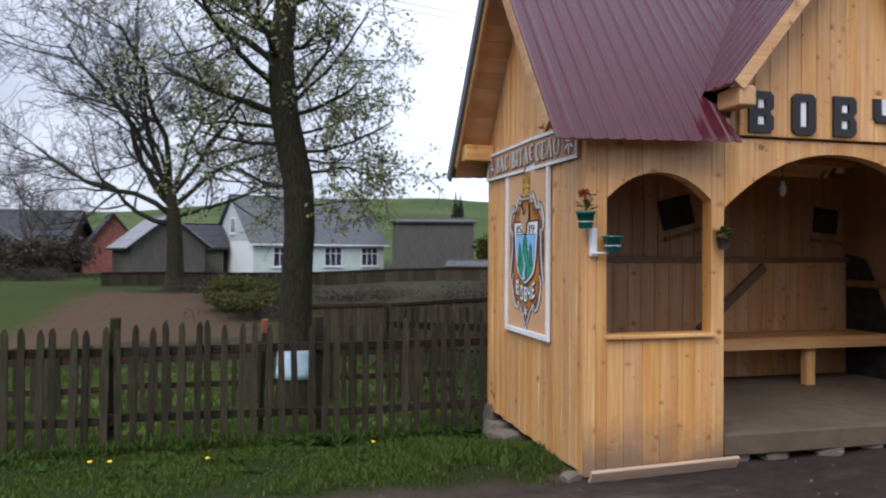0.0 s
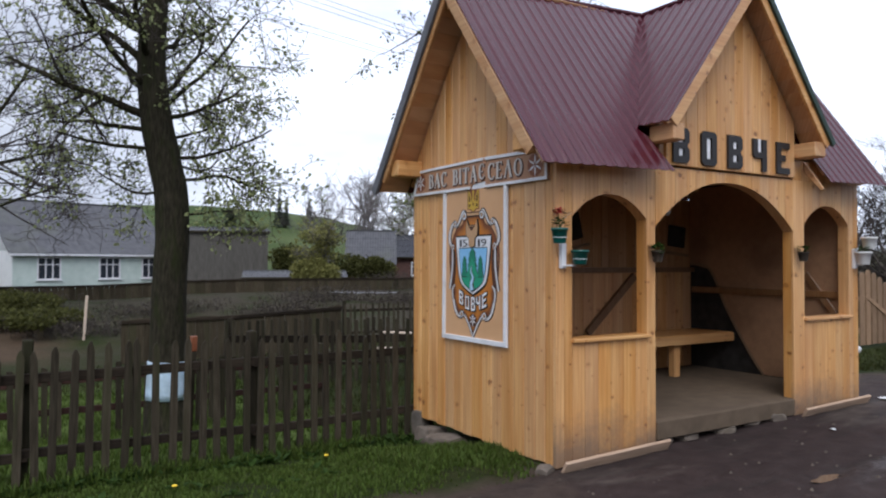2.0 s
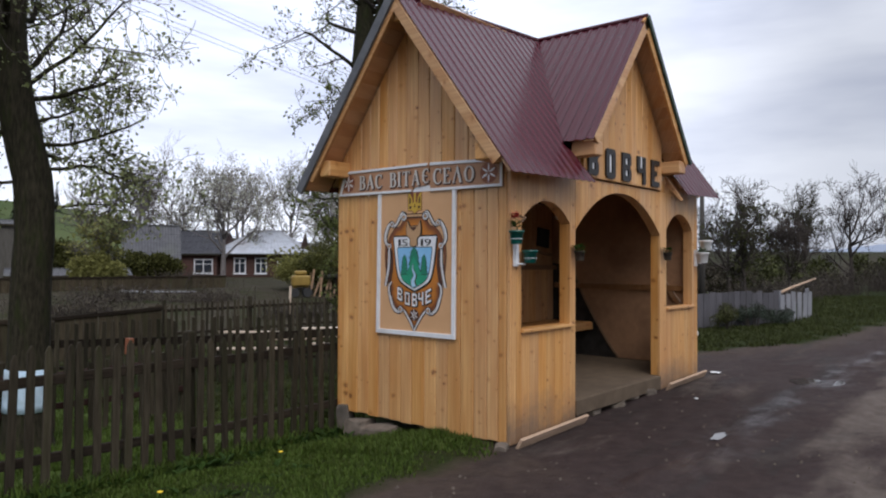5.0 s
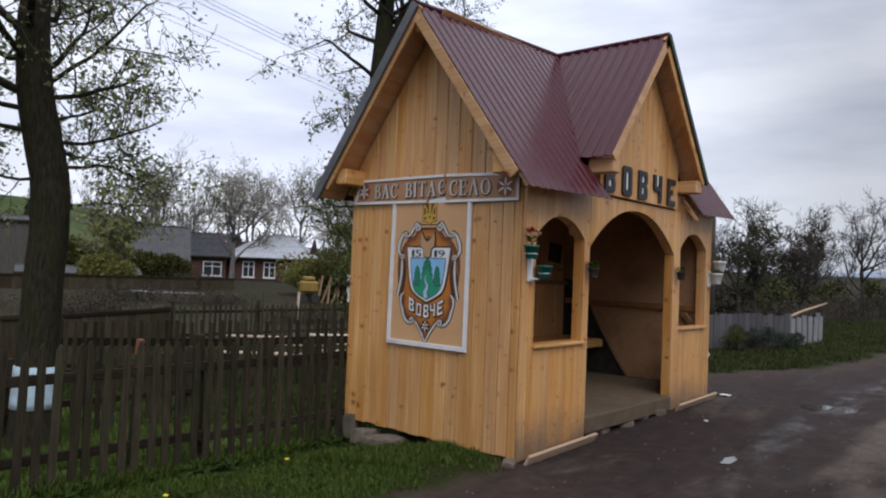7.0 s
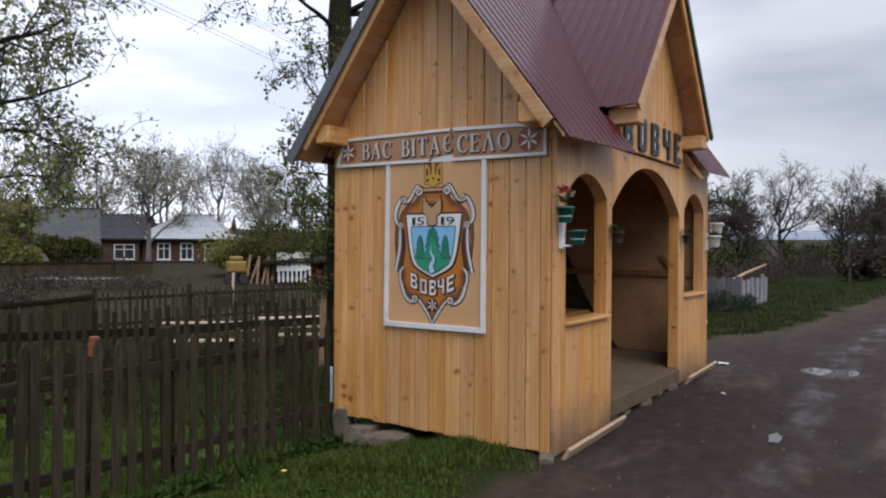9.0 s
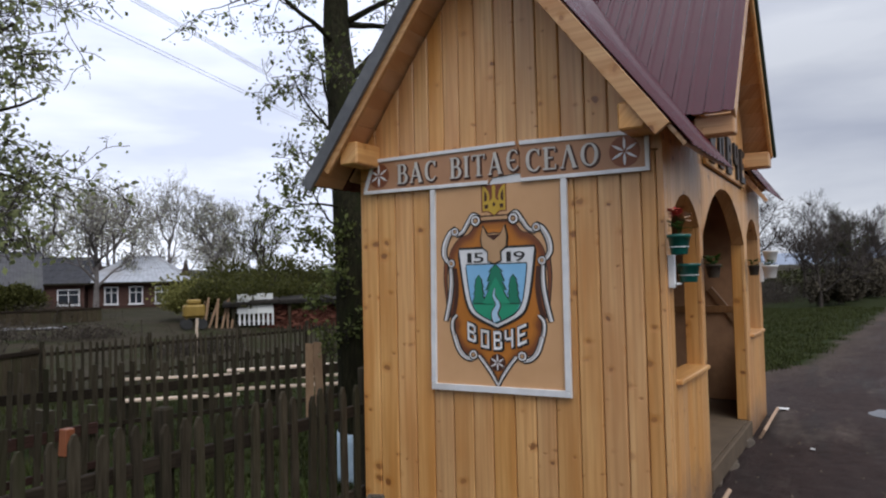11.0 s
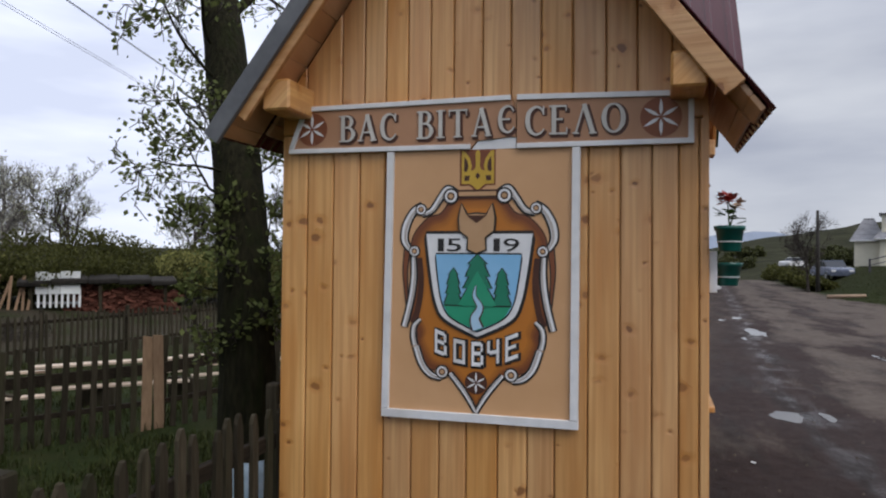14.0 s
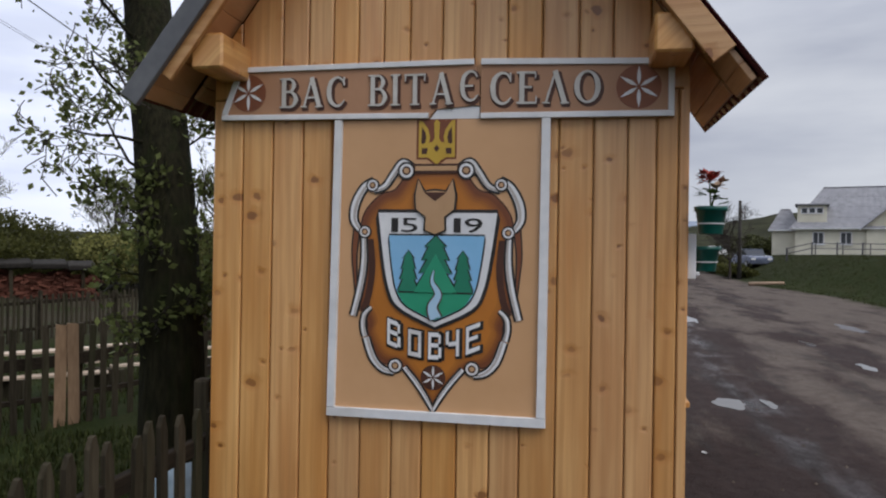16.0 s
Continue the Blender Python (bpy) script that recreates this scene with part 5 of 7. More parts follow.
def fir(cu, top, foot, w):
    pts, n = [(cu, top)], 4
    h = (top - foot) / n
    for k in range(n):
        half = w * (0.42 + 0.58 * (k + 1) / n)
        pts += [(cu + half, top - h * (k + 1) + 0.03), (cu + half * 0.62, top - h * (k + 1) + 0.05)]
    pts = pts[:-1] + [(cu + w, foot)]
    return pts + [(2 * cu - u, v) for u, v in reversed(pts[1:])]


for cu, top, foot, w in ((-0.46, 0.55, -0.16, 0.17), (0.5, 0.55, -0.16, 0.17), (0.02, 0.82, -0.1, 0.33)):
    layer("fir_edge", grown(fir(cu, top, foot, w), 0.025), 12, "black")
    layer("fir", fir(cu, top, foot, w), 13 + (0.5 if w > 0.3 else 0), "firgreen")
layer("hill_middle", [(0.02, 0.5), (0.4, -0.17), (-0.36, -0.17)], 15, "hillgreen")
river = spline([(0.0, 0.22), (-0.03, 0.02), (0.08, -0.2), (-0.02, -0.42), (0.04, -0.62)], 6)
layer("river_edge", ribbon(river, [0.03 + 0.24 * i / len(river) for i in range(len(river))]), 16, "darkbrown")
layer("river", ribbon(river, [0.01 + 0.2 * i / len(river) for i in range(len(river))]), 17, "riverblue")
for figure, u0, u1 in (("1", -0.78, -0.66), ("5", -0.6, -0.31), ("1", 0.33, 0.45), ("9", 0.52, 0.83)):
    part("figure", text_mesh(figure, E, u0, u1, 0.88, 1.13, 0.02, 0.0285), M["black"], crest)
# plain head-shaped device over the shield's rim
device = mirrored([(0.0, 1.6), (0.2, 1.58), (0.3, 1.78), (0.35, 1.52), (0.33, 1.28), (0.16, 1.15), (0.17, 0.92), (0.0, 0.85)])
layer("device_edge", grown(device, 0.035), 14, "black")
layer("device", device, 16, "beige")
layer("device_top", [(-0.2, 1.57), (0.2, 1.57), (0.0, 1.42)], 17, "darkbrown")
# square-cut letters on the shield's foot: cells of one unit, (u0, u1, v0, v1)
STROKES = {"В": ((0, 0.21, 0, 1), (0.21, 0.78, 0.84, 1), (0.21, 0.78, 0.45, 0.6), (0.21, 0.78, 0, 0.16), (0.78, 0.95, 0.6, 0.93), (0.78, 1, 0.07, 0.45)), "О": ((0, 0.21, 0, 1), (0.21, 0.78, 0.84, 1), (0.21, 0.78, 0, 0.16), (0.78, 1, 0, 1)),
           "Ч": ((0, 0.21, 0.5, 1), (0.21, 0.78, 0.42, 0.58), (0.78, 1, 0, 1)), "Е": ((0, 0.21, 0, 1), (0.21, 1, 0.84, 1), (0.21, 0.85, 0.44, 0.58), (0.21, 1, 0, 0.16))}
for ch, u0, u1, v0, v1, slant in (("В", -0.83, -0.59, -1.10, -0.64, -0.09), ("О", -0.45, -0.22, -1.28, -0.82, -0.04), ("В", -0.09, 0.14, -1.34, -0.87, 0.0), ("Ч", 0.22, 0.45, -1.31, -0.85, 0.05), ("Е", 0.57, 0.81, -1.24, -0.76, 0.1)):
    for nm, mat, du, dv, e, top in (("letter_shadow", "black", 0.022, -0.01, 0.036, 0.0225), ("lettering", "white", 0.0, 0.0, 0.0, 0.025)):
        bm = bmesh.new()
        for a, b, c, d in STROKES[ch]:
            put = lambda p, q: (u0 + du + (u1 - u0) * p, v0 + dv + (v1 - v0) * q + slant * p)
            prism_in(bm, [(p + e * i, q + e * j) for (p, q), i, j in zip((put(a, c), put(b, c), put(b, d), put(a, d)), (-1, 1, 1, -1), (-1, -1, 1, 1))], E, 0.016, top)
        part(nm, bm, M[mat], crest)
rosette(crest, E, 0.0, -1.66, 0.22, 0.0195, "darkbrown")
# small gold trident at the top
layer("trident_ground", [(-0.36, 2.15), (-0.17, 2.15), (0.0, 2.02), (0.17, 2.15), (0.35, 2.15), (0.35, 2.845), (-0.36, 2.845)], 1, "rust")
half = [(0.0, 2.05), (0.08, 2.13), (0.16, 2.18), (0.32, 2.18), (0.32, 2.83), (0.25, 2.8), (0.155, 2.67), (0.12, 2.53), (0.14, 2.43), (0.075, 2.45), (0.04, 2.51), (0.048, 2.78), (0.0, 2.84)]
layer("trident", mirrored(half), 2, "gold")
for sg in (1, -1):
    layer("trident_gap", [(sg * u, v) for u, v in ((0.265, 2.71), (0.205, 2.62), (0.185, 2.52), (0.205, 2.43), (0.25, 2.41), (0.275, 2.44))], 2.8, "darkbrown")
    layer("trident_gap", [(sg * u, v) for u, v in ((0.265, 2.34), (0.155, 2.34), (0.175, 2.24), (0.265, 2.24))], 2.8, "darkbrown")
layer("trident_gap", [(0.0, 2.4), (0.05, 2.335), (0.0, 2.27), (-0.05, 2.335)], 2.8, "darkbrown")

# village name over the arch: block letters of three by five cells
letters = thing("village_name_sign", "dark block letters with pale inlays on the dormer boards", "sign")
GLYPHS = {"В": ("##a", "#w#", "##k", "#w#", "##b"), "О": ("c#a", "#w#", "#w#", "#w#", "d#b"), "Ч": ("#w#", "#w#", "d##", "..#", "..#"), "Е": ("###", "#..", "##.", "#..", "###")}
CW, RH = (0.066, 0.066, 0.066), (0.056, 0.062, 0.054, 0.062, 0.056)
for i, ch in enumerate("ВОВЧЕ"):
    bm, inlays = bmesh.new(), []
    x0, top = 1.213 + 0.3505 * i, 2.628
    for r, row in enumerate(GLYPHS[ch]):
        za, zb = top - sum(RH[:r + 1]), top - sum(RH[:r])
        for c, cell in enumerate(row):
            xa, xb = x0 + sum(CW[:c]), x0 + sum(CW[:c + 1])
            k = 0.03
            shape = {"#": [(xa, za), (xb, za), (xb, zb), (xa, zb)], "w": [(xa + 0.012, za), (xb - 0.012, za), (xb - 0.012, zb), (xa + 0.012, zb)],
                     "a": [(xa, za), (xb, za), (xb, zb - k), (xb - k, zb), (xa, zb)], "b": [(xa, za), (xb - k, za), (xb, za + k), (xb, zb), (xa, zb)],
                     "c": [(xa, za), (xb, za), (xb, zb), (xa + k, zb), (xa, zb - k)], "d": [(xa + k, za), (xb, za), (xb, zb), (xa, zb), (xa, za + k)],
                     "k": [(xa, za), (xb - k, za), (xb, za - 0.0), (xb - k, (za + zb) / 2), (xb, zb), (xa, zb)]}.get(cell)
            if cell == "k":
                shape = [(xa, za), (xb - 0.01, za), (xb - k, (za + zb) / 2), (xb - 0.01, zb), (xa, zb)]
            if shape:
                if cell == "w":
                    inlays.append(shape)
                else:
                    prism_in(bm, shape, front_map, DG_Y1 - 0.001, DG_Y1 - 0.022)
    bmesh.ops.remove_doubles(bm, verts=bm.verts, dist=0.0002)
    letter = part("letter", bm, M["black"], letters)
    for shape in inlays:
        part("inlay", prism(shape, front_map, DG_Y1 - 0.001, DG_Y1 - 0.012), M["white"], letter)


# ---- flower pots ----
def leaf_clump(rng, n, cx, cy, cz, r, h, size):
    V, F = [], []
    for _ in range(n):
        a, s = rng.uniform(0, 6.28), rng.uniform(0, 1) ** 0.5
        p = Vector((cx + r * s * math.cos(a), cy + r * s * math.sin(a), cz + h * rng.random()))
        d = Vector((math.cos(a), math.sin(a), rng.uniform(-0.3, 0.8))).normalized()
        w = d.cross(Vector((0, 0, 1))).normalized() * size * rng.uniform(0.3, 0.5)
        L = d * size * rng.uniform(0.7, 1.3)
        k = len(V)
        V += [tuple(p), tuple(p + L * 0.5 + w), tuple(p + L), tuple(p + L * 0.5 - w)]
        F.append((k, k + 1, k + 2, k + 3))
    return V, F


def flower_pot(x, y, z, r, h, mat, plant, seed, label, red=False):
    rng = random.Random(seed)
    pot = thing("flower_pot", label, "flower pot", "flower pots on the shelter")
    V, F = [], []
    tube(V, F, [(x, y, z), (x, y, z + 0.004), (x, y, z + h * 0.82), (x, y, z + h * 0.84), (x, y, z + h), (x, y, z + h), (x, y, z + h - 0.015)], [r * 0.7, r * 0.72, r * 0.93, r * 1.02, r * 1.05, r * 0.97, r * 0.95], 22)
    smooth(part("pot", (V, F), M[mat], pot))
    if mat == "potgreen":
        V, F = [], []
        tube(V, F, [(x, y, z + h * 0.36), (x, y, z + h * 0.40)], [r * 0.855, r * 0.865], 22)
        part("band", (V, F), M["white"], pot, "thin white band")
    V, F = [], []
    tube(V, F, [(x, y, z + h - 0.02), (x, y, z + h - 0.012)], [r * 0.9, r * 0.9], 16)
    part("earth", (V, F), M["soil"], pot)
    if plant:
        part("foliage", leaf_clump(rng, 20 if red else 34, x, y, z + h - 0.02, r * 0.6, plant * 0.75, 0.05), M["weed"], pot)
        V, F = [], []
        heads = []
        for dx, dy, dz in ((-0.1, 0.15, 1.0), (0.5, -0.5, 0.72)) if red else ():
            top = (x + r * dx, y + r * dy, z + h + plant * dz)
            tube(V, F, [(x, y, z + h - 0.01), ((x + top[0]) / 2, (y + top[1]) / 2, z + h + plant * 0.4), top], [0.004, 0.003, 0.002], 4)
            heads.append(top)
        if red:
            part("stem", (V, F), M["weed"], pot)
        V, F = [], []
        if red:
            hx, hy, hz = heads[0]
            part("blossom", leaf_clump(rng, 60, hx, hy, hz - 0.02, 0.02, 0.036, 0.036), M["petal"], pot, "single red flower head")
            hx, hy, hz = heads[1]
            part("withered_leaf", leaf_clump(rng, 9, hx, hy, hz - 0.02, 0.012, 0.04, 0.045), M["skirt"], pot, "pale withered leaves")
    return pot


flower_pot(-0.035, -0.08, 1.652, 0.062, 0.11, "potgreen", 0.12, 1, "green plastic pot with one red flower on a bracket", True)
flower_pot(0.155, -0.085, 1.5, 0.066, 0.105, "potgreen", 0.0, 2, "green plastic pot with bare earth on a bracket")
flower_pot(4.1, -0.09, 1.66, 0.075, 0.12, "potwhite", 0.0, 3, "white plastic pot on a bracket at the corner")
flower_pot(3.98, -0.09, 1.5, 0.08, 0.13, "potwhite", 0.08, 4, "white plastic pot with a small plant")
for x, z, seed in ((1.0, 1.52, 5), (2.98, 1.53, 6)):
    flower_pot(x, -0.07, z, 0.05, 0.09, "soil", 0.09, seed, "small dark pot with green sprouts on the post")
for x, z0, z1 in ((0.05, 1.47, 1.655), (3.96, 1.46, 1.66)):
    bk = thing("pot_bracket", "white-painted wooden pot bracket on the front boards", "bracket", "pot brackets")
    part("upright", cube(x - 0.025, x + 0.02, -0.035, -0.001, z0, z1, 0.003), M["white"], bk)
    part("arm", cube(x - 0.02, x + 0.1, -0.05, -0.036, z1 - 0.17, z1 - 0.156, 0.003), M["white"], bk)

# a small white fitting on the far corner of the shelter
cap = thing("wall_fitting", "small round white fitting on the shelter's side", "fitting")
V, F = [], []
tube(V, F, [(4.052, 0.05, 0.62), (4.09, 0.05, 0.62), (4.13, 0.05, 0.62), (4.15, 0.05, 0.62)], [0.03, 0.042, 0.038, 0.018], 14)
smooth(part("shell", (V, F), M["potwhite"], cap))


# ---- fences ----
PICKETS = {}


def picket_mesh(w, h, seed, pointed=True):
    key = (w, h, seed)
    if key not in PICKETS:
        rng = random.Random(seed)
        lean, cut = rng.uniform(-0.012, 0.012), rng.uniform(0.0, 0.03)
        top = [(w / 2 * 0.9 + lean, h - 0.05 - cut), (w * 0.12 + lean, h), (-w * 0.15 + lean, h - 0.005), (-w / 2 * 0.92 + lean, h - 0.045)] if pointed else [(w / 2 + lean, h - cut), (-w / 2 + lean, h)]
        bm = prism([(-w / 2, 0.0), (w / 2, 0.0), (w / 2 + lean * 0.5, h * 0.5)] + top + [(-w / 2 + lean * 0.5, h * 0.5)], lambda u, v, d: Vector((u, d, v)), 0.0, -0.022)
        bmesh.ops.recalc_face_normals(bm, faces=bm.faces)
        me = bpy.data.meshes.new("picket")
        bm.to_mesh(me)
        bm.free()
        PICKETS[key] = me
    return PICKETS[key]


def picket_fence(name, label, a, b, height, pitch, width, rails, post_every, mat, railmat, seed, pointed=True, jitter=0.03, odd=(), sink=0.03, skip=0.0, posth=1.05):
    """A fence from a to b (x, y): posts, rails and single pickets on the ground."""
    rng = random.Random(seed)
    fence = thing(name, label, "fence")
    ax, ay, bx, by = *a, *b
    L = math.hypot(bx - ax, by - ay)
    ang = math.atan2(by - ay, bx - ax)
    n = int(L / pitch)
    for i in range(n + 1):
        if rng.random() < skip:
            continue
        s = min(max(i * pitch + rng.uniform(-jitter, jitter) * 0.5, 0), L)
        x, y = ax + (bx - ax) * s / L, ay + (by - ay) * s / L
        me = picket_mesh(width, height, seed * 10 + rng.randrange(5), pointed)
        if not me.materials:
            me.materials.append(M[mat])
        ob = new("picket", me)
        ob.parent = fence
        ob.matrix_local = pose(x, y, ground_z(x, y) - sink + rng.uniform(-0.03, 0.03), rng.uniform(-1.2, 1.2), rng.uniform(-1.4, 1.4), math.degrees(ang))
        if i in odd:
            ob.data = me.copy()
            ob.data.materials[0] = M["palewood"]
            ob.scale = (1.75, 1.0, 1.02)
    nseg = max(1, round(L / post_every))
    pts = [(ax + (bx - ax) * k / nseg, ay + (by - ay) * k / nseg) for k in range(nseg + 1)]
    off = Vector((-math.sin(ang), math.cos(ang)))
    for k, (x, y) in enumerate(pts):
        px, py = x + off.x * 0.1, y + off.y * 0.1
        post = part("post", cube(-0.038, 0.038, -0.04, 0.04, -0.15, height * posth, 0.01), M[mat], fence)
        post.matrix_local = pose(px, py, ground_z(px, py), rng.uniform(-2, 2), rng.uniform(-2, 2), math.degrees(ang) + rng.uniform(-6, 6))
    for (xa, ya), (xb, yb) in zip(pts, pts[1:]):
        for frac, th in rails:
            za, zb = ground_z(xa, ya) + height * frac + rng.uniform(-0.02, 0.02), ground_z(xb, yb) + height * frac + rng.uniform(-0.02, 0.02)
            pa, pb = Vector((xa + off.x * 0.022, ya + off.y * 0.022, za)), Vector((xb + off.x * 0.022, yb + off.y * 0.022, zb))
            q = (pb - pa).to_track_quat("X", "Z").to_matrix().to_4x4()
            part("rail", cube(-0.03, (pb - pa).length + 0.03, -0.02, 0.022, -th / 2, th / 2, 0.005, Matrix.Translation(pa) @ q), M[railmat], fence)
    return fence


picket_fence("picket_fence", "weathered grey-brown picket fence along the grass verge", (-10.3, 2.10), (0.22, 2.135), 1.07, 0.122, 0.057, ((0.24, 0.07), (0.78, 0.075)), 1.70, "oldwood", "oldwood_x", 2, posth=1.03)
stake = part("stake", cube(-0.022, 0.022, -0.02, 0.02, -0.1, 0.93, 0.004), M["oldwood"])
cap = part("cap", cube(-0.026, 0.026, -0.024, 0.024, 0.931, 1.06, 0.005), M["rust"], stake, "orange-brown painted top")
stake.matrix_world = pose(-2.07, 2.32, ground_z(-2.07, 2.32), 1, 2, 10)
tagged(stake, "dark wooden stake with painted top behind the fence", "stake")
picket_fence("yard_fence", "dark brown picket fence with broad rail across the yard", (-6.5, 6.1), (0.8, 6.3), 0.95, 0.17, 0.07, ((0.38, 0.08), (0.80, 0.12)), 2.4, "oldwood", "redwood", 5, pointed=False)
picket_fence("corner_fence", "dark picket fence with broad rail and two new boards", (0.4, 10.1), (6.6, 4.35), 1.2, 0.155, 0.07, ((0.27, 0.06), (0.63, 0.14)), 2.6, "oldwood", "oldwood_x", 7, pointed=False, odd=(35, 36), posth=0.98)
picket_fence("far_picket_fence", "grey picket fence beyond the yard", (4.2, 13.0), (16.0, 12.0), 1.05, 0.15, 0.06, ((0.25, 0.07), (0.8, 0.07)), 2.6, "oldwood", "oldwood_x", 8, jitter=0.05)


def board_fence(name, label, a, b, height, mat, seed, z_off=0.0, w=0.16, rail=True):
    rng = random.Random(seed)
    fence = thing(name, label, "fence")
    ax, ay, bx, by = *a, *b
    L, ang = math.hypot(bx - ax, by - ay), math.atan2(by - ay, bx - ax)
    n = int(L / w)
    shapes = []
    for k in range(4):
        bm = cube(-w / 2 + 0.003, w / 2 - 0.003, -0.012, 0.012, -0.1, height - rng.uniform(0, 0.05), 0.003)
        bmesh.ops.recalc_face_normals(bm, faces=bm.faces)
        me = bpy.data.meshes.new("board")
        bm.to_mesh(me)
        bm.free()
        me.materials.append(M[mat])
        shapes.append(me)
    for i in range(n):
        s = (i + 0.5) * L / n
        x, y = ax + (bx - ax) * s / L, ay + (by - ay) * s / L
        ob = new("board", rng.choice(shapes))
        ob.parent = fence
        ob.matrix_local = pose(x, y, ground_z(x, y) + z_off + rng.uniform(-0.02, 0.02), 0, rng.uniform(-0.8, 0.8), math.degrees(ang))
    if rail:
        k = max(1, round(L / 3))
        for i in range(k):
            xa, ya, xb, yb = (ax + (bx - ax) * i / k, ay + (by - ay) * i / k, ax + (bx - ax) * (i + 1) / k, ay + (by - ay) * (i + 1) / k)
            pa, pb = Vector((xa, ya - 0.03, ground_z(xa, ya) + z_off + height * 0.93)), Vector((xb, yb - 0.03, ground_z(xb, yb) + z_off + height * 0.93))
            q = (pb - pa).to_track_quat("X", "Z").to_matrix().to_4x4()
            part("rail", cube(0, (pb - pa).length, -0.02, 0.015, -0.04, 0.04, 0.005, Matrix.Translation(pa) @ q), M["oldwood_x"], fence)
    return fence


board_fence("garden_fence", "dull brown close-boarded garden fence behind the yard", (-1.0, 13.6), (4.1, 13.0), 1.0, "gardenboard", 4)
board_fence("farm_fence", "grey close-boarded fence in front of the house", (-9.0, 31.0), (16.0, 28.5), 0.62, "gardenboard", 6, w=0.22)
board_fence("roadside_fence", "grey plank fence beside the road", (10.75, 2.55), (13.5, 1.62), 0.8, "fencegrey", 9, w=0.2, rail=False)

# unpainted garden gate between the shelter and the roadside fence
gate = thing("garden_gate", "pale unpainted wooden gate with uneven pointed boards", "gate")
for i, top in enumerate((1.32, 1.36, 1.3, 1.22, 1.12, 1.06, 1.14)):
    x, y = 9.32 + 0.155 * i, 2.77 - 0.018 * i
    z = ground_z(x, y)
    part("board", prism([(-0.07, 0.06), (0.07, 0.06), (0.07, top - 0.05), (0.03, top), (-0.04, top - 0.01), (-0.07, top - 0.06)], lambda u, v, d: Vector((x + u, y + d, z + v)), 0.0, -0.024), M["palewood"], gate)
for z0 in (0.3, 0.86):
    part("rail", cube(9.24, 10.33, 2.775, 2.81, z0, z0 + 0.08, 0.004), M["palewood"], gate)
brace("brace", (9.4, 2.735, 0.95), (10.25, 2.62, 0.42), 0.07, 0.02, gate, M["palewood"])
gp = part("gate_post", cube(-0.06, 0.06, -0.06, 0.06, -0.2, 1.0, 0.015), M["oldwood"])
gp.matrix_world = pose(10.52, 2.6, ground_z(10.52, 2.6), 0, 2, 10)
tagged(gp, "dark wooden gate post at the end of the fence", "post")
sp = thing("leaning_pole", "pale pole leaning over the hedge by the fence", "pole")
V, F = [], []
tube(V, F, [(12.9, 2.85, ground_z(12.9, 2.85)), (16.9, 2.23, 0.8), (18.48, 1.97, 1.03)], [0.05, 0.04, 0.03], 8)
smooth(part("stem", (V, F), M["skirt"], sp))
picket_fence("white_fence", "short run of pale concrete fence slabs by the road", (13.7, 1.6), (16.0, 1.5), 0.74, 0.42, 0.3, ((0.6, 0.06),), 2.3, "slate_pale", "fencegrey", 12, pointed=False)

for x, y, h, mat, label in ((7.75, 12.85, 1.35, "lumber", "pale new wooden stake leaning on the far fence"), (-1.34, 17.7, 1.2, "lumber", "short pale stake standing in the garden")):
    st = part("stake", cube(-0.03, 0.03, -0.025, 0.025, -0.1, h, 0.006), M[mat])
    st.matrix_world = pose(x, y, ground_z(x, y), 1, 3, 20)
    tagged(st, label, "stake")

# pale weathered planks lying about the far yard
rng = random.Random(33)
for x0, y0, x1, y1, n in ((9.8, 26.2, 11.9, 25.0, 6), (9.1, 32.0, 12.9, 32.5, 8)):
    for i in range(n):
        s = (i + 0.5) / n
        x, y = x0 + (x1 - x0) * s, y0 + (y1 - y0) * s
        pk = part("old_plank", cube(-0.5, 0.5, -0.1, 0.1, 0, 0.05, 0.006), M["slate_pale"])
        pk.matrix_world = pose(x, y + rng.uniform(-0.2, 0.2), ground_z(x, y) + 0.02, rng.uniform(-4, 14), rng.uniform(-3, 3), math.degrees(math.atan2(y1 - y0, x1 - x0)) + rng.uniform(-14, 14))
        tagged(pk, "bleached grey plank lying on the yard ground", "plank", "planks lying in the yard")

# ---- sawn boards stacked behind the yard fence ----
rng = random.Random(21)
for k in range(3):
    for i in range(1, 4):
        x0 = 2.3 + i * 1.35 + rng.uniform(-0.3, 0.3)
        lum = part("sawn_board", cube(0, 1.9, -0.08, 0.08, 0, 0.035, 0.003), M["lumber"])
        y0 = 10.9 - 1.25 * i + 0.1 * k
        lum.matrix_world = pose(x0, y0, ground_z(x0, y0) + 0.32 + 0.15 * k, rng.uniform(-4, 4), rng.uniform(-0.6, 0.6), -43 + rng.uniform(-1, 1))
        tagged(lum, "pale freshly sawn board stacked on bearers", "board", "stack of sawn boards")
for i in range(6):
    x0 = 2.7 + i * 0.9
    y0 = 10.55 - 0.84 * i
    be = part("bearer", cube(-0.06, 0.06, -0.3, 0.3, -0.05, 0.319, 0.004), M["oldwood"])
    be.location = (x0, y0, ground_z(x0, y0))
    tagged(be, "dark wooden bearer under the stacked boards", "bearer", "bearers")


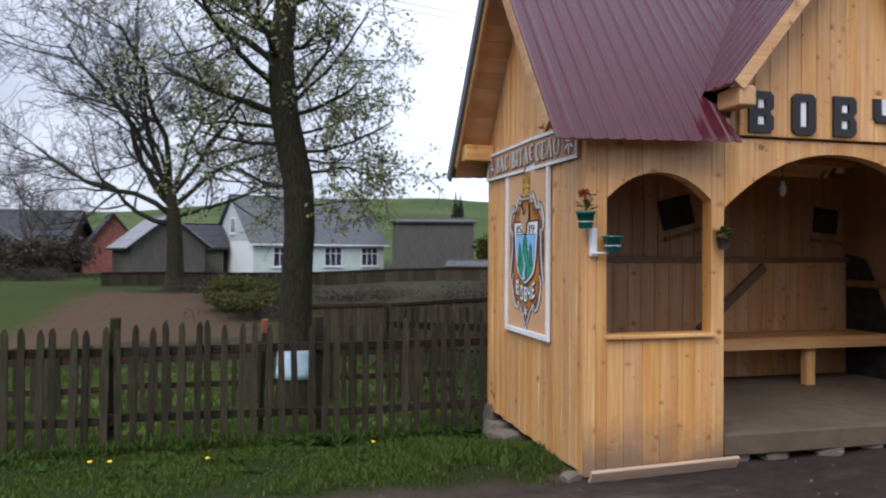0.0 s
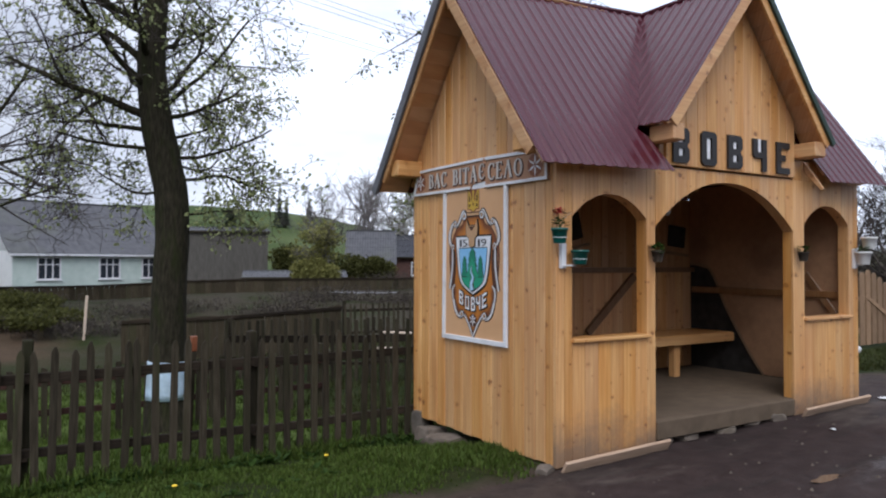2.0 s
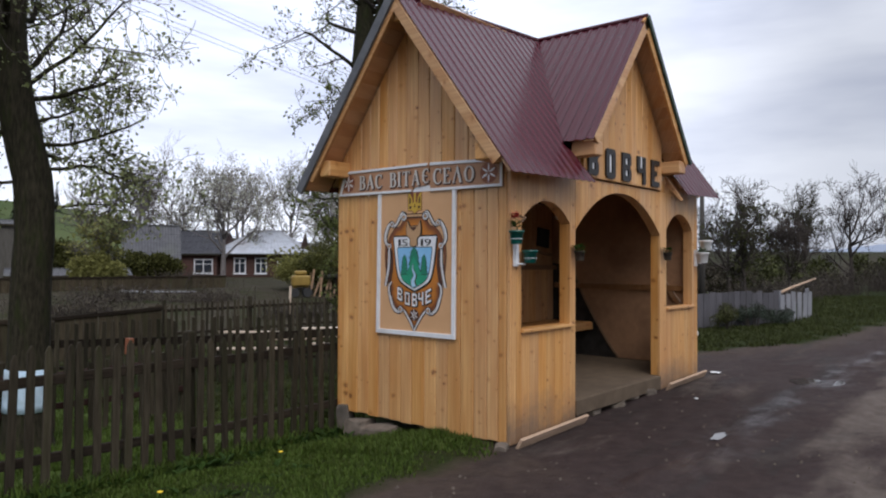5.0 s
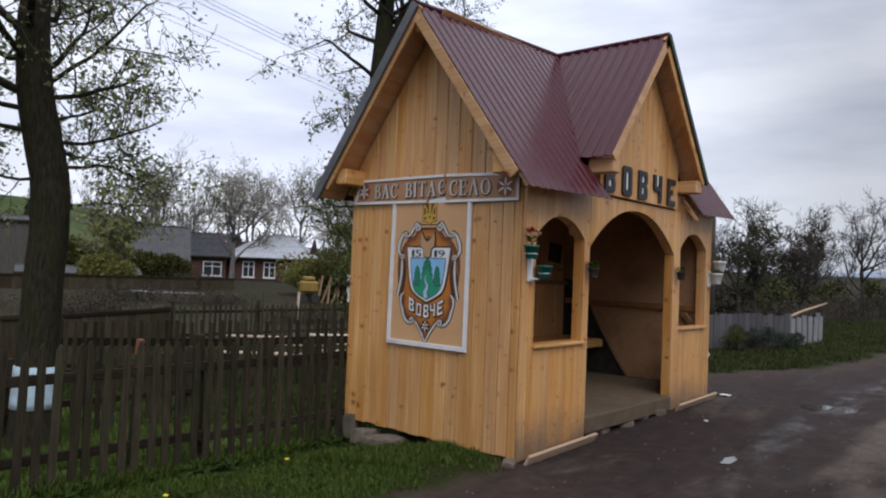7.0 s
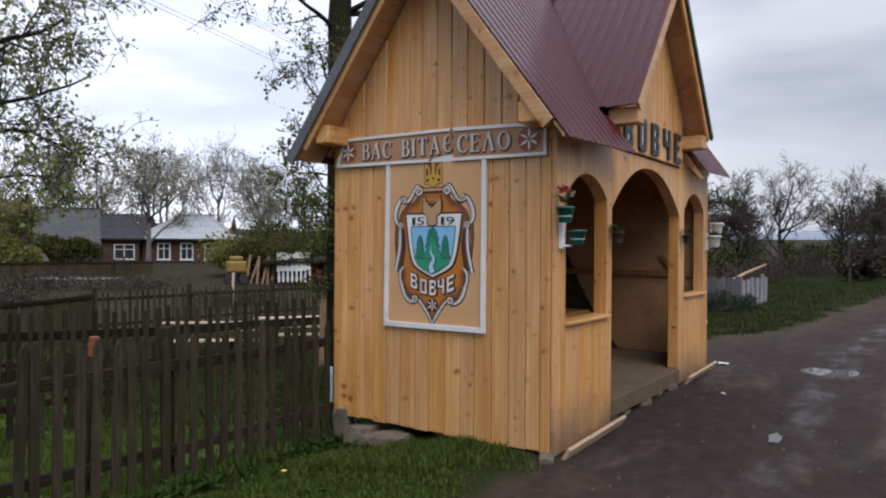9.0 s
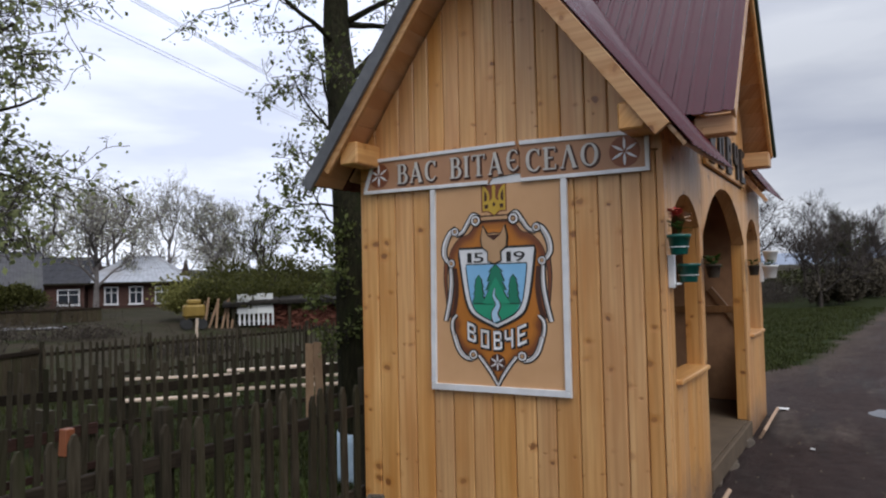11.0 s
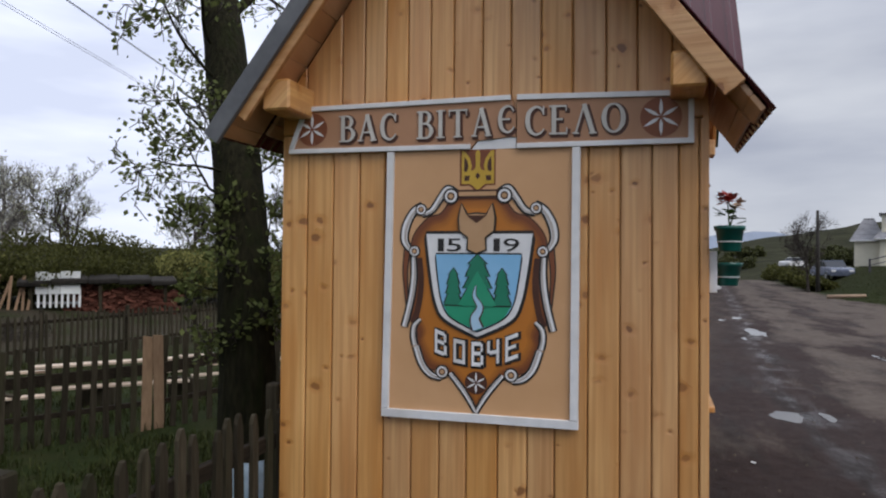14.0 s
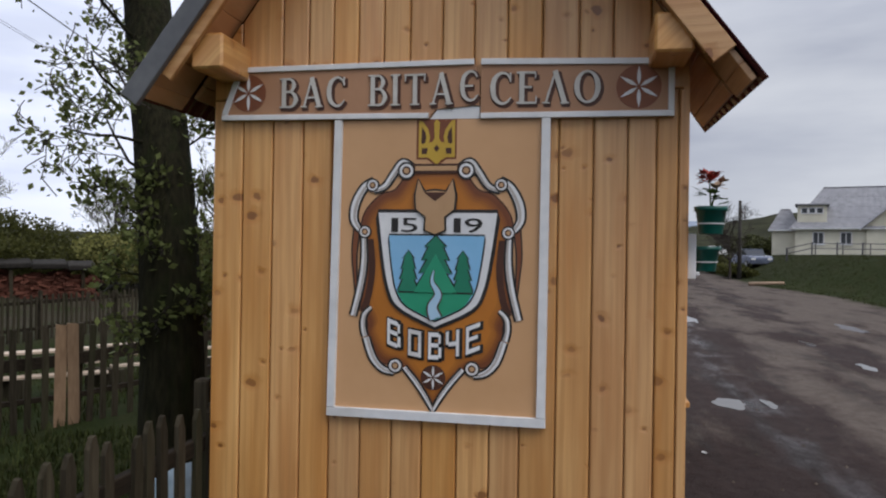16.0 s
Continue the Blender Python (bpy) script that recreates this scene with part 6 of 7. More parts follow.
# ---- trees ----
def grow(rng, p, d, L, r, level, last, tubes, tips, droop=0.0, spread=0.75, kids=(4, 6), up=0.12):
    n = 7 if level == 1 else 4
    path, radii = [p.copy()], [r]
    for i in range(n):
        d = (d + Vector((rng.gauss(0, 1), rng.gauss(0, 1), rng.gauss(0, 0.7))) * (0.2 if level == 1 else 0.10 + 0.05 * level) + Vector((0, 0, up - droop * level))).normalized()
        p = p + d * (L / n)
        path.append(p.copy())
        radii.append(max(r * (1 - 0.62 * (i + 1) / n), 0.003))
    tubes.append((path, radii, level))
    if level >= last:
        tips.append(path)
        return
    for k in range(rng.randint(*kids)):
        s = rng.uniform(0.28, 1.0) if level else rng.uniform(0.45, 1.0)
        i = min(int(s * n), n - 1)
        q = path[i].lerp(path[i + 1], s * n - i)
        axis = (path[i + 1] - path[i]).normalized()
        side = axis.cross(Vector((rng.gauss(0, 1), rng.gauss(0, 1), rng.gauss(0, 1)))).normalized()
        ch = (axis * (1 - spread * 0.75) + side * spread).normalized()
        grow(rng, q, ch, L * rng.uniform(0.42, 0.68), radii[i] * rng.uniform(0.42, 0.6), level + 1, last, tubes, tips, droop, spread, kids, up)


def make_tree(name, label, at, stem, limbs, seed, last, leaf, per_tip, leaf_size, bark="bark", twig="twig", lime=None, group="", kids=(4, 6), spread=0.75, up=0.12, droop=0.0, twig_min=0.0):
    """stem: (height, radius, lean dx, dy) list of points above the base; limbs: (height share, azimuth, rise, length, radius)."""
    rng = random.Random(seed)
    tree = thing(name, label, "tree", group)
    base = Vector((at[0], at[1], ground_z(*at)))
    path = [base + Vector((dx, dy, h)) for h, r, dx, dy in stem]
    radii = [r for h, r, dx, dy in stem]
    V, F = [], []
    line = spline([tuple(p) + (q,) for p, q in zip(path, radii)], 4)
    tube(V, F, [Vector(p[:3]) + Vector((noise.noise((p[2] * 2, seed, 0)), noise.noise((p[2] * 2, seed, 5)), 0)) * 0.02 for p in line], [p[3] for p in line], 14)
    smooth(part("trunk", (V, F), M[bark], tree))
    if lime:
        z0, z1 = lime
        f = lambda z: tuple(np.interp(z, [p[2] for p in line], [p[k] for p in line]) for k in range(4))
        V, F = [], []
        zs = [base.z + z0 + (z1 - z0) * i / 5 for i in range(6)]
        tube(V, F, [f(z)[:3] for z in zs], [f(z)[3] + 0.012 for z in zs], 14)
        smooth(part("limewash", (V, F), M["limewash"], tree, "bluish white limewash round the trunk"))
    tubes, tips = [], []
    for share, azi, rise, L, r in limbs:
        z = base.z + share * (path[-1].z - base.z)
        q = Vector(tuple(np.interp(z, [p[2] for p in line], [p[k] for p in line]) for k in range(3)))
        d = Vector((math.sin(radians(azi)), math.cos(radians(azi)), math.tan(radians(rise)))).normalized()
        grow(rng, q, d, L, r, 1, last, tubes, tips, droop, spread, kids, up)
    V, F, V2, F2 = [], [], [], []
    for pth, rad, level in tubes:
        rad = [max(x, twig_min) for x in rad]
        if level <= 1:
            V, F = [], []
            tube(V, F, pth, rad, 8)
            smooth(part("limb", (V, F), M[bark], tree))
        else:
            tube(V2, F2, pth, rad, 4 if level == 2 else 3)
    if V2:
        tagged(part("twig_mass", (V2, F2), M[twig], tree), kind="stuff")
    if leaf and per_tip:
        V, F = [], []
        for pth in tips:
            for _ in range(per_tip):
                i = rng.randrange(len(pth) - 1)
                p = pth[i].lerp(pth[i + 1], rng.random()) + Vector((rng.gauss(0, 1), rng.gauss(0, 1), rng.gauss(0, 1))) * leaf_size * 0.9
                u = Vector((rng.gauss(0, 1), rng.gauss(0, 1), rng.gauss(0, 1))).normalized()
                w = u.cross(Vector((rng.gauss(0, 1), rng.gauss(0, 1), rng.gauss(0, 1)))).normalized()
                s = leaf_size * rng.uniform(0.6, 1.3)
                k = len(V)
                V += [tuple(p), tuple(p + u * s * 0.5 + w * s * 0.32), tuple(p + u * s), tuple(p + u * s * 0.5 - w * s * 0.32)]
                F.append((k, k + 1, k + 2, k + 3))
        part("crown", (V, F), M[leaf], tree)
    return tree


make_tree("fruit_tree", "old leaning fruit tree with limewashed foot and young leaves", (-1.62, 5.5), [(-0.2, 0.34, 0.02, 0), (0.4, 0.24, 0.0, 0), (1.8, 0.21, 0.03, 0.0), (2.9, 0.205, 0.05, 0.0), (3.6, 0.2, -0.07, 0.05), (4.6, 0.175, -0.19, 0.1), (6.0, 0.13, -0.1, 0.1), (7.6, 0.06, 0.0, 0.1)],
          [(0.52, 285, 12, 2.0, 0.055), (0.55, 75, 25, 1.3, 0.04), (0.56, 240, 30, 1.9, 0.045), (0.58, 345, 20, 1.8, 0.045), (0.6, 275, 40, 2.1, 0.05), (0.68, 265, 15, 2.3, 0.05), (0.64, 60, 10, 1.3, 0.04), (0.52, 130, 15, 1.2, 0.035), (0.62, 200, 20, 1.5, 0.05), (0.66, 320, 25, 2.0, 0.05), (0.72, 100, 20, 1.3, 0.045), (0.8, 20, 30, 1.5, 0.045),
           (0.86, 250, 35, 1.9, 0.05), (0.95, 140, 50, 1.4, 0.04), (0.42, 110, -5, 1.3, 0.025), (0.47, 270, -8, 1.3, 0.03), (0.49, 60, 5, 1.3, 0.025), (0.46, 105, 10, 1.5, 0.026), (0.53, 95, 12, 1.7, 0.03), (0.4, 290, 0, 1.1, 0.022), (0.76, 290, 10, 2.2, 0.045), (0.5, 310, 0, 1.5, 0.035), (0.45, 80, -10, 1.3, 0.02), (0.36, 95, 0, 1.0, 0.018), (0.83, 80, 15, 1.3, 0.04)],
          11, 4, "leaf", 4, 0.062, lime=(0.45, 0.92), kids=(4, 6), twig_min=0.004, droop=0.045)
make_tree("pear_tree", "tall leaning fruit tree behind the shelter with young leaves", (1.12, 2.98), [(-0.2, 0.25, 0.08, 0.0), (0.6, 0.21, 0.02, 0), (1.6, 0.19, 0.05, 0.05), (2.6, 0.18, 0.3, 0.3), (3.6, 0.165, 0.65, 0.65), (4.7, 0.14, 1.0, 1.0), (6.2, 0.09, 1.25, 1.2), (7.4, 0.04, 1.3, 1.3)],
          [(0.16, 300, 10, 0.3, 0.01), (0.18, 200, 15, 0.3, 0.01), (0.21, 330, 20, 0.35, 0.012), (0.23, 240, 10, 0.3, 0.01), (0.26, 320, 15, 0.4, 0.012), (0.2, 140, 20, 0.4, 0.012), (0.24, 100, 15, 0.45, 0.012), (0.28, 280, 10, 0.4, 0.012), (0.30, 310, 25, 0.6, 0.014), (0.33, 290, 5, 0.65, 0.014), (0.32, 110, 20, 0.5, 0.012), (0.37, 300, 10, 0.75, 0.016), (0.4, 330, 25, 0.7, 0.016), (0.43, 290, 20, 0.8, 0.018), (0.47, 305, 15, 0.8, 0.018), (0.52, 120, 35, 1.2, 0.05), (0.58, 290, 15, 1.0, 0.035), (0.62, 90, 20, 1.3, 0.05), (0.66, 330, 20, 1.1, 0.035), (0.68, 160, 25, 1.2, 0.045), (0.72, 280, 5, 1.2, 0.035),
           (0.74, 250, 30, 1.1, 0.04), (0.66, 140, 25, 1.5, 0.045), (0.72, 150, 15, 1.4, 0.04), (0.76, 122, 12, 2.6, 0.045), (0.62, 150, 40, 1.3, 0.04), (0.8, 60, 25, 1.4, 0.04), (0.84, 180, 20, 1.2, 0.035), (0.88, 110, 30, 1.4, 0.04), (0.9, 300, 25, 1.2, 0.03), (0.95, 20, 55, 1.2, 0.03), (0.7, 130, 10, 1.5, 0.04), (0.78, 140, 5, 1.5, 0.035)],
          23, 4, "pearleaf", 5, 0.05, bark="pearbark", twig_min=0.0035, lime=(0.02, 0.46), kids=(3, 4), droop=0.04)
make_tree("bare_tree", "wide bare tree with fine spreading twigs in the garden", (-5.4, 26.6), [(-0.2, 0.5, 0, 0), (0.6, 0.36, 0, 0), (1.9, 0.31, 0.0, 0), (3.2, 0.26, -0.08, 0), (4.2, 0.16, -0.2, 0)],
          [(0.62, 278, 16, 5.6, 0.11), (0.7, 268, 30, 6.2, 0.12), (0.78, 290, 44, 6.4, 0.12), (0.86, 262, 56, 6.4, 0.13), (0.95, 300, 68, 6.8, 0.13), (1.0, 10, 78, 6.8, 0.13), (0.6, 70, 62, 6.4, 0.15), (0.9, 85, 50, 6.0, 0.12), (0.8, 95, 36, 5.4, 0.11), (0.7, 105, 20, 4.4, 0.09), (0.95, 180, 60, 5.2, 0.1), (0.88, 350, 45, 5.2, 0.1)],
          31, 4, None, 0, 0.1, bark="bark", twig="twig", kids=(6, 7), spread=0.66, up=0.10, twig_min=0.010)


def orchard_tree(name, label, at, h, seed, leaf, per_tip, size, twig="greytwig", last=4, group="orchard trees", twig_min=0.009, wide=1.0):
    rng = random.Random(seed)
    limbs = [(rng.uniform(0.2, 0.95), rng.uniform(0, 360), rng.uniform(18, 62), h * rng.uniform(0.34, 0.5) * wide, 0.011 * h) for _ in range(9)]
    return make_tree(name, label, at, [(-0.2, 0.026 * h, 0, 0), (h * 0.18, 0.02 * h, 0.05, 0), (h * 0.4, 0.013 * h, 0.1, 0.05), (h * 0.7, 0.006 * h, 0.1, 0.1)], limbs, seed, last, leaf, per_tip, size, bark=twig, twig=twig, group=group, kids=(5, 5), up=0.2, twig_min=twig_min)


for i, (x, y, h, leaf) in enumerate(((-15.5, 43.8, 7.0, None), (-19.5, 47.0, 7.5, None), (23.6, 52.2, 8.0, None), (25.2, 54.6, 8.8, None), (28.4, 54.0, 8.8, "blossom"), (18.8, 33.1, 6.6, "blossom"), (30.9, 48.9, 8.4, "blossom"), (34.6, 47.2, 8.0, "blossom"), (28.0, 34.8, 6.6, "blossom"), (21.5, 55.0, 8.0, None), (10.6, 30.6, 2.9, "yellowleaf"), (37.5, 44.0, 7.0, "blossom"))):
    orchard_tree("orchard_tree", "grey bare-twigged orchard tree" if leaf is None else "orchard tree in pale blossom" if leaf == "blossom" else "small tree with yellow-green young leaves", (x, y), h, 60 + i, leaf, 2, 0.16)
for i, (x, y, h, leaf) in enumerate(((17.9, 6.5, 3.8, None), (18.2, 3.9, 2.9, "bushleaf"), (19.2, 2.85, 2.5, None), (35.4, 14.4, 7.0, None), (16.0, 7.5, 3.5, None), (39.5, 5.0, 5.6, None), (29.0, 8.0, 4.8, None), (34.0, 6.0, 4.5, "bushleaf"), (46.0, 2.5, 5.0, None), (55.0, 1.5, 5.5, "bushleaf"), (31.0, 0.9, 3.4, None), (35.5, 0.3, 3.8, "bushleaf"), (41.0, -0.1, 4.2, None), (48.0, -0.8, 4.4, None), (57.0, -1.6, 5.0, None), (45.6, -8.7, 3.7, None), (24.0, 26.5, 5.0, "leaf"), (28.0, 22.5, 4.6, "leaf"), (32.0, 19.0, 5.0, "leaf"))):
    orchard_tree("roadside_tree", "dark bare roadside fruit tree" if leaf is None else "roadside tree with first green leaves", (x, y), h, 90 + i, leaf, 2, 0.085, twig="twig", group="roadside trees")


def bush(name, label, at, rx, ry, h, seed, leaf, n, size, group="bushes"):
    """Upright stems with many small leaves in uneven lumps."""
    rng = random.Random(seed)
    b = thing(name, label, "bush", group)
    z = ground_z(*at)
    lumps = [(rng.uniform(-0.75, 0.75) * rx, rng.uniform(-0.75, 0.75) * ry, h * rng.uniform(0.35, 0.72) * (1 if rx < 7 else rng.uniform(0.45, 1)), rng.uniform(0.32, 0.6) * (1 if rx < 7 else 0.45)) for _ in range(9 if rx < 7 else 30)]
    V, F = [], []
    for lx, ly, lz, k in lumps:
        for _ in range(3):
            tube(V, F, [(at[0] + lx * 0.5, at[1] + ly * 0.5, z - 0.05), (at[0] + lx * 0.8, at[1] + ly * 0.8, z + lz * 0.6), (at[0] + lx + rng.gauss(0, 0.2) * rx, at[1] + ly + rng.gauss(0, 0.2) * ry, z + min(lz * 1.5, h))], [0.02, 0.014, 0.006], 4)
    tagged(part("stem_mass", (V, F), M["twig"], b), kind="stuff")
    V, F = [], []
    for _ in range(n):
        lx, ly, lz, k = rng.choice(lumps)
        o = Vector((rng.gauss(0, 1), rng.gauss(0, 1), rng.gauss(0, 1))).normalized() * rng.uniform(0.3, 1.0) ** 0.5
        p = Vector((at[0] + lx + o.x * rx * k, at[1] + ly + o.y * ry * k, z + max(lz + o.z * h * k * 0.7, 0.05)))
        u = Vector((rng.gauss(0, 1), rng.gauss(0, 1), rng.gauss(0, 1))).normalized()
        w = u.cross(Vector((rng.gauss(0, 1), rng.gauss(0, 1), rng.gauss(0, 1)))).normalized()
        s = size * rng.uniform(0.6, 1.4)
        q = len(V)
        V += [tuple(p), tuple(p + u * s * 0.5 + w * s * 0.33), tuple(p + u * s), tuple(p + u * s * 0.5 - w * s * 0.33)]
        F.append((q, q + 1, q + 2, q + 3))
    part("foliage", (V, F), M[leaf], b)
    return b


BUSHES = ((22.5, 23.5, 4.0, 1.8, 3.0, "oliveleaf"), (27.0, 20.5, 4.0, 1.8, 3.0, "oliveleaf"), (31.0, 16.5, 4.0, 1.8, 3.0, "oliveleaf"), (20.2, 22.6, 2.4, 1.2, 1.9, "oliveleaf"), (22.3, 19.6, 2.4, 1.2, 2.0, "oliveleaf"), (24.5, 16.5, 2.6, 1.4, 2.0, "oliveleaf"), (20.0, 21.5, 4.5, 2.0, 2.3, "oliveleaf"), (25.0, 19.0, 4.5, 2.0, 2.4, "yellowleaf"), (29.0, 16.5, 4.5, 2.0, 2.5, "oliveleaf"), (33.0, 13.5, 4.5, 2.0, 2.6, "bushleaf"), (10.3, 30.0, 1.1, 0.8, 1.6, "yellowleaf"), (16.5, 37.0, 2.2, 1.2, 2.0, "oliveleaf"), (13.0, 38.0, 2.2, 1.2, 2.6, "oliveleaf"), (-2.4, 19.5, 1.5, 2.0, 0.65, "oliveleaf"), (-3.0, 23.5, 1.5, 1.8, 0.75, "oliveleaf"),
          (11.1, 2.0, 0.55, 0.3, 0.55, "bushleaf"), (12.0, 1.75, 0.5, 0.3, 0.52, "darkleaf"), (12.9, 1.45, 0.55, 0.3, 0.4, "darkleaf"), (17.6, 22.6, 1.8, 1.2, 1.8, "oliveleaf"), (19.0, 25.0, 3.0, 1.6, 2.3, "yellowleaf"), (-16.5, 44.0, 5.0, 2.5, 2.5, "brownleaf"), (-22.0, 45.0, 6.0, 2.5, 2.9, "brownleaf"),
          (20.0, 9.0, 4.0, 1.6, 2.4, "brownleaf"), (27.0, 9.0, 5.0, 1.8, 2.2, "brownleaf"), (33.0, 0.6, 2.6, 0.8, 1.5, "brownleaf"), (39.0, 0.0, 3.0, 0.9, 1.9, "brownleaf"), (46.0, -0.7, 3.6, 1.0, 2.2, "brownleaf"), (55.0, -1.3, 4.5, 1.2, 2.6, "brownleaf"), (36.0, 7.5, 6.0, 2.0, 2.6, "bushleaf"), (48.0, 4.5, 7.0, 2.0, 2.6, "bushleaf"), (64.0, 2.0, 9.0, 2.5, 3.0, "bushleaf"), (84.0, -12.6, 8.0, 1.2, 1.3, "oliveleaf"), (62.0, -10.8, 5.0, 1.8, 1.5, "oliveleaf"), (50.0, -9.8, 4.0, 1.2, 0.9, "oliveleaf"), (100.0, -24.0, 8.0, 4.0, 3.0, "bushleaf"), (125.0, -26.0, 10.0, 5.0, 3.2, "bushleaf"), (150.0, -9.0, 12.0, 5.0, 3.6, "oliveleaf"), (112.0, -2.0, 14.0, 3.0, 3.6, "brownleaf"), (190.0, -18.0, 16.0, 5.0, 4.0, "bushleaf"), (215.0, -44.0, 18.0, 6.0, 4.0, "bushleaf"), (262.0, -28.0, 22.0, 6.0, 5.0, "bushleaf"), (170.0, -52.0, 14.0, 5.0, 3.5, "oliveleaf"))
for i, (x, y, rx, ry, h, leaf) in enumerate(BUSHES):
    size = 0.10 + 0.004 * math.hypot(x, y)
    if rx < 1:
        size = 0.05
    bush("bush", "dense yellow-green spring bush" if leaf in ("yellowleaf", "oliveleaf") else "dense brown bush with few leaves" if leaf == "brownleaf" else "dense dull green bush", (x, y), rx, ry, h, 130 + i, leaf, 8000 if rx > 1 else 3200, size * 0.62)


def brush(at, rx, ry, h, seed):
    """A low tangle of thin bare stems and a few withered leaves."""
    rng = random.Random(seed)
    b = thing("brush", "low brown tangle of bare brushwood", "brushwood", "brushwood tangles")
    V, F, V2, F2 = [], [], [], []
    for _ in range(260):
        x, y = at[0] + rng.gauss(0, 0.45) * rx, at[1] + rng.gauss(0, 0.45) * ry
        z, L = ground_z(x, y) - 0.03, h * rng.uniform(0.4, 1.15)
        dx, dy = rng.gauss(0, 0.35) * L, rng.gauss(0, 0.35) * L
        r = rng.uniform(0.006, 0.013)
        tip = (x + dx * 1.3, y + dy * 1.3, z + L)
        tube(V, F, [(x, y, z), (x + dx * 0.4, y + dy * 0.4, z + L * 0.6), tip], [r, r * 0.8, r * 0.4], 3)
        for _ in range(5):
            s = rng.uniform(0.2, 1.0)
            p = Vector((x + dx * s, y + dy * s, z + L * s)) + Vector((rng.gauss(0, 1), rng.gauss(0, 1), rng.gauss(0, 1))) * 0.07
            u = Vector((rng.gauss(0, 1), rng.gauss(0, 1), rng.gauss(0, 1))).normalized() * rng.uniform(0.04, 0.1)
            w = u.cross(Vector((rng.gauss(0, 1), rng.gauss(0, 1), rng.gauss(0, 1)))).normalized() * 0.025
            k = len(V2)
            V2 += [tuple(p), tuple(p + u * 0.5 + w), tuple(p + u), tuple(p + u * 0.5 - w)]
            F2.append((k, k + 1, k + 2, k + 3))
    tagged(part("stem_mass", (V, F), M["twig"], b), kind="stuff")
    tagged(part("foliage", (V2, F2), M["brownleaf"], b), kind="stuff")


for i, (x, y, rx, ry, h) in enumerate(((26.0, 4.6, 2.6, 0.9, 0.9), (31.5, 4.1, 3.2, 1.0, 1.2), (39.0, 3.4, 4.0, 1.2, 1.4), (50.0, 2.2, 5.0, 1.4, 1.6), (20.5, 4.0, 1.8, 0.8, 0.8), (5.2, 19.8, 2.2, 0.8, 0.5), (7.6, 22.8, 2.4, 1.0, 0.6), (1.5, 22.0, 2.4, 1.0, 0.5), (-1.0, 18.5, 2.4, 1.0, 0.5), (10.8, 21.8, 2.0, 1.0, 0.55), (14.3, 29.5, 2.2, 1.2, 0.9), (11.0, 16.5, 2.0, 0.8, 0.5), (-3.5, 25.5, 2.6, 0.9, 0.7), (-13.5, 37.0, 2.4, 0.8, 0.7))):
    brush((x, y), rx, ry, h, 400 + i)


def spruce(at, h, seed):
    rng = random.Random(seed)
    t = thing("spruce", "dark narrow spruce on the far hillside", "tree", "hillside spruces")
    z = ground_z(*at)
    V, F = [], []
    tube(V, F, [(at[0], at[1], z - 0.3), (at[0], at[1], z + h * 0.95)], [0.25, 0.05], 5)
    part("trunk", (V, F), M["bark"], t)
    V, F = [], []
    for _ in range(420):
        s = rng.random() ** 0.7
        a, r = rng.uniform(0, 6.28), (1 - s) * h * 0.2 + 0.15
        p = Vector((at[0], at[1], z + 0.5 + s * h * 0.95))
        o = Vector((math.cos(a) * r, math.sin(a) * r, -0.35 * r))
        w = Vector((-math.sin(a), math.cos(a), 0)) * r * 0.28
        k = len(V)
        V += [tuple(p), tuple(p + o * 0.7 + w), tuple(p + o * rng.uniform(0.9, 1.2)), tuple(p + o * 0.7 - w)]
        F.append((k, k + 1, k + 2, k + 3))
    part("crown", (V, F), M["darkleaf"], t)


for i, (x, y, h) in enumerate(((83.5, 311.0, 13.0), (86.0, 311.5, 12.0), (108.6, 317.0, 19.0), (111.6, 316.0, 15.0), (143.5, 368.0, 14.0))):
    spruce((x, y), h, 200 + i)


# ---- houses ----
def wall_window(parent, frame_mat, to3, u, v, w, h, bars=(1, 0), sill=True):
    """A framed window on a wall: frame, panes set back, sill."""
    win = part("window", prism([(u - w / 2, v - h / 2), (u + w / 2, v - h / 2), (u + w / 2, v + h / 2), (u - w / 2, v + h / 2)], to3, -0.01, 0.012), M["pane"], parent)
    t = 0.08
    rects = [(u - w / 2 - t, u + w / 2 + t, v + h / 2, v + h / 2 + t), (u - w / 2 - t, u + w / 2 + t, v - h / 2 - t, v - h / 2), (u - w / 2 - t, u - w / 2, v - h / 2, v + h / 2), (u + w / 2, u + w / 2 + t, v - h / 2, v + h / 2)]
    for k in range(bars[0]):
        c = u - w / 2 + w * (k + 1) / (bars[0] + 1)
        rects.append((c - 0.03, c + 0.03, v - h / 2, v + h / 2))
    if bars[1]:
        rects.append((u - w / 2, u + w / 2, v + h * 0.18 - 0.025, v + h * 0.18 + 0.025))
    for k, (a, b, c, d) in enumerate(rects):
        part("frame", prism([(a, c), (b, c), (b, d), (a, d)], to3, 0.0, 0.045 - 0.004 * (k == len(rects) - 1 and bars[1])), M[frame_mat], win)
    if sill:
        part("sill", prism([(u - w / 2 - 0.15, v - h / 2 - t - 0.05), (u + w / 2 + 0.15, v - h / 2 - t - 0.05), (u + w / 2 + 0.15, v - h / 2 - t), (u - w / 2 - 0.15, v - h / 2 - t)], to3, 0.0, 0.1), M[frame_mat], win)


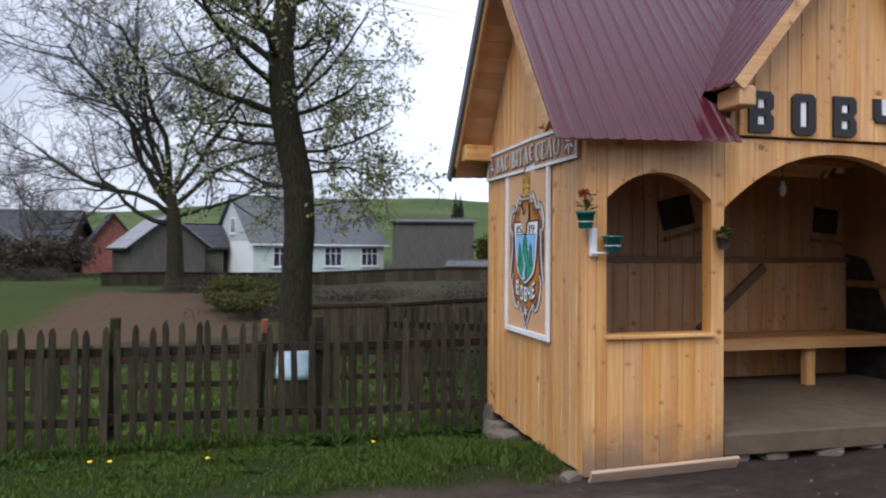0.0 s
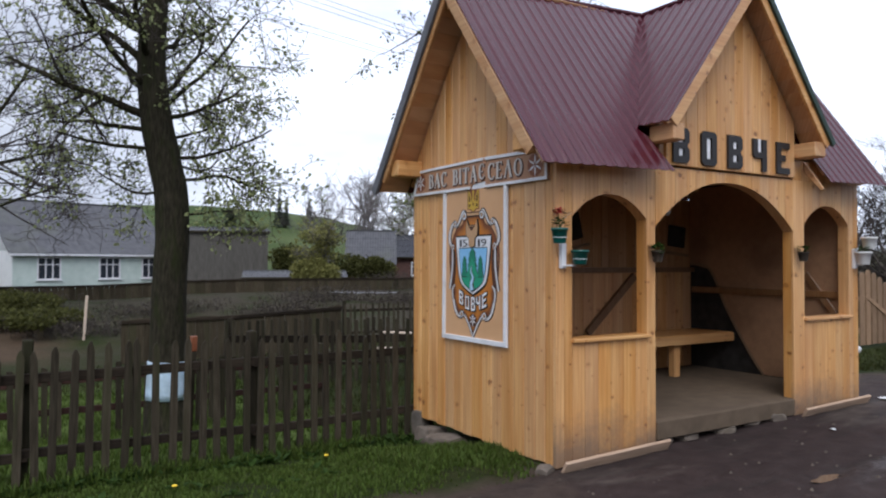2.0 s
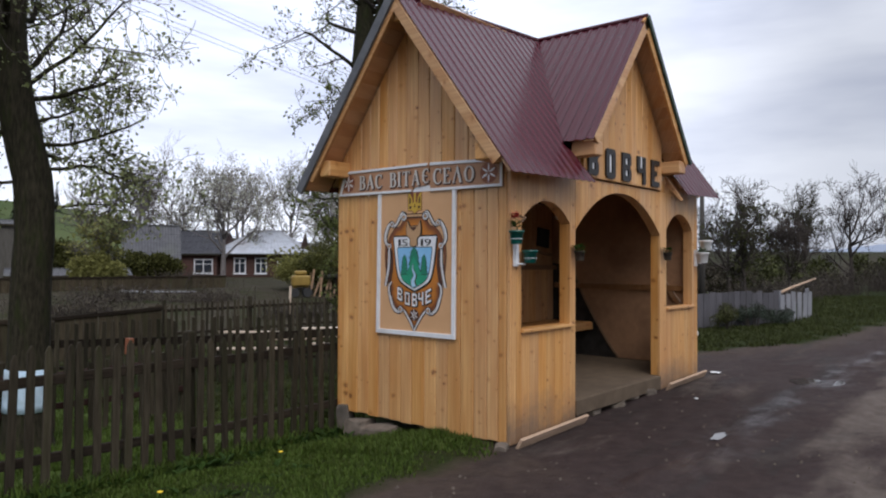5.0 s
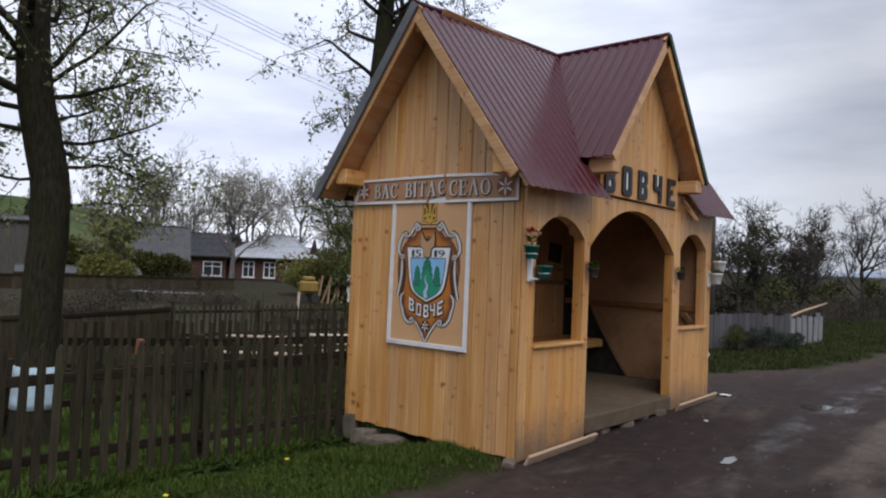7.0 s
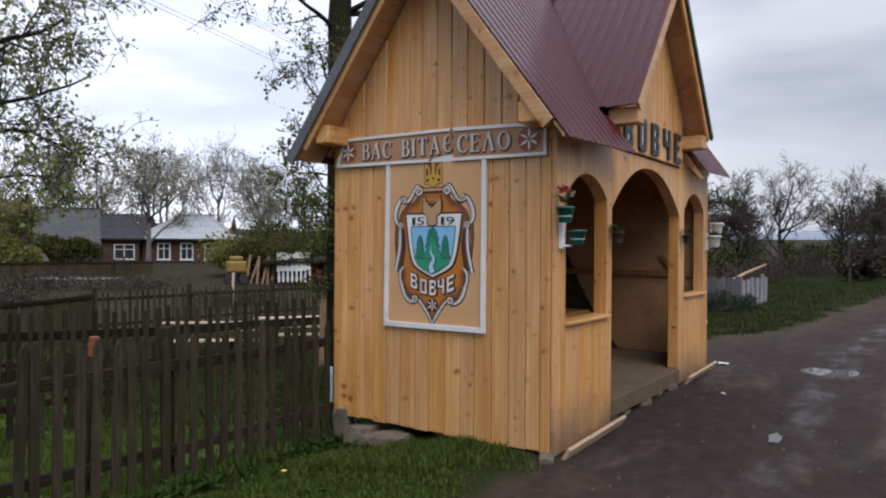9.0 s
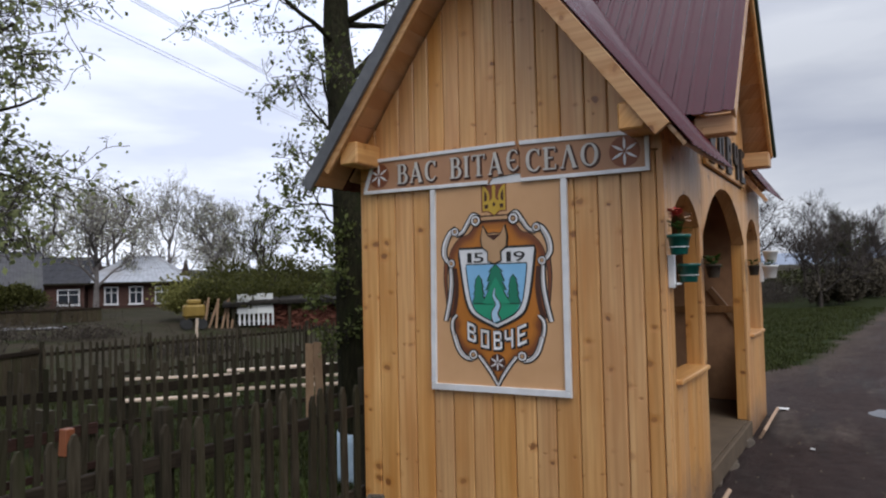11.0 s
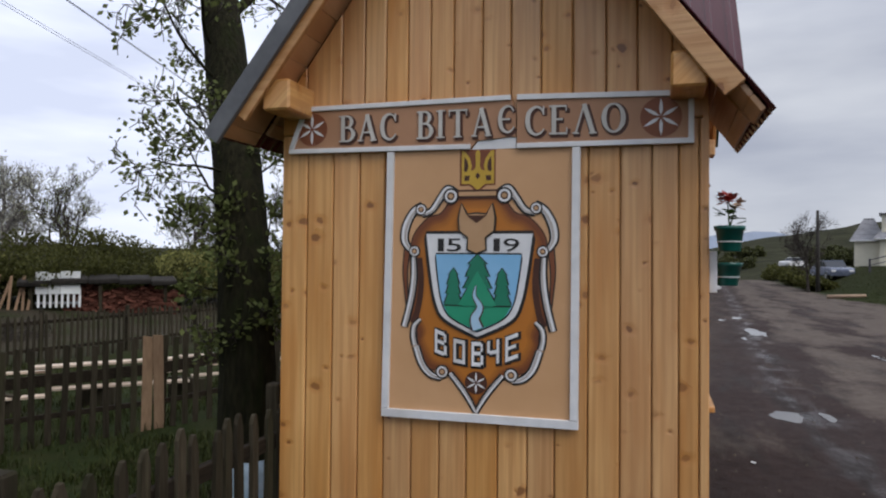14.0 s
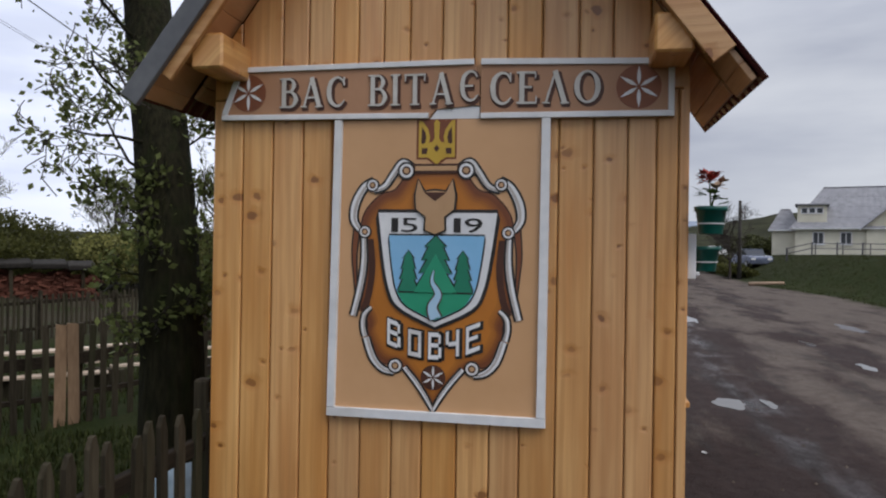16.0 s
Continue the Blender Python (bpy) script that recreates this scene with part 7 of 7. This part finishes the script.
def house(name, label, at, angle, L, D, eave, ridge_h, wall, roofm, over=0.35, hip=0.0, windows=(), side_windows=(), base=0.0, category="house", gable=None):
    """A house whose long wall faces -y before it is turned; at: the middle of that wall."""
    h = thing(name, label, category)
    m = pose(at[0], at[1], base, 0, 0, angle)
    h.matrix_world = m
    bm = bmesh.new()
    g = 0.02
    prism_in(bm, [(0, -0.6), (D, -0.6), (D, eave), (D / 2, ridge_h - g if not hip else eave + 0.02), (0, eave)], lambda u, v, d: Vector((d, u, v)), -L / 2, L / 2)
    part("wall", bm, M[wall], h)
    if gable:
        for s in (-1, 1):
            part("gable", prism([(0, eave), (D, eave), (D / 2, ridge_h - g)], lambda u, v, d: Vector((d, u, v)), s * (L / 2 + 0.003), s * (L / 2 + 0.03)), M[gable], h)
    # roof slopes: sheets in rows with a little step at each lap
    x0, x1 = -L / 2 - over, L / 2 + over
    k = (ridge_h - eave) / (D / 2)
    zl = eave - k * over
    for s in (0, 1):
        V, F = [], []
        n, rows = 40, 4
        for r in range(rows):
            fa, fb = r / rows, (r + 1) / rows
            for i in range(n + 1):
                t = i / n
                for f, lift in ((fa, 0.05), (fb, 0.03)):
                    yy = -over + (D / 2 + over) * f
                    zz = zl + (ridge_h - zl) * f
                    xa, xb = x0 + hip * max(f, 0), x1 - hip * max(f, 0)
                    q = xa + (xb - xa) * t
                    V.append((q, yy if s == 0 else D - yy, zz + lift + 0.015 * math.cos(i * math.pi)))
            b0 = r * (n + 1) * 2
            for i in range(n):
                F.append((b0 + 2 * i, b0 + 2 * i + 2, b0 + 2 * i + 3, b0 + 2 * i + 1))
                if r:
                    c0 = b0 - (n + 1) * 2
                    F.append((c0 + 2 * i + 1, c0 + 2 * i + 3, b0 + 2 * i + 2, b0 + 2 * i))
        ob = part("roof", (V, F), M[roofm], h)
        ob.modifiers.new("thickness", "SOLIDIFY").thickness = 0.06
    if hip:
        for s in (-1, 1):
            bm = bmesh.new()
            xe = x0 if s < 0 else x1
            vs = [bm.verts.new(p) for p in ((xe, -over, zl + 0.04), (xe, D + over, zl + 0.04), (xe - s * hip, D / 2, ridge_h + 0.04))]
            bm.faces.new(vs)
            ob = part("hip_roof", bm, M[roofm], h)
            ob.modifiers.new("thickness", "SOLIDIFY").thickness = 0.06
    part("ridge_cap", cube(x0 + hip, x1 - hip, D / 2 - 0.1, D / 2 + 0.1, ridge_h + 0.02, ridge_h + 0.08, 0.02), M[roofm], h)
    part("fascia", cube(x0, x1, -over - 0.02, -over + 0.02, zl - 0.08, zl + 0.03, 0.005), M["white" if wall.startswith("plaster") else "oldwood"], h)
    for u, v, w, hh, bars in windows:
        wall_window(h, "white", lambda a, b, d: Vector((a, -d, b)), u, v, w, hh, bars)
    for u, v, w, hh, bars in side_windows:
        wall_window(h, "white", lambda a, b, d: Vector((-L / 2 - d, D - a, b)), u, v, w, hh, bars)
    return h


farmhouse = house("farmhouse", "low pale green plastered farmhouse with grey sheet roof", (1.86, 43.4), 20.0, 9.2, 7.6, 2.48, 5.5, "plaster_green", "slate", 0.28, base=-0.32, windows=((-2.7, 1.48, 1.15, 1.15, (2, 1)), (0.8, 1.48, 1.15, 1.15, (2, 1)), (3.5, 1.48, 1.15, 1.15, (2, 1))), gable="paleboard")
part("side_wall", cube(-4.64, -4.602, 0.02, 7.58, -0.5, 2.46, 0.0), M["plaster_white"], farmhouse, "whitewashed end wall")
wall_window(farmhouse, "white", lambda a, b, d: Vector((-4.633 - d, a, b)), 3.8, 3.5, 0.8, 0.9, (1, 0))
house("shed", "weathered grey board shed beside the farmhouse", (8.85, 41.4), -14.0, 5.3, 5.0, 3.75, 4.05, "greyboard", "slate", 0.14, base=-0.3, category="shed")
house("low_shed", "low dark open woodshed", (10.5, 33.4), -20.0, 5.0, 2.5, 0.75, 1.0, "darkvoid", "slate", 0.3, category="shed")
house("barn", "old board barn with pale grey sheet roof", (-10.42, 44.03), -71.5, 7.0, 4.2, 1.9, 3.6, "greyboard", "slate_pale", 0.35, category="barn")
house("small_barn", "low barn with dark sheet roof behind the garden", (-5.8, 45.5), 3.0, 2.8, 4.0, 1.9, 3.3, "greyboard", "slate_dark", 0.3, category="barn")
house("brick_house", "dull red brick house behind bare trees", (-14.6, 53.1), -75.0, 6.0, 3.6, 1.75, 4.05, "redroof", "slate_dark", 0.3, category="house")
house("long_barn", "long low brown barn under dark roof", (-22.0, 52.0), -5.0, 13.0, 6.0, 2.2, 4.4, "logwall", "slate_dark", 0.5, category="barn")
house("log_house", "dark log house with silver tin roof and white windows", (30.65, 46.05), -47.0, 6.4, 6.5, 2.25, 4.0, "logwall", "tin", 0.5, hip=2.6, windows=((-1.6, 1.05, 0.8, 1.15, (1, 1)), (0.1, 1.05, 0.8, 1.15, (1, 1)), (1.9, 1.05, 0.8, 1.15, (1, 1))), side_windows=((1.5, 1.05, 0.9, 1.1, (1, 1)),), gable="logwall")
house("log_wing", "dark log wing with grey sheet roof", (25.6, 49.9), -42.0, 6.0, 5.5, 2.2, 3.9, "logwall", "slate_dark", 0.4, windows=((2.0, 1.0, 1.3, 1.0, (1, 1)),), gable="logwall")
house("old_barn", "old barn with weathered brown-grey roof", (19.5, 42.5), -28.0, 3.0, 4.0, 1.7, 3.85, "logwall", "slate", 0.35, category="barn")
# the cream house on the bank: main range, low wing, front gable and a flat dormer
VX, VY, VA = 64.4, -20.0, -106.0
vz = ground_z(VX, VY) - 0.05
vm = pose(VX, VY, 0, 0, 0, VA)
vat = lambda u, w: tuple((vm @ Vector((u, w, 0)))[:2])
house("villa", "large cream plastered house with grey sheet roof", vat(3.4, 0.0), VA, 11.6, 9.0, 2.75, 6.3, "plaster_cream", "slate_pale", 0.4, hip=2.6, base=vz,
      windows=((-4.0, 1.6, 0.75, 0.95, (1, 0)), (-1.9, 1.6, 0.75, 0.95, (1, 0))))
house("villa_wing", "low cream side wing with hipped grey roof", vat(-3.3, 1.0), VA, 2.0, 6.0, 2.5, 4.3, "plaster_cream", "slate_pale", 0.3, hip=0.9, base=vz, category="house")
house("villa_gable", "cream front gable with two small windows", vat(3.0, 1.5), VA - 90, 3.4, 6.6, 2.75, 5.7, "plaster_cream", "slate_pale", 0.45, base=vz, category="house", side_windows=((2.2, 1.6, 0.85, 0.95, (1, 0)), (4.3, 1.6, 0.85, 0.95, (1, 0))))
dm = thing("roof_dormer", "boxy cream roof dormer with a strip of windows", "dormer")
dm.matrix_world = pose(*vat(-1.1, 0.0), vz, 0, 0, VA)
part("wall", cube(-1.15, 1.15, 0.25, 3.2, 2.6, 4.45, 0.02), M["plaster_cream"], dm)
part("roof", cube(-1.35, 1.35, 0.0, 3.6, 4.451, 4.6, 0.03), M["slate_pale"], dm)
for u in (-0.6, 0.0, 0.6):
    wall_window(dm, "white", lambda a, b, d: Vector((a, 0.25 - d, b)), u, 4.0, 0.42, 0.4, (0, 0), False)

# ---- rubble, plank pile and yellow machine in the far yard ----
ruin = thing("brick_ruin", "low broken red brick wall with sagging dark roof", "ruin")
rng = random.Random(5)
V, F = [], []
for i in range(900):
    s, hgt = rng.uniform(0, 4.2), rng.uniform(0, 1)
    x, y = 17.9 + s * 0.55, 20.4 - s * 0.62
    top = 0.85 + 0.35 * noise.noise((s * 1.2, 0, 0))
    z = ground_z(x, y) + hgt * top
    m = pose(x + rng.uniform(-0.2, 0.2), y + rng.uniform(-0.2, 0.2), z, rng.uniform(-20, 20), rng.uniform(-20, 20), -41 + rng.uniform(-25, 25))
    k = len(V)
    for a in (-0.13, 0.13):
        for b in (-0.06, 0.06):
            for c in (-0.04, 0.04):
                V.append(tuple(m @ Vector((a, b, c))))
    F += [tuple(k + q for q in f) for f in ((0, 1, 3, 2), (4, 6, 7, 5), (0, 4, 5, 1), (2, 3, 7, 6), (0, 2, 6, 4), (1, 5, 7, 3))]
part("bricks", (V, F), M["brickpile"], ruin)
rm = pose(17.9, 20.4, ground_z(18, 20) + 1.02, 8, -1.5, -48)
for k, (a, b, lift) in enumerate(((-1.7, -0.7, -0.03), (-0.69, 0.5, 0.02), (0.51, 1.5, 0.0), (1.51, 2.6, -0.05), (2.61, 3.5, -0.12))):
    part("roof_board", cube(a, b, -0.55, 0.5, lift, lift + 0.2, 0.04, rm), M["darkvoid"], ruin)
for a in (-1.3, 0.9, 3.1):
    part("prop", cube(a - 0.06, a + 0.06, -0.42, -0.3, -1.2, -0.05, 0.01, rm), M["oldwood"], ruin)
pl = thing("white_gate", "white-painted gate with closed top and slatted foot", "gate")
gm = pose(16.9, 20.9, ground_z(17, 21), 0, 0, -48)
for a, b, top in ((-0.1, 0.28, 1.34), (0.29, 0.66, 1.28), (0.67, 1.3, 1.36)):
    part("panel", cube(a, b, 0, 0.025, 0.55, top, 0.004, gm), M["plaster_white"], pl)
for i in range(8):
    part("slat", cube(i * 0.185 - 0.045, i * 0.185 + 0.035, 0.026, 0.05, 0.08, 0.75, 0.003, gm), M["plaster_white"], pl)
part("rail", cube(-0.1, 1.3, 0.051, 0.08, 0.2, 0.28, 0.003, gm), M["slate_pale"], pl)
for i, (d, h, lean) in enumerate(((0.0, 1.15, 16), (0.2, 1.25, 9), (0.33, 1.1, 20), (0.55, 1.22, 6), (0.72, 1.18, 14), (0.9, 1.27, 4), (1.02, 1.12, 11))):
    b = part("leaning_board", cube(-0.045, 0.045, -0.015, 0.015, 0, h, 0.003), M["palewood"])
    x, y = 15.75 + d * 0.9, 22.0 - d * 0.85
    b.matrix_world = pose(x, y, ground_z(x, y) - 0.02, -12, lean, -35)
    tagged(b, "new sawn board leaning in the far yard", "board", "boards leaning in the yard")
mach = thing("yellow_machine", "small yellow farm machine standing in the far yard", "machine")
mm = pose(15.2, 21.6, ground_z(15.2, 21.6), 0, 0, -30)
part("body", cube(-0.4, 0.4, -0.25, 0.25, 0.45, 0.95, 0.08, mm), M["yellow"], mach)
part("hopper", cube(-0.25, 0.25, -0.2, 0.2, 0.96, 1.15, 0.05, mm), M["yellow"], mach)
for a in (-0.28, 0.28):
    for b in (-0.2, 0.2):
        V, F = [], []
        tube(V, F, [mm @ Vector((a, b - 0.05, 0.2)), mm @ Vector((a, b + 0.05, 0.2))], [0.2, 0.2], 14)
        part("wheel", (V, F), M["rubber"], mach)
    part("strut", cube(a - 0.03, a + 0.03, -0.14, 0.14, 0.2, 0.46, 0.01, mm), M["yellow"], mach)


# ---- parked cars ----
def car(at, angle, mat, label):
    c = thing("car", label, "car", "parked cars")
    m = pose(at[0], at[1], ground_z(*at), 0, 0, angle)
    c.matrix_world = m
    side = spline([(-2.1, 0.35), (-2.12, 0.75), (-1.95, 0.9), (-1.0, 0.98), (1.6, 0.98), (2.0, 0.9), (2.08, 0.6), (2.05, 0.32)], 4)
    part("body", prism(side, lambda u, v, d: Vector((u, d, v)), -0.82, 0.82, 0.05), M[mat], c)
    cab = [(-1.0, 0.97), (-0.45, 1.42), (1.0, 1.45), (1.7, 0.97)]
    part("cabin", prism(cab, lambda u, v, d: Vector((u, d, v)), -0.7, 0.7, 0.05), M["pane"], c)
    part("roof", cube(-0.45, 1.0, -0.68, 0.68, 1.43, 1.47, 0.015), M[mat], c)
    for u in (-1.3, 1.3):
        for d in (-0.74, 0.74):
            V, F = [], []
            tube(V, F, [Vector((u, d - 0.1, 0.31)), Vector((u, d + 0.1, 0.31))], [0.31, 0.31], 18)
            w = part("wheel", (V, F), M["rubber"], c)
            V, F = [], []
            s = 0.11 if d > 0 else -0.11
            tube(V, F, [Vector((u, d + s * 0.6, 0.31)), Vector((u, d + s, 0.31))], [0.19, 0.17], 12)
            part("rim", (V, F), M["steel"], w)
    for d in (-0.6, 0.6):
        part("headlight", cube(-2.14, -2.05, d - 0.16, d + 0.16, 0.62, 0.76, 0.02), M["potwhite"], c)
        part("tail_light", cube(2.02, 2.1, d - 0.14, d + 0.14, 0.62, 0.8, 0.02), M["petal"], c)
    return c


car((56.2, -12.2), 8, "carblue", "grey-blue car parked by the cream house")
car((72.0, -4.2), 2, "carred", "dark red car on the far end of the road")
car((112.0, -8.4), 4, "carwhite", "white car far down the road")
car((104.5, -17.6), -40, "carwhite", "white car parked beyond the roadside grass")
# low rail fence and a fallen log before the house
picket_fence("rail_fence", "thin grey rail fence before the cream house", (50.0, -13.2), (52.5, -22.0), 0.9, 2.0, 0.08, ((0.55, 0.06), (0.95, 0.06)), 2.0, "fencegrey", "fencegrey", 15)
log = thing("log", "pale stripped log lying on the verge", "log")
V, F = [], []
tube(V, F, [(35.5, -7.7, ground_z(35.5, -7.7) + 0.1), (34.8, -9.2, ground_z(34.8, -9.2) + 0.12)], [0.1, 0.07], 10)
smooth(part("stem", (V, F), M["skirt"], log))


# ---- power line ----
def pole(x, y, h, label, arm=True):
    p = thing("power_pole", label, "power pole", "power poles")
    z = ground_z(x, y)
    V, F = [], []
    tube(V, F, [(x, y, z - 0.3), (x, y, z + h * 0.5), (x, y, z + h)], [0.14, 0.12, 0.09], 10)
    smooth(part("pole", (V, F), M["polewood"], p))
    if not arm:
        return
    part("crossarm", cube(x - 0.04, x + 0.04, y - 0.7, y + 0.7, z + h - 0.14, z + h - 0.04, 0.008), M["polewood"], p)
    for d in (-0.6, -0.2, 0.2, 0.6):
        V, F = [], []
        tube(V, F, [(x, y + d, z + h - 0.04), (x, y + d, z + h + 0.06), (x, y + d, z + h + 0.12)], [0.03, 0.045, 0.03], 8)
        part("insulator", (V, F), M["potwhite"], p)


pole(25.7, 8.0, 4.95, "grey wooden power pole with crossarm beyond the roadside fence")
pole(45.6, -9.25, 5.0, "grey wooden power pole on the road bank", False)
wd = Vector((0.961, 0.276, 0))
for k in range(5):
    V, F = [], []
    mid = Vector((8.7, 11.3, 0)) + Vector((-0.276, 0.961, 0)) * (0.45 * k)
    pts = []
    for i in range(25):
        s = -70 + 130 * i / 24
        sag = 0.9 * ((s + 5) / 65) ** 2
        pts.append(mid + wd * s + Vector((0, 0, 6.55 + sag + 0.32 * (k % 3))))
    tube(V, F, pts, [0.0055] * 25, 5)
    w = part("wire", (V, F), M["wire"])
    tagged(w, "thin sagging overhead power line", "wire", "overhead wires")

# ---- distant mountains: haze is painted in as their blue-grey ----
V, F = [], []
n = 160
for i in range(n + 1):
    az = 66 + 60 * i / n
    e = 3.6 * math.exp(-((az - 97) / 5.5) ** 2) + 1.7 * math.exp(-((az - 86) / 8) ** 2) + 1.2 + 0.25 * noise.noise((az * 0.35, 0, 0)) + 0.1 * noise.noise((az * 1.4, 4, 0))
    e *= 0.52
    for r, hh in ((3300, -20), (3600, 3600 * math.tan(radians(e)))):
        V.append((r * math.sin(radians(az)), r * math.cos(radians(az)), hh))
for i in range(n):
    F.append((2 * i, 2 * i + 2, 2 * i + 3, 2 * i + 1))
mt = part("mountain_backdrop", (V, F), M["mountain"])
tagged(mt, "wooded mountains on the horizon, painted blue-grey with haze", "mountain", kind="structure")

# ---- grass, weeds and litter ----
def blades(name, label, zones, seed, mat="grass"):
    rng = random.Random(seed)
    V, F = [], []
    for x0, x1, y0, y1, n, h in zones:
        for _ in range(n):
            x, y = rng.uniform(x0, x1), rng.uniform(y0, y1)
            d = noise.noise((x * 1.7, y * 1.7, 9.0))
            if d < -0.25 and rng.random() < 0.75:
                continue
            # grass thins out towards the trodden mud
            if x < 4 and -1 < y < 0.45 and rng.random() > sstep(0.0, 0.45, y + 0.25 * d):
                continue
            if y < -3 and y + 0.07 * max(x - 7, 0) + 1.2 * (1 - sstep(26, 36, x)) + 0.5 * d > -6.2:
                continue
            # and follows the uneven edge of the road
            if x > 4.2 and y > -3:
                edge = y + 0.07 * max(x - 7, 0) - 1.1 * (1 - sstep(5.5, 9.0, x)) + 0.5 * d
                if rng.random() > sstep(0.0, 0.6, edge):
                    continue
            z = ground_z(x, y) - 0.005
            a = rng.uniform(0, 6.28)
            L = h * rng.uniform(0.45, 1.2) * (1 + 0.5 * d)
            w = 0.0035 + 0.004 * rng.random() + h * 0.02
            lean = rng.uniform(0.1, 0.7) * L
            dx, dy = math.cos(a), math.sin(a)
            k = len(V)
            V += [(x - dy * w, y + dx * w, z), (x + dy * w, y - dx * w, z), (x + dx * lean * 0.4 + dy * w * 0.7, y + dy * lean * 0.4 - dx * w * 0.7, z + L * 0.6), (x + dx * lean * 0.4 - dy * w * 0.7, y + dy * lean * 0.4 + dx * w * 0.7, z + L * 0.6), (x + dx * lean, y + dy * lean, z + L)]
            F += [(k, k + 1, k + 2, k + 3), (k + 3, k + 2, k + 4)]
    ob = part(name, (V, F), M[mat])
    return tagged(ob, label, "grass", kind="stuff")


blades("verge_grass", "short spring grass on the verge by the fence", ((-5.5, 0.0, -0.05, 2.1, 50000, 0.04), (-9.5, -5.5, -0.05, 2.1, 10000, 0.045), (-6.0, 0.0, 1.9, 2.3, 5000, 0.1), (-0.9, 0.0, 0.35, 1.5, 5000, 0.075)), 1)
blades("yard_grass", "rough grass in the yard behind the fence", ((0.0, 4.0, 2.2, 6.2, 12000, 0.09), (0, 9, 6.2, 13, 13000, 0.12), (-9, 0, 9.6, 13, 7000, 0.1), (14.0, 40.0, -14.0, -7.4, 26000, 0.07), (40.0, 66.0, -18.0, -9.5, 16000, 0.09)), 2, "yardgrass")
blades("yard_lawn", "green spring grass in the garden behind the picket fence", ((-9.0, 0.0, 2.2, 5.6, 40000, 0.075), (-9.0, 0.5, 5.6, 9.8, 30000, 0.09)), 5)
blades("roadside_grass", "fresh green grass strip beside the road", ((4.3, 14.0, -0.6, 2.6, 34000, 0.07), (14.0, 30.0, -1.4, 4.6, 30000, 0.1)), 3, "yardgrass")
rng = random.Random(77)
V, F = [], []
for _ in range(330):
    x = rng.uniform(-6.5, -0.05)
    y = 2.08 - abs(rng.gauss(0, 0.13)) if rng.random() < 0.9 else rng.uniform(0.5, 2.0)
    z = ground_z(x, y)
    for _ in range(rng.randint(5, 9)):
        a, L = rng.uniform(0, 6.28), rng.uniform(0.05, 0.12)
        d = Vector((math.cos(a), math.sin(a), rng.uniform(0.25, 1.0)))
        s = Vector((-math.sin(a), math.cos(a), 0)) * L * 0.22
        p, k = Vector((x, y, z)), len(V)
        V += [tuple(p), tuple(p + d * L * 0.55 + s), tuple(p + d * L + Vector((0, 0, -0.25 * L))), tuple(p + d * L * 0.55 - s)]
        F.append((k, k + 1, k + 2, k + 3))
tagged(part("weeds", (V, F), M["weed"]), "broad-leaved weeds along the foot of the fence", "weeds", kind="stuff")
for i in range(6):
    x, y = rng.uniform(-4.8, -0.3), rng.uniform(0.4, 1.5)
    z = ground_z(x, y)
    dn = thing("dandelion", "yellow dandelion in the verge grass", "flower", "dandelions")
    V, F = [], []
    tube(V, F, [(x, y, z), (x + 0.01, y, z + 0.07)], [0.003, 0.003], 5)
    part("stem", (V, F), M["weed"], dn)
    V, F = [], []
    tube(V, F, [(x + 0.01, y, z + 0.068), (x + 0.01, y, z + 0.08), (x + 0.01, y, z + 0.086)], [0.008, 0.02, 0.01], 9)
    part("head", (V, F), M["dandelion"], dn)
for i, (x, y, s) in enumerate(((4.35, -0.12, 0.06), (4.45, 0.35, 0.05), (2.7, -0.5, 0.018))):
    bm = bmesh.new()
    bmesh.ops.create_grid(bm, x_segments=4, y_segments=4, size=s)
    for v in bm.verts:
        v.co.z = 0.02 + 0.3 * s * noise.noise(v.co * 30 + Vector((i, 0, 0)))
    bmesh.ops.solidify(bm, geom=bm.faces[:], thickness=0.004)
    ob = part("litter", bm, M["paper"])
    ob.matrix_world = pose(x, y, ground_z(x, y), 0, 0, 40 * i)
    tagged(ob, "crumpled scrap of white litter on the mud", "litter", "scraps of litter")
rng = random.Random(13)
V, F = [], []
for _ in range(500):
    x, y, s = rng.uniform(-4, 9), rng.uniform(-4.2, 0.0), rng.uniform(0.006, 0.022)
    z, k = ground_z(x, y) + s * 0.3, len(V)
    a = rng.uniform(0, 6)
    V += [(x + s * math.cos(a + q * 1.57) * rng.uniform(0.7, 1.2), y + s * math.sin(a + q * 1.57) * rng.uniform(0.7, 1.2), z - s * 0.6) for q in range(4)] + [(x, y, z + s * 0.5)]
    F += [(k, k + 1, k + 4), (k + 1, k + 2, k + 4), (k + 2, k + 3, k + 4), (k + 3, k, k + 4)]
tagged(part("gravel", (V, F), M["stone"]), "loose small stones on the mud road", "gravel", kind="stuff")
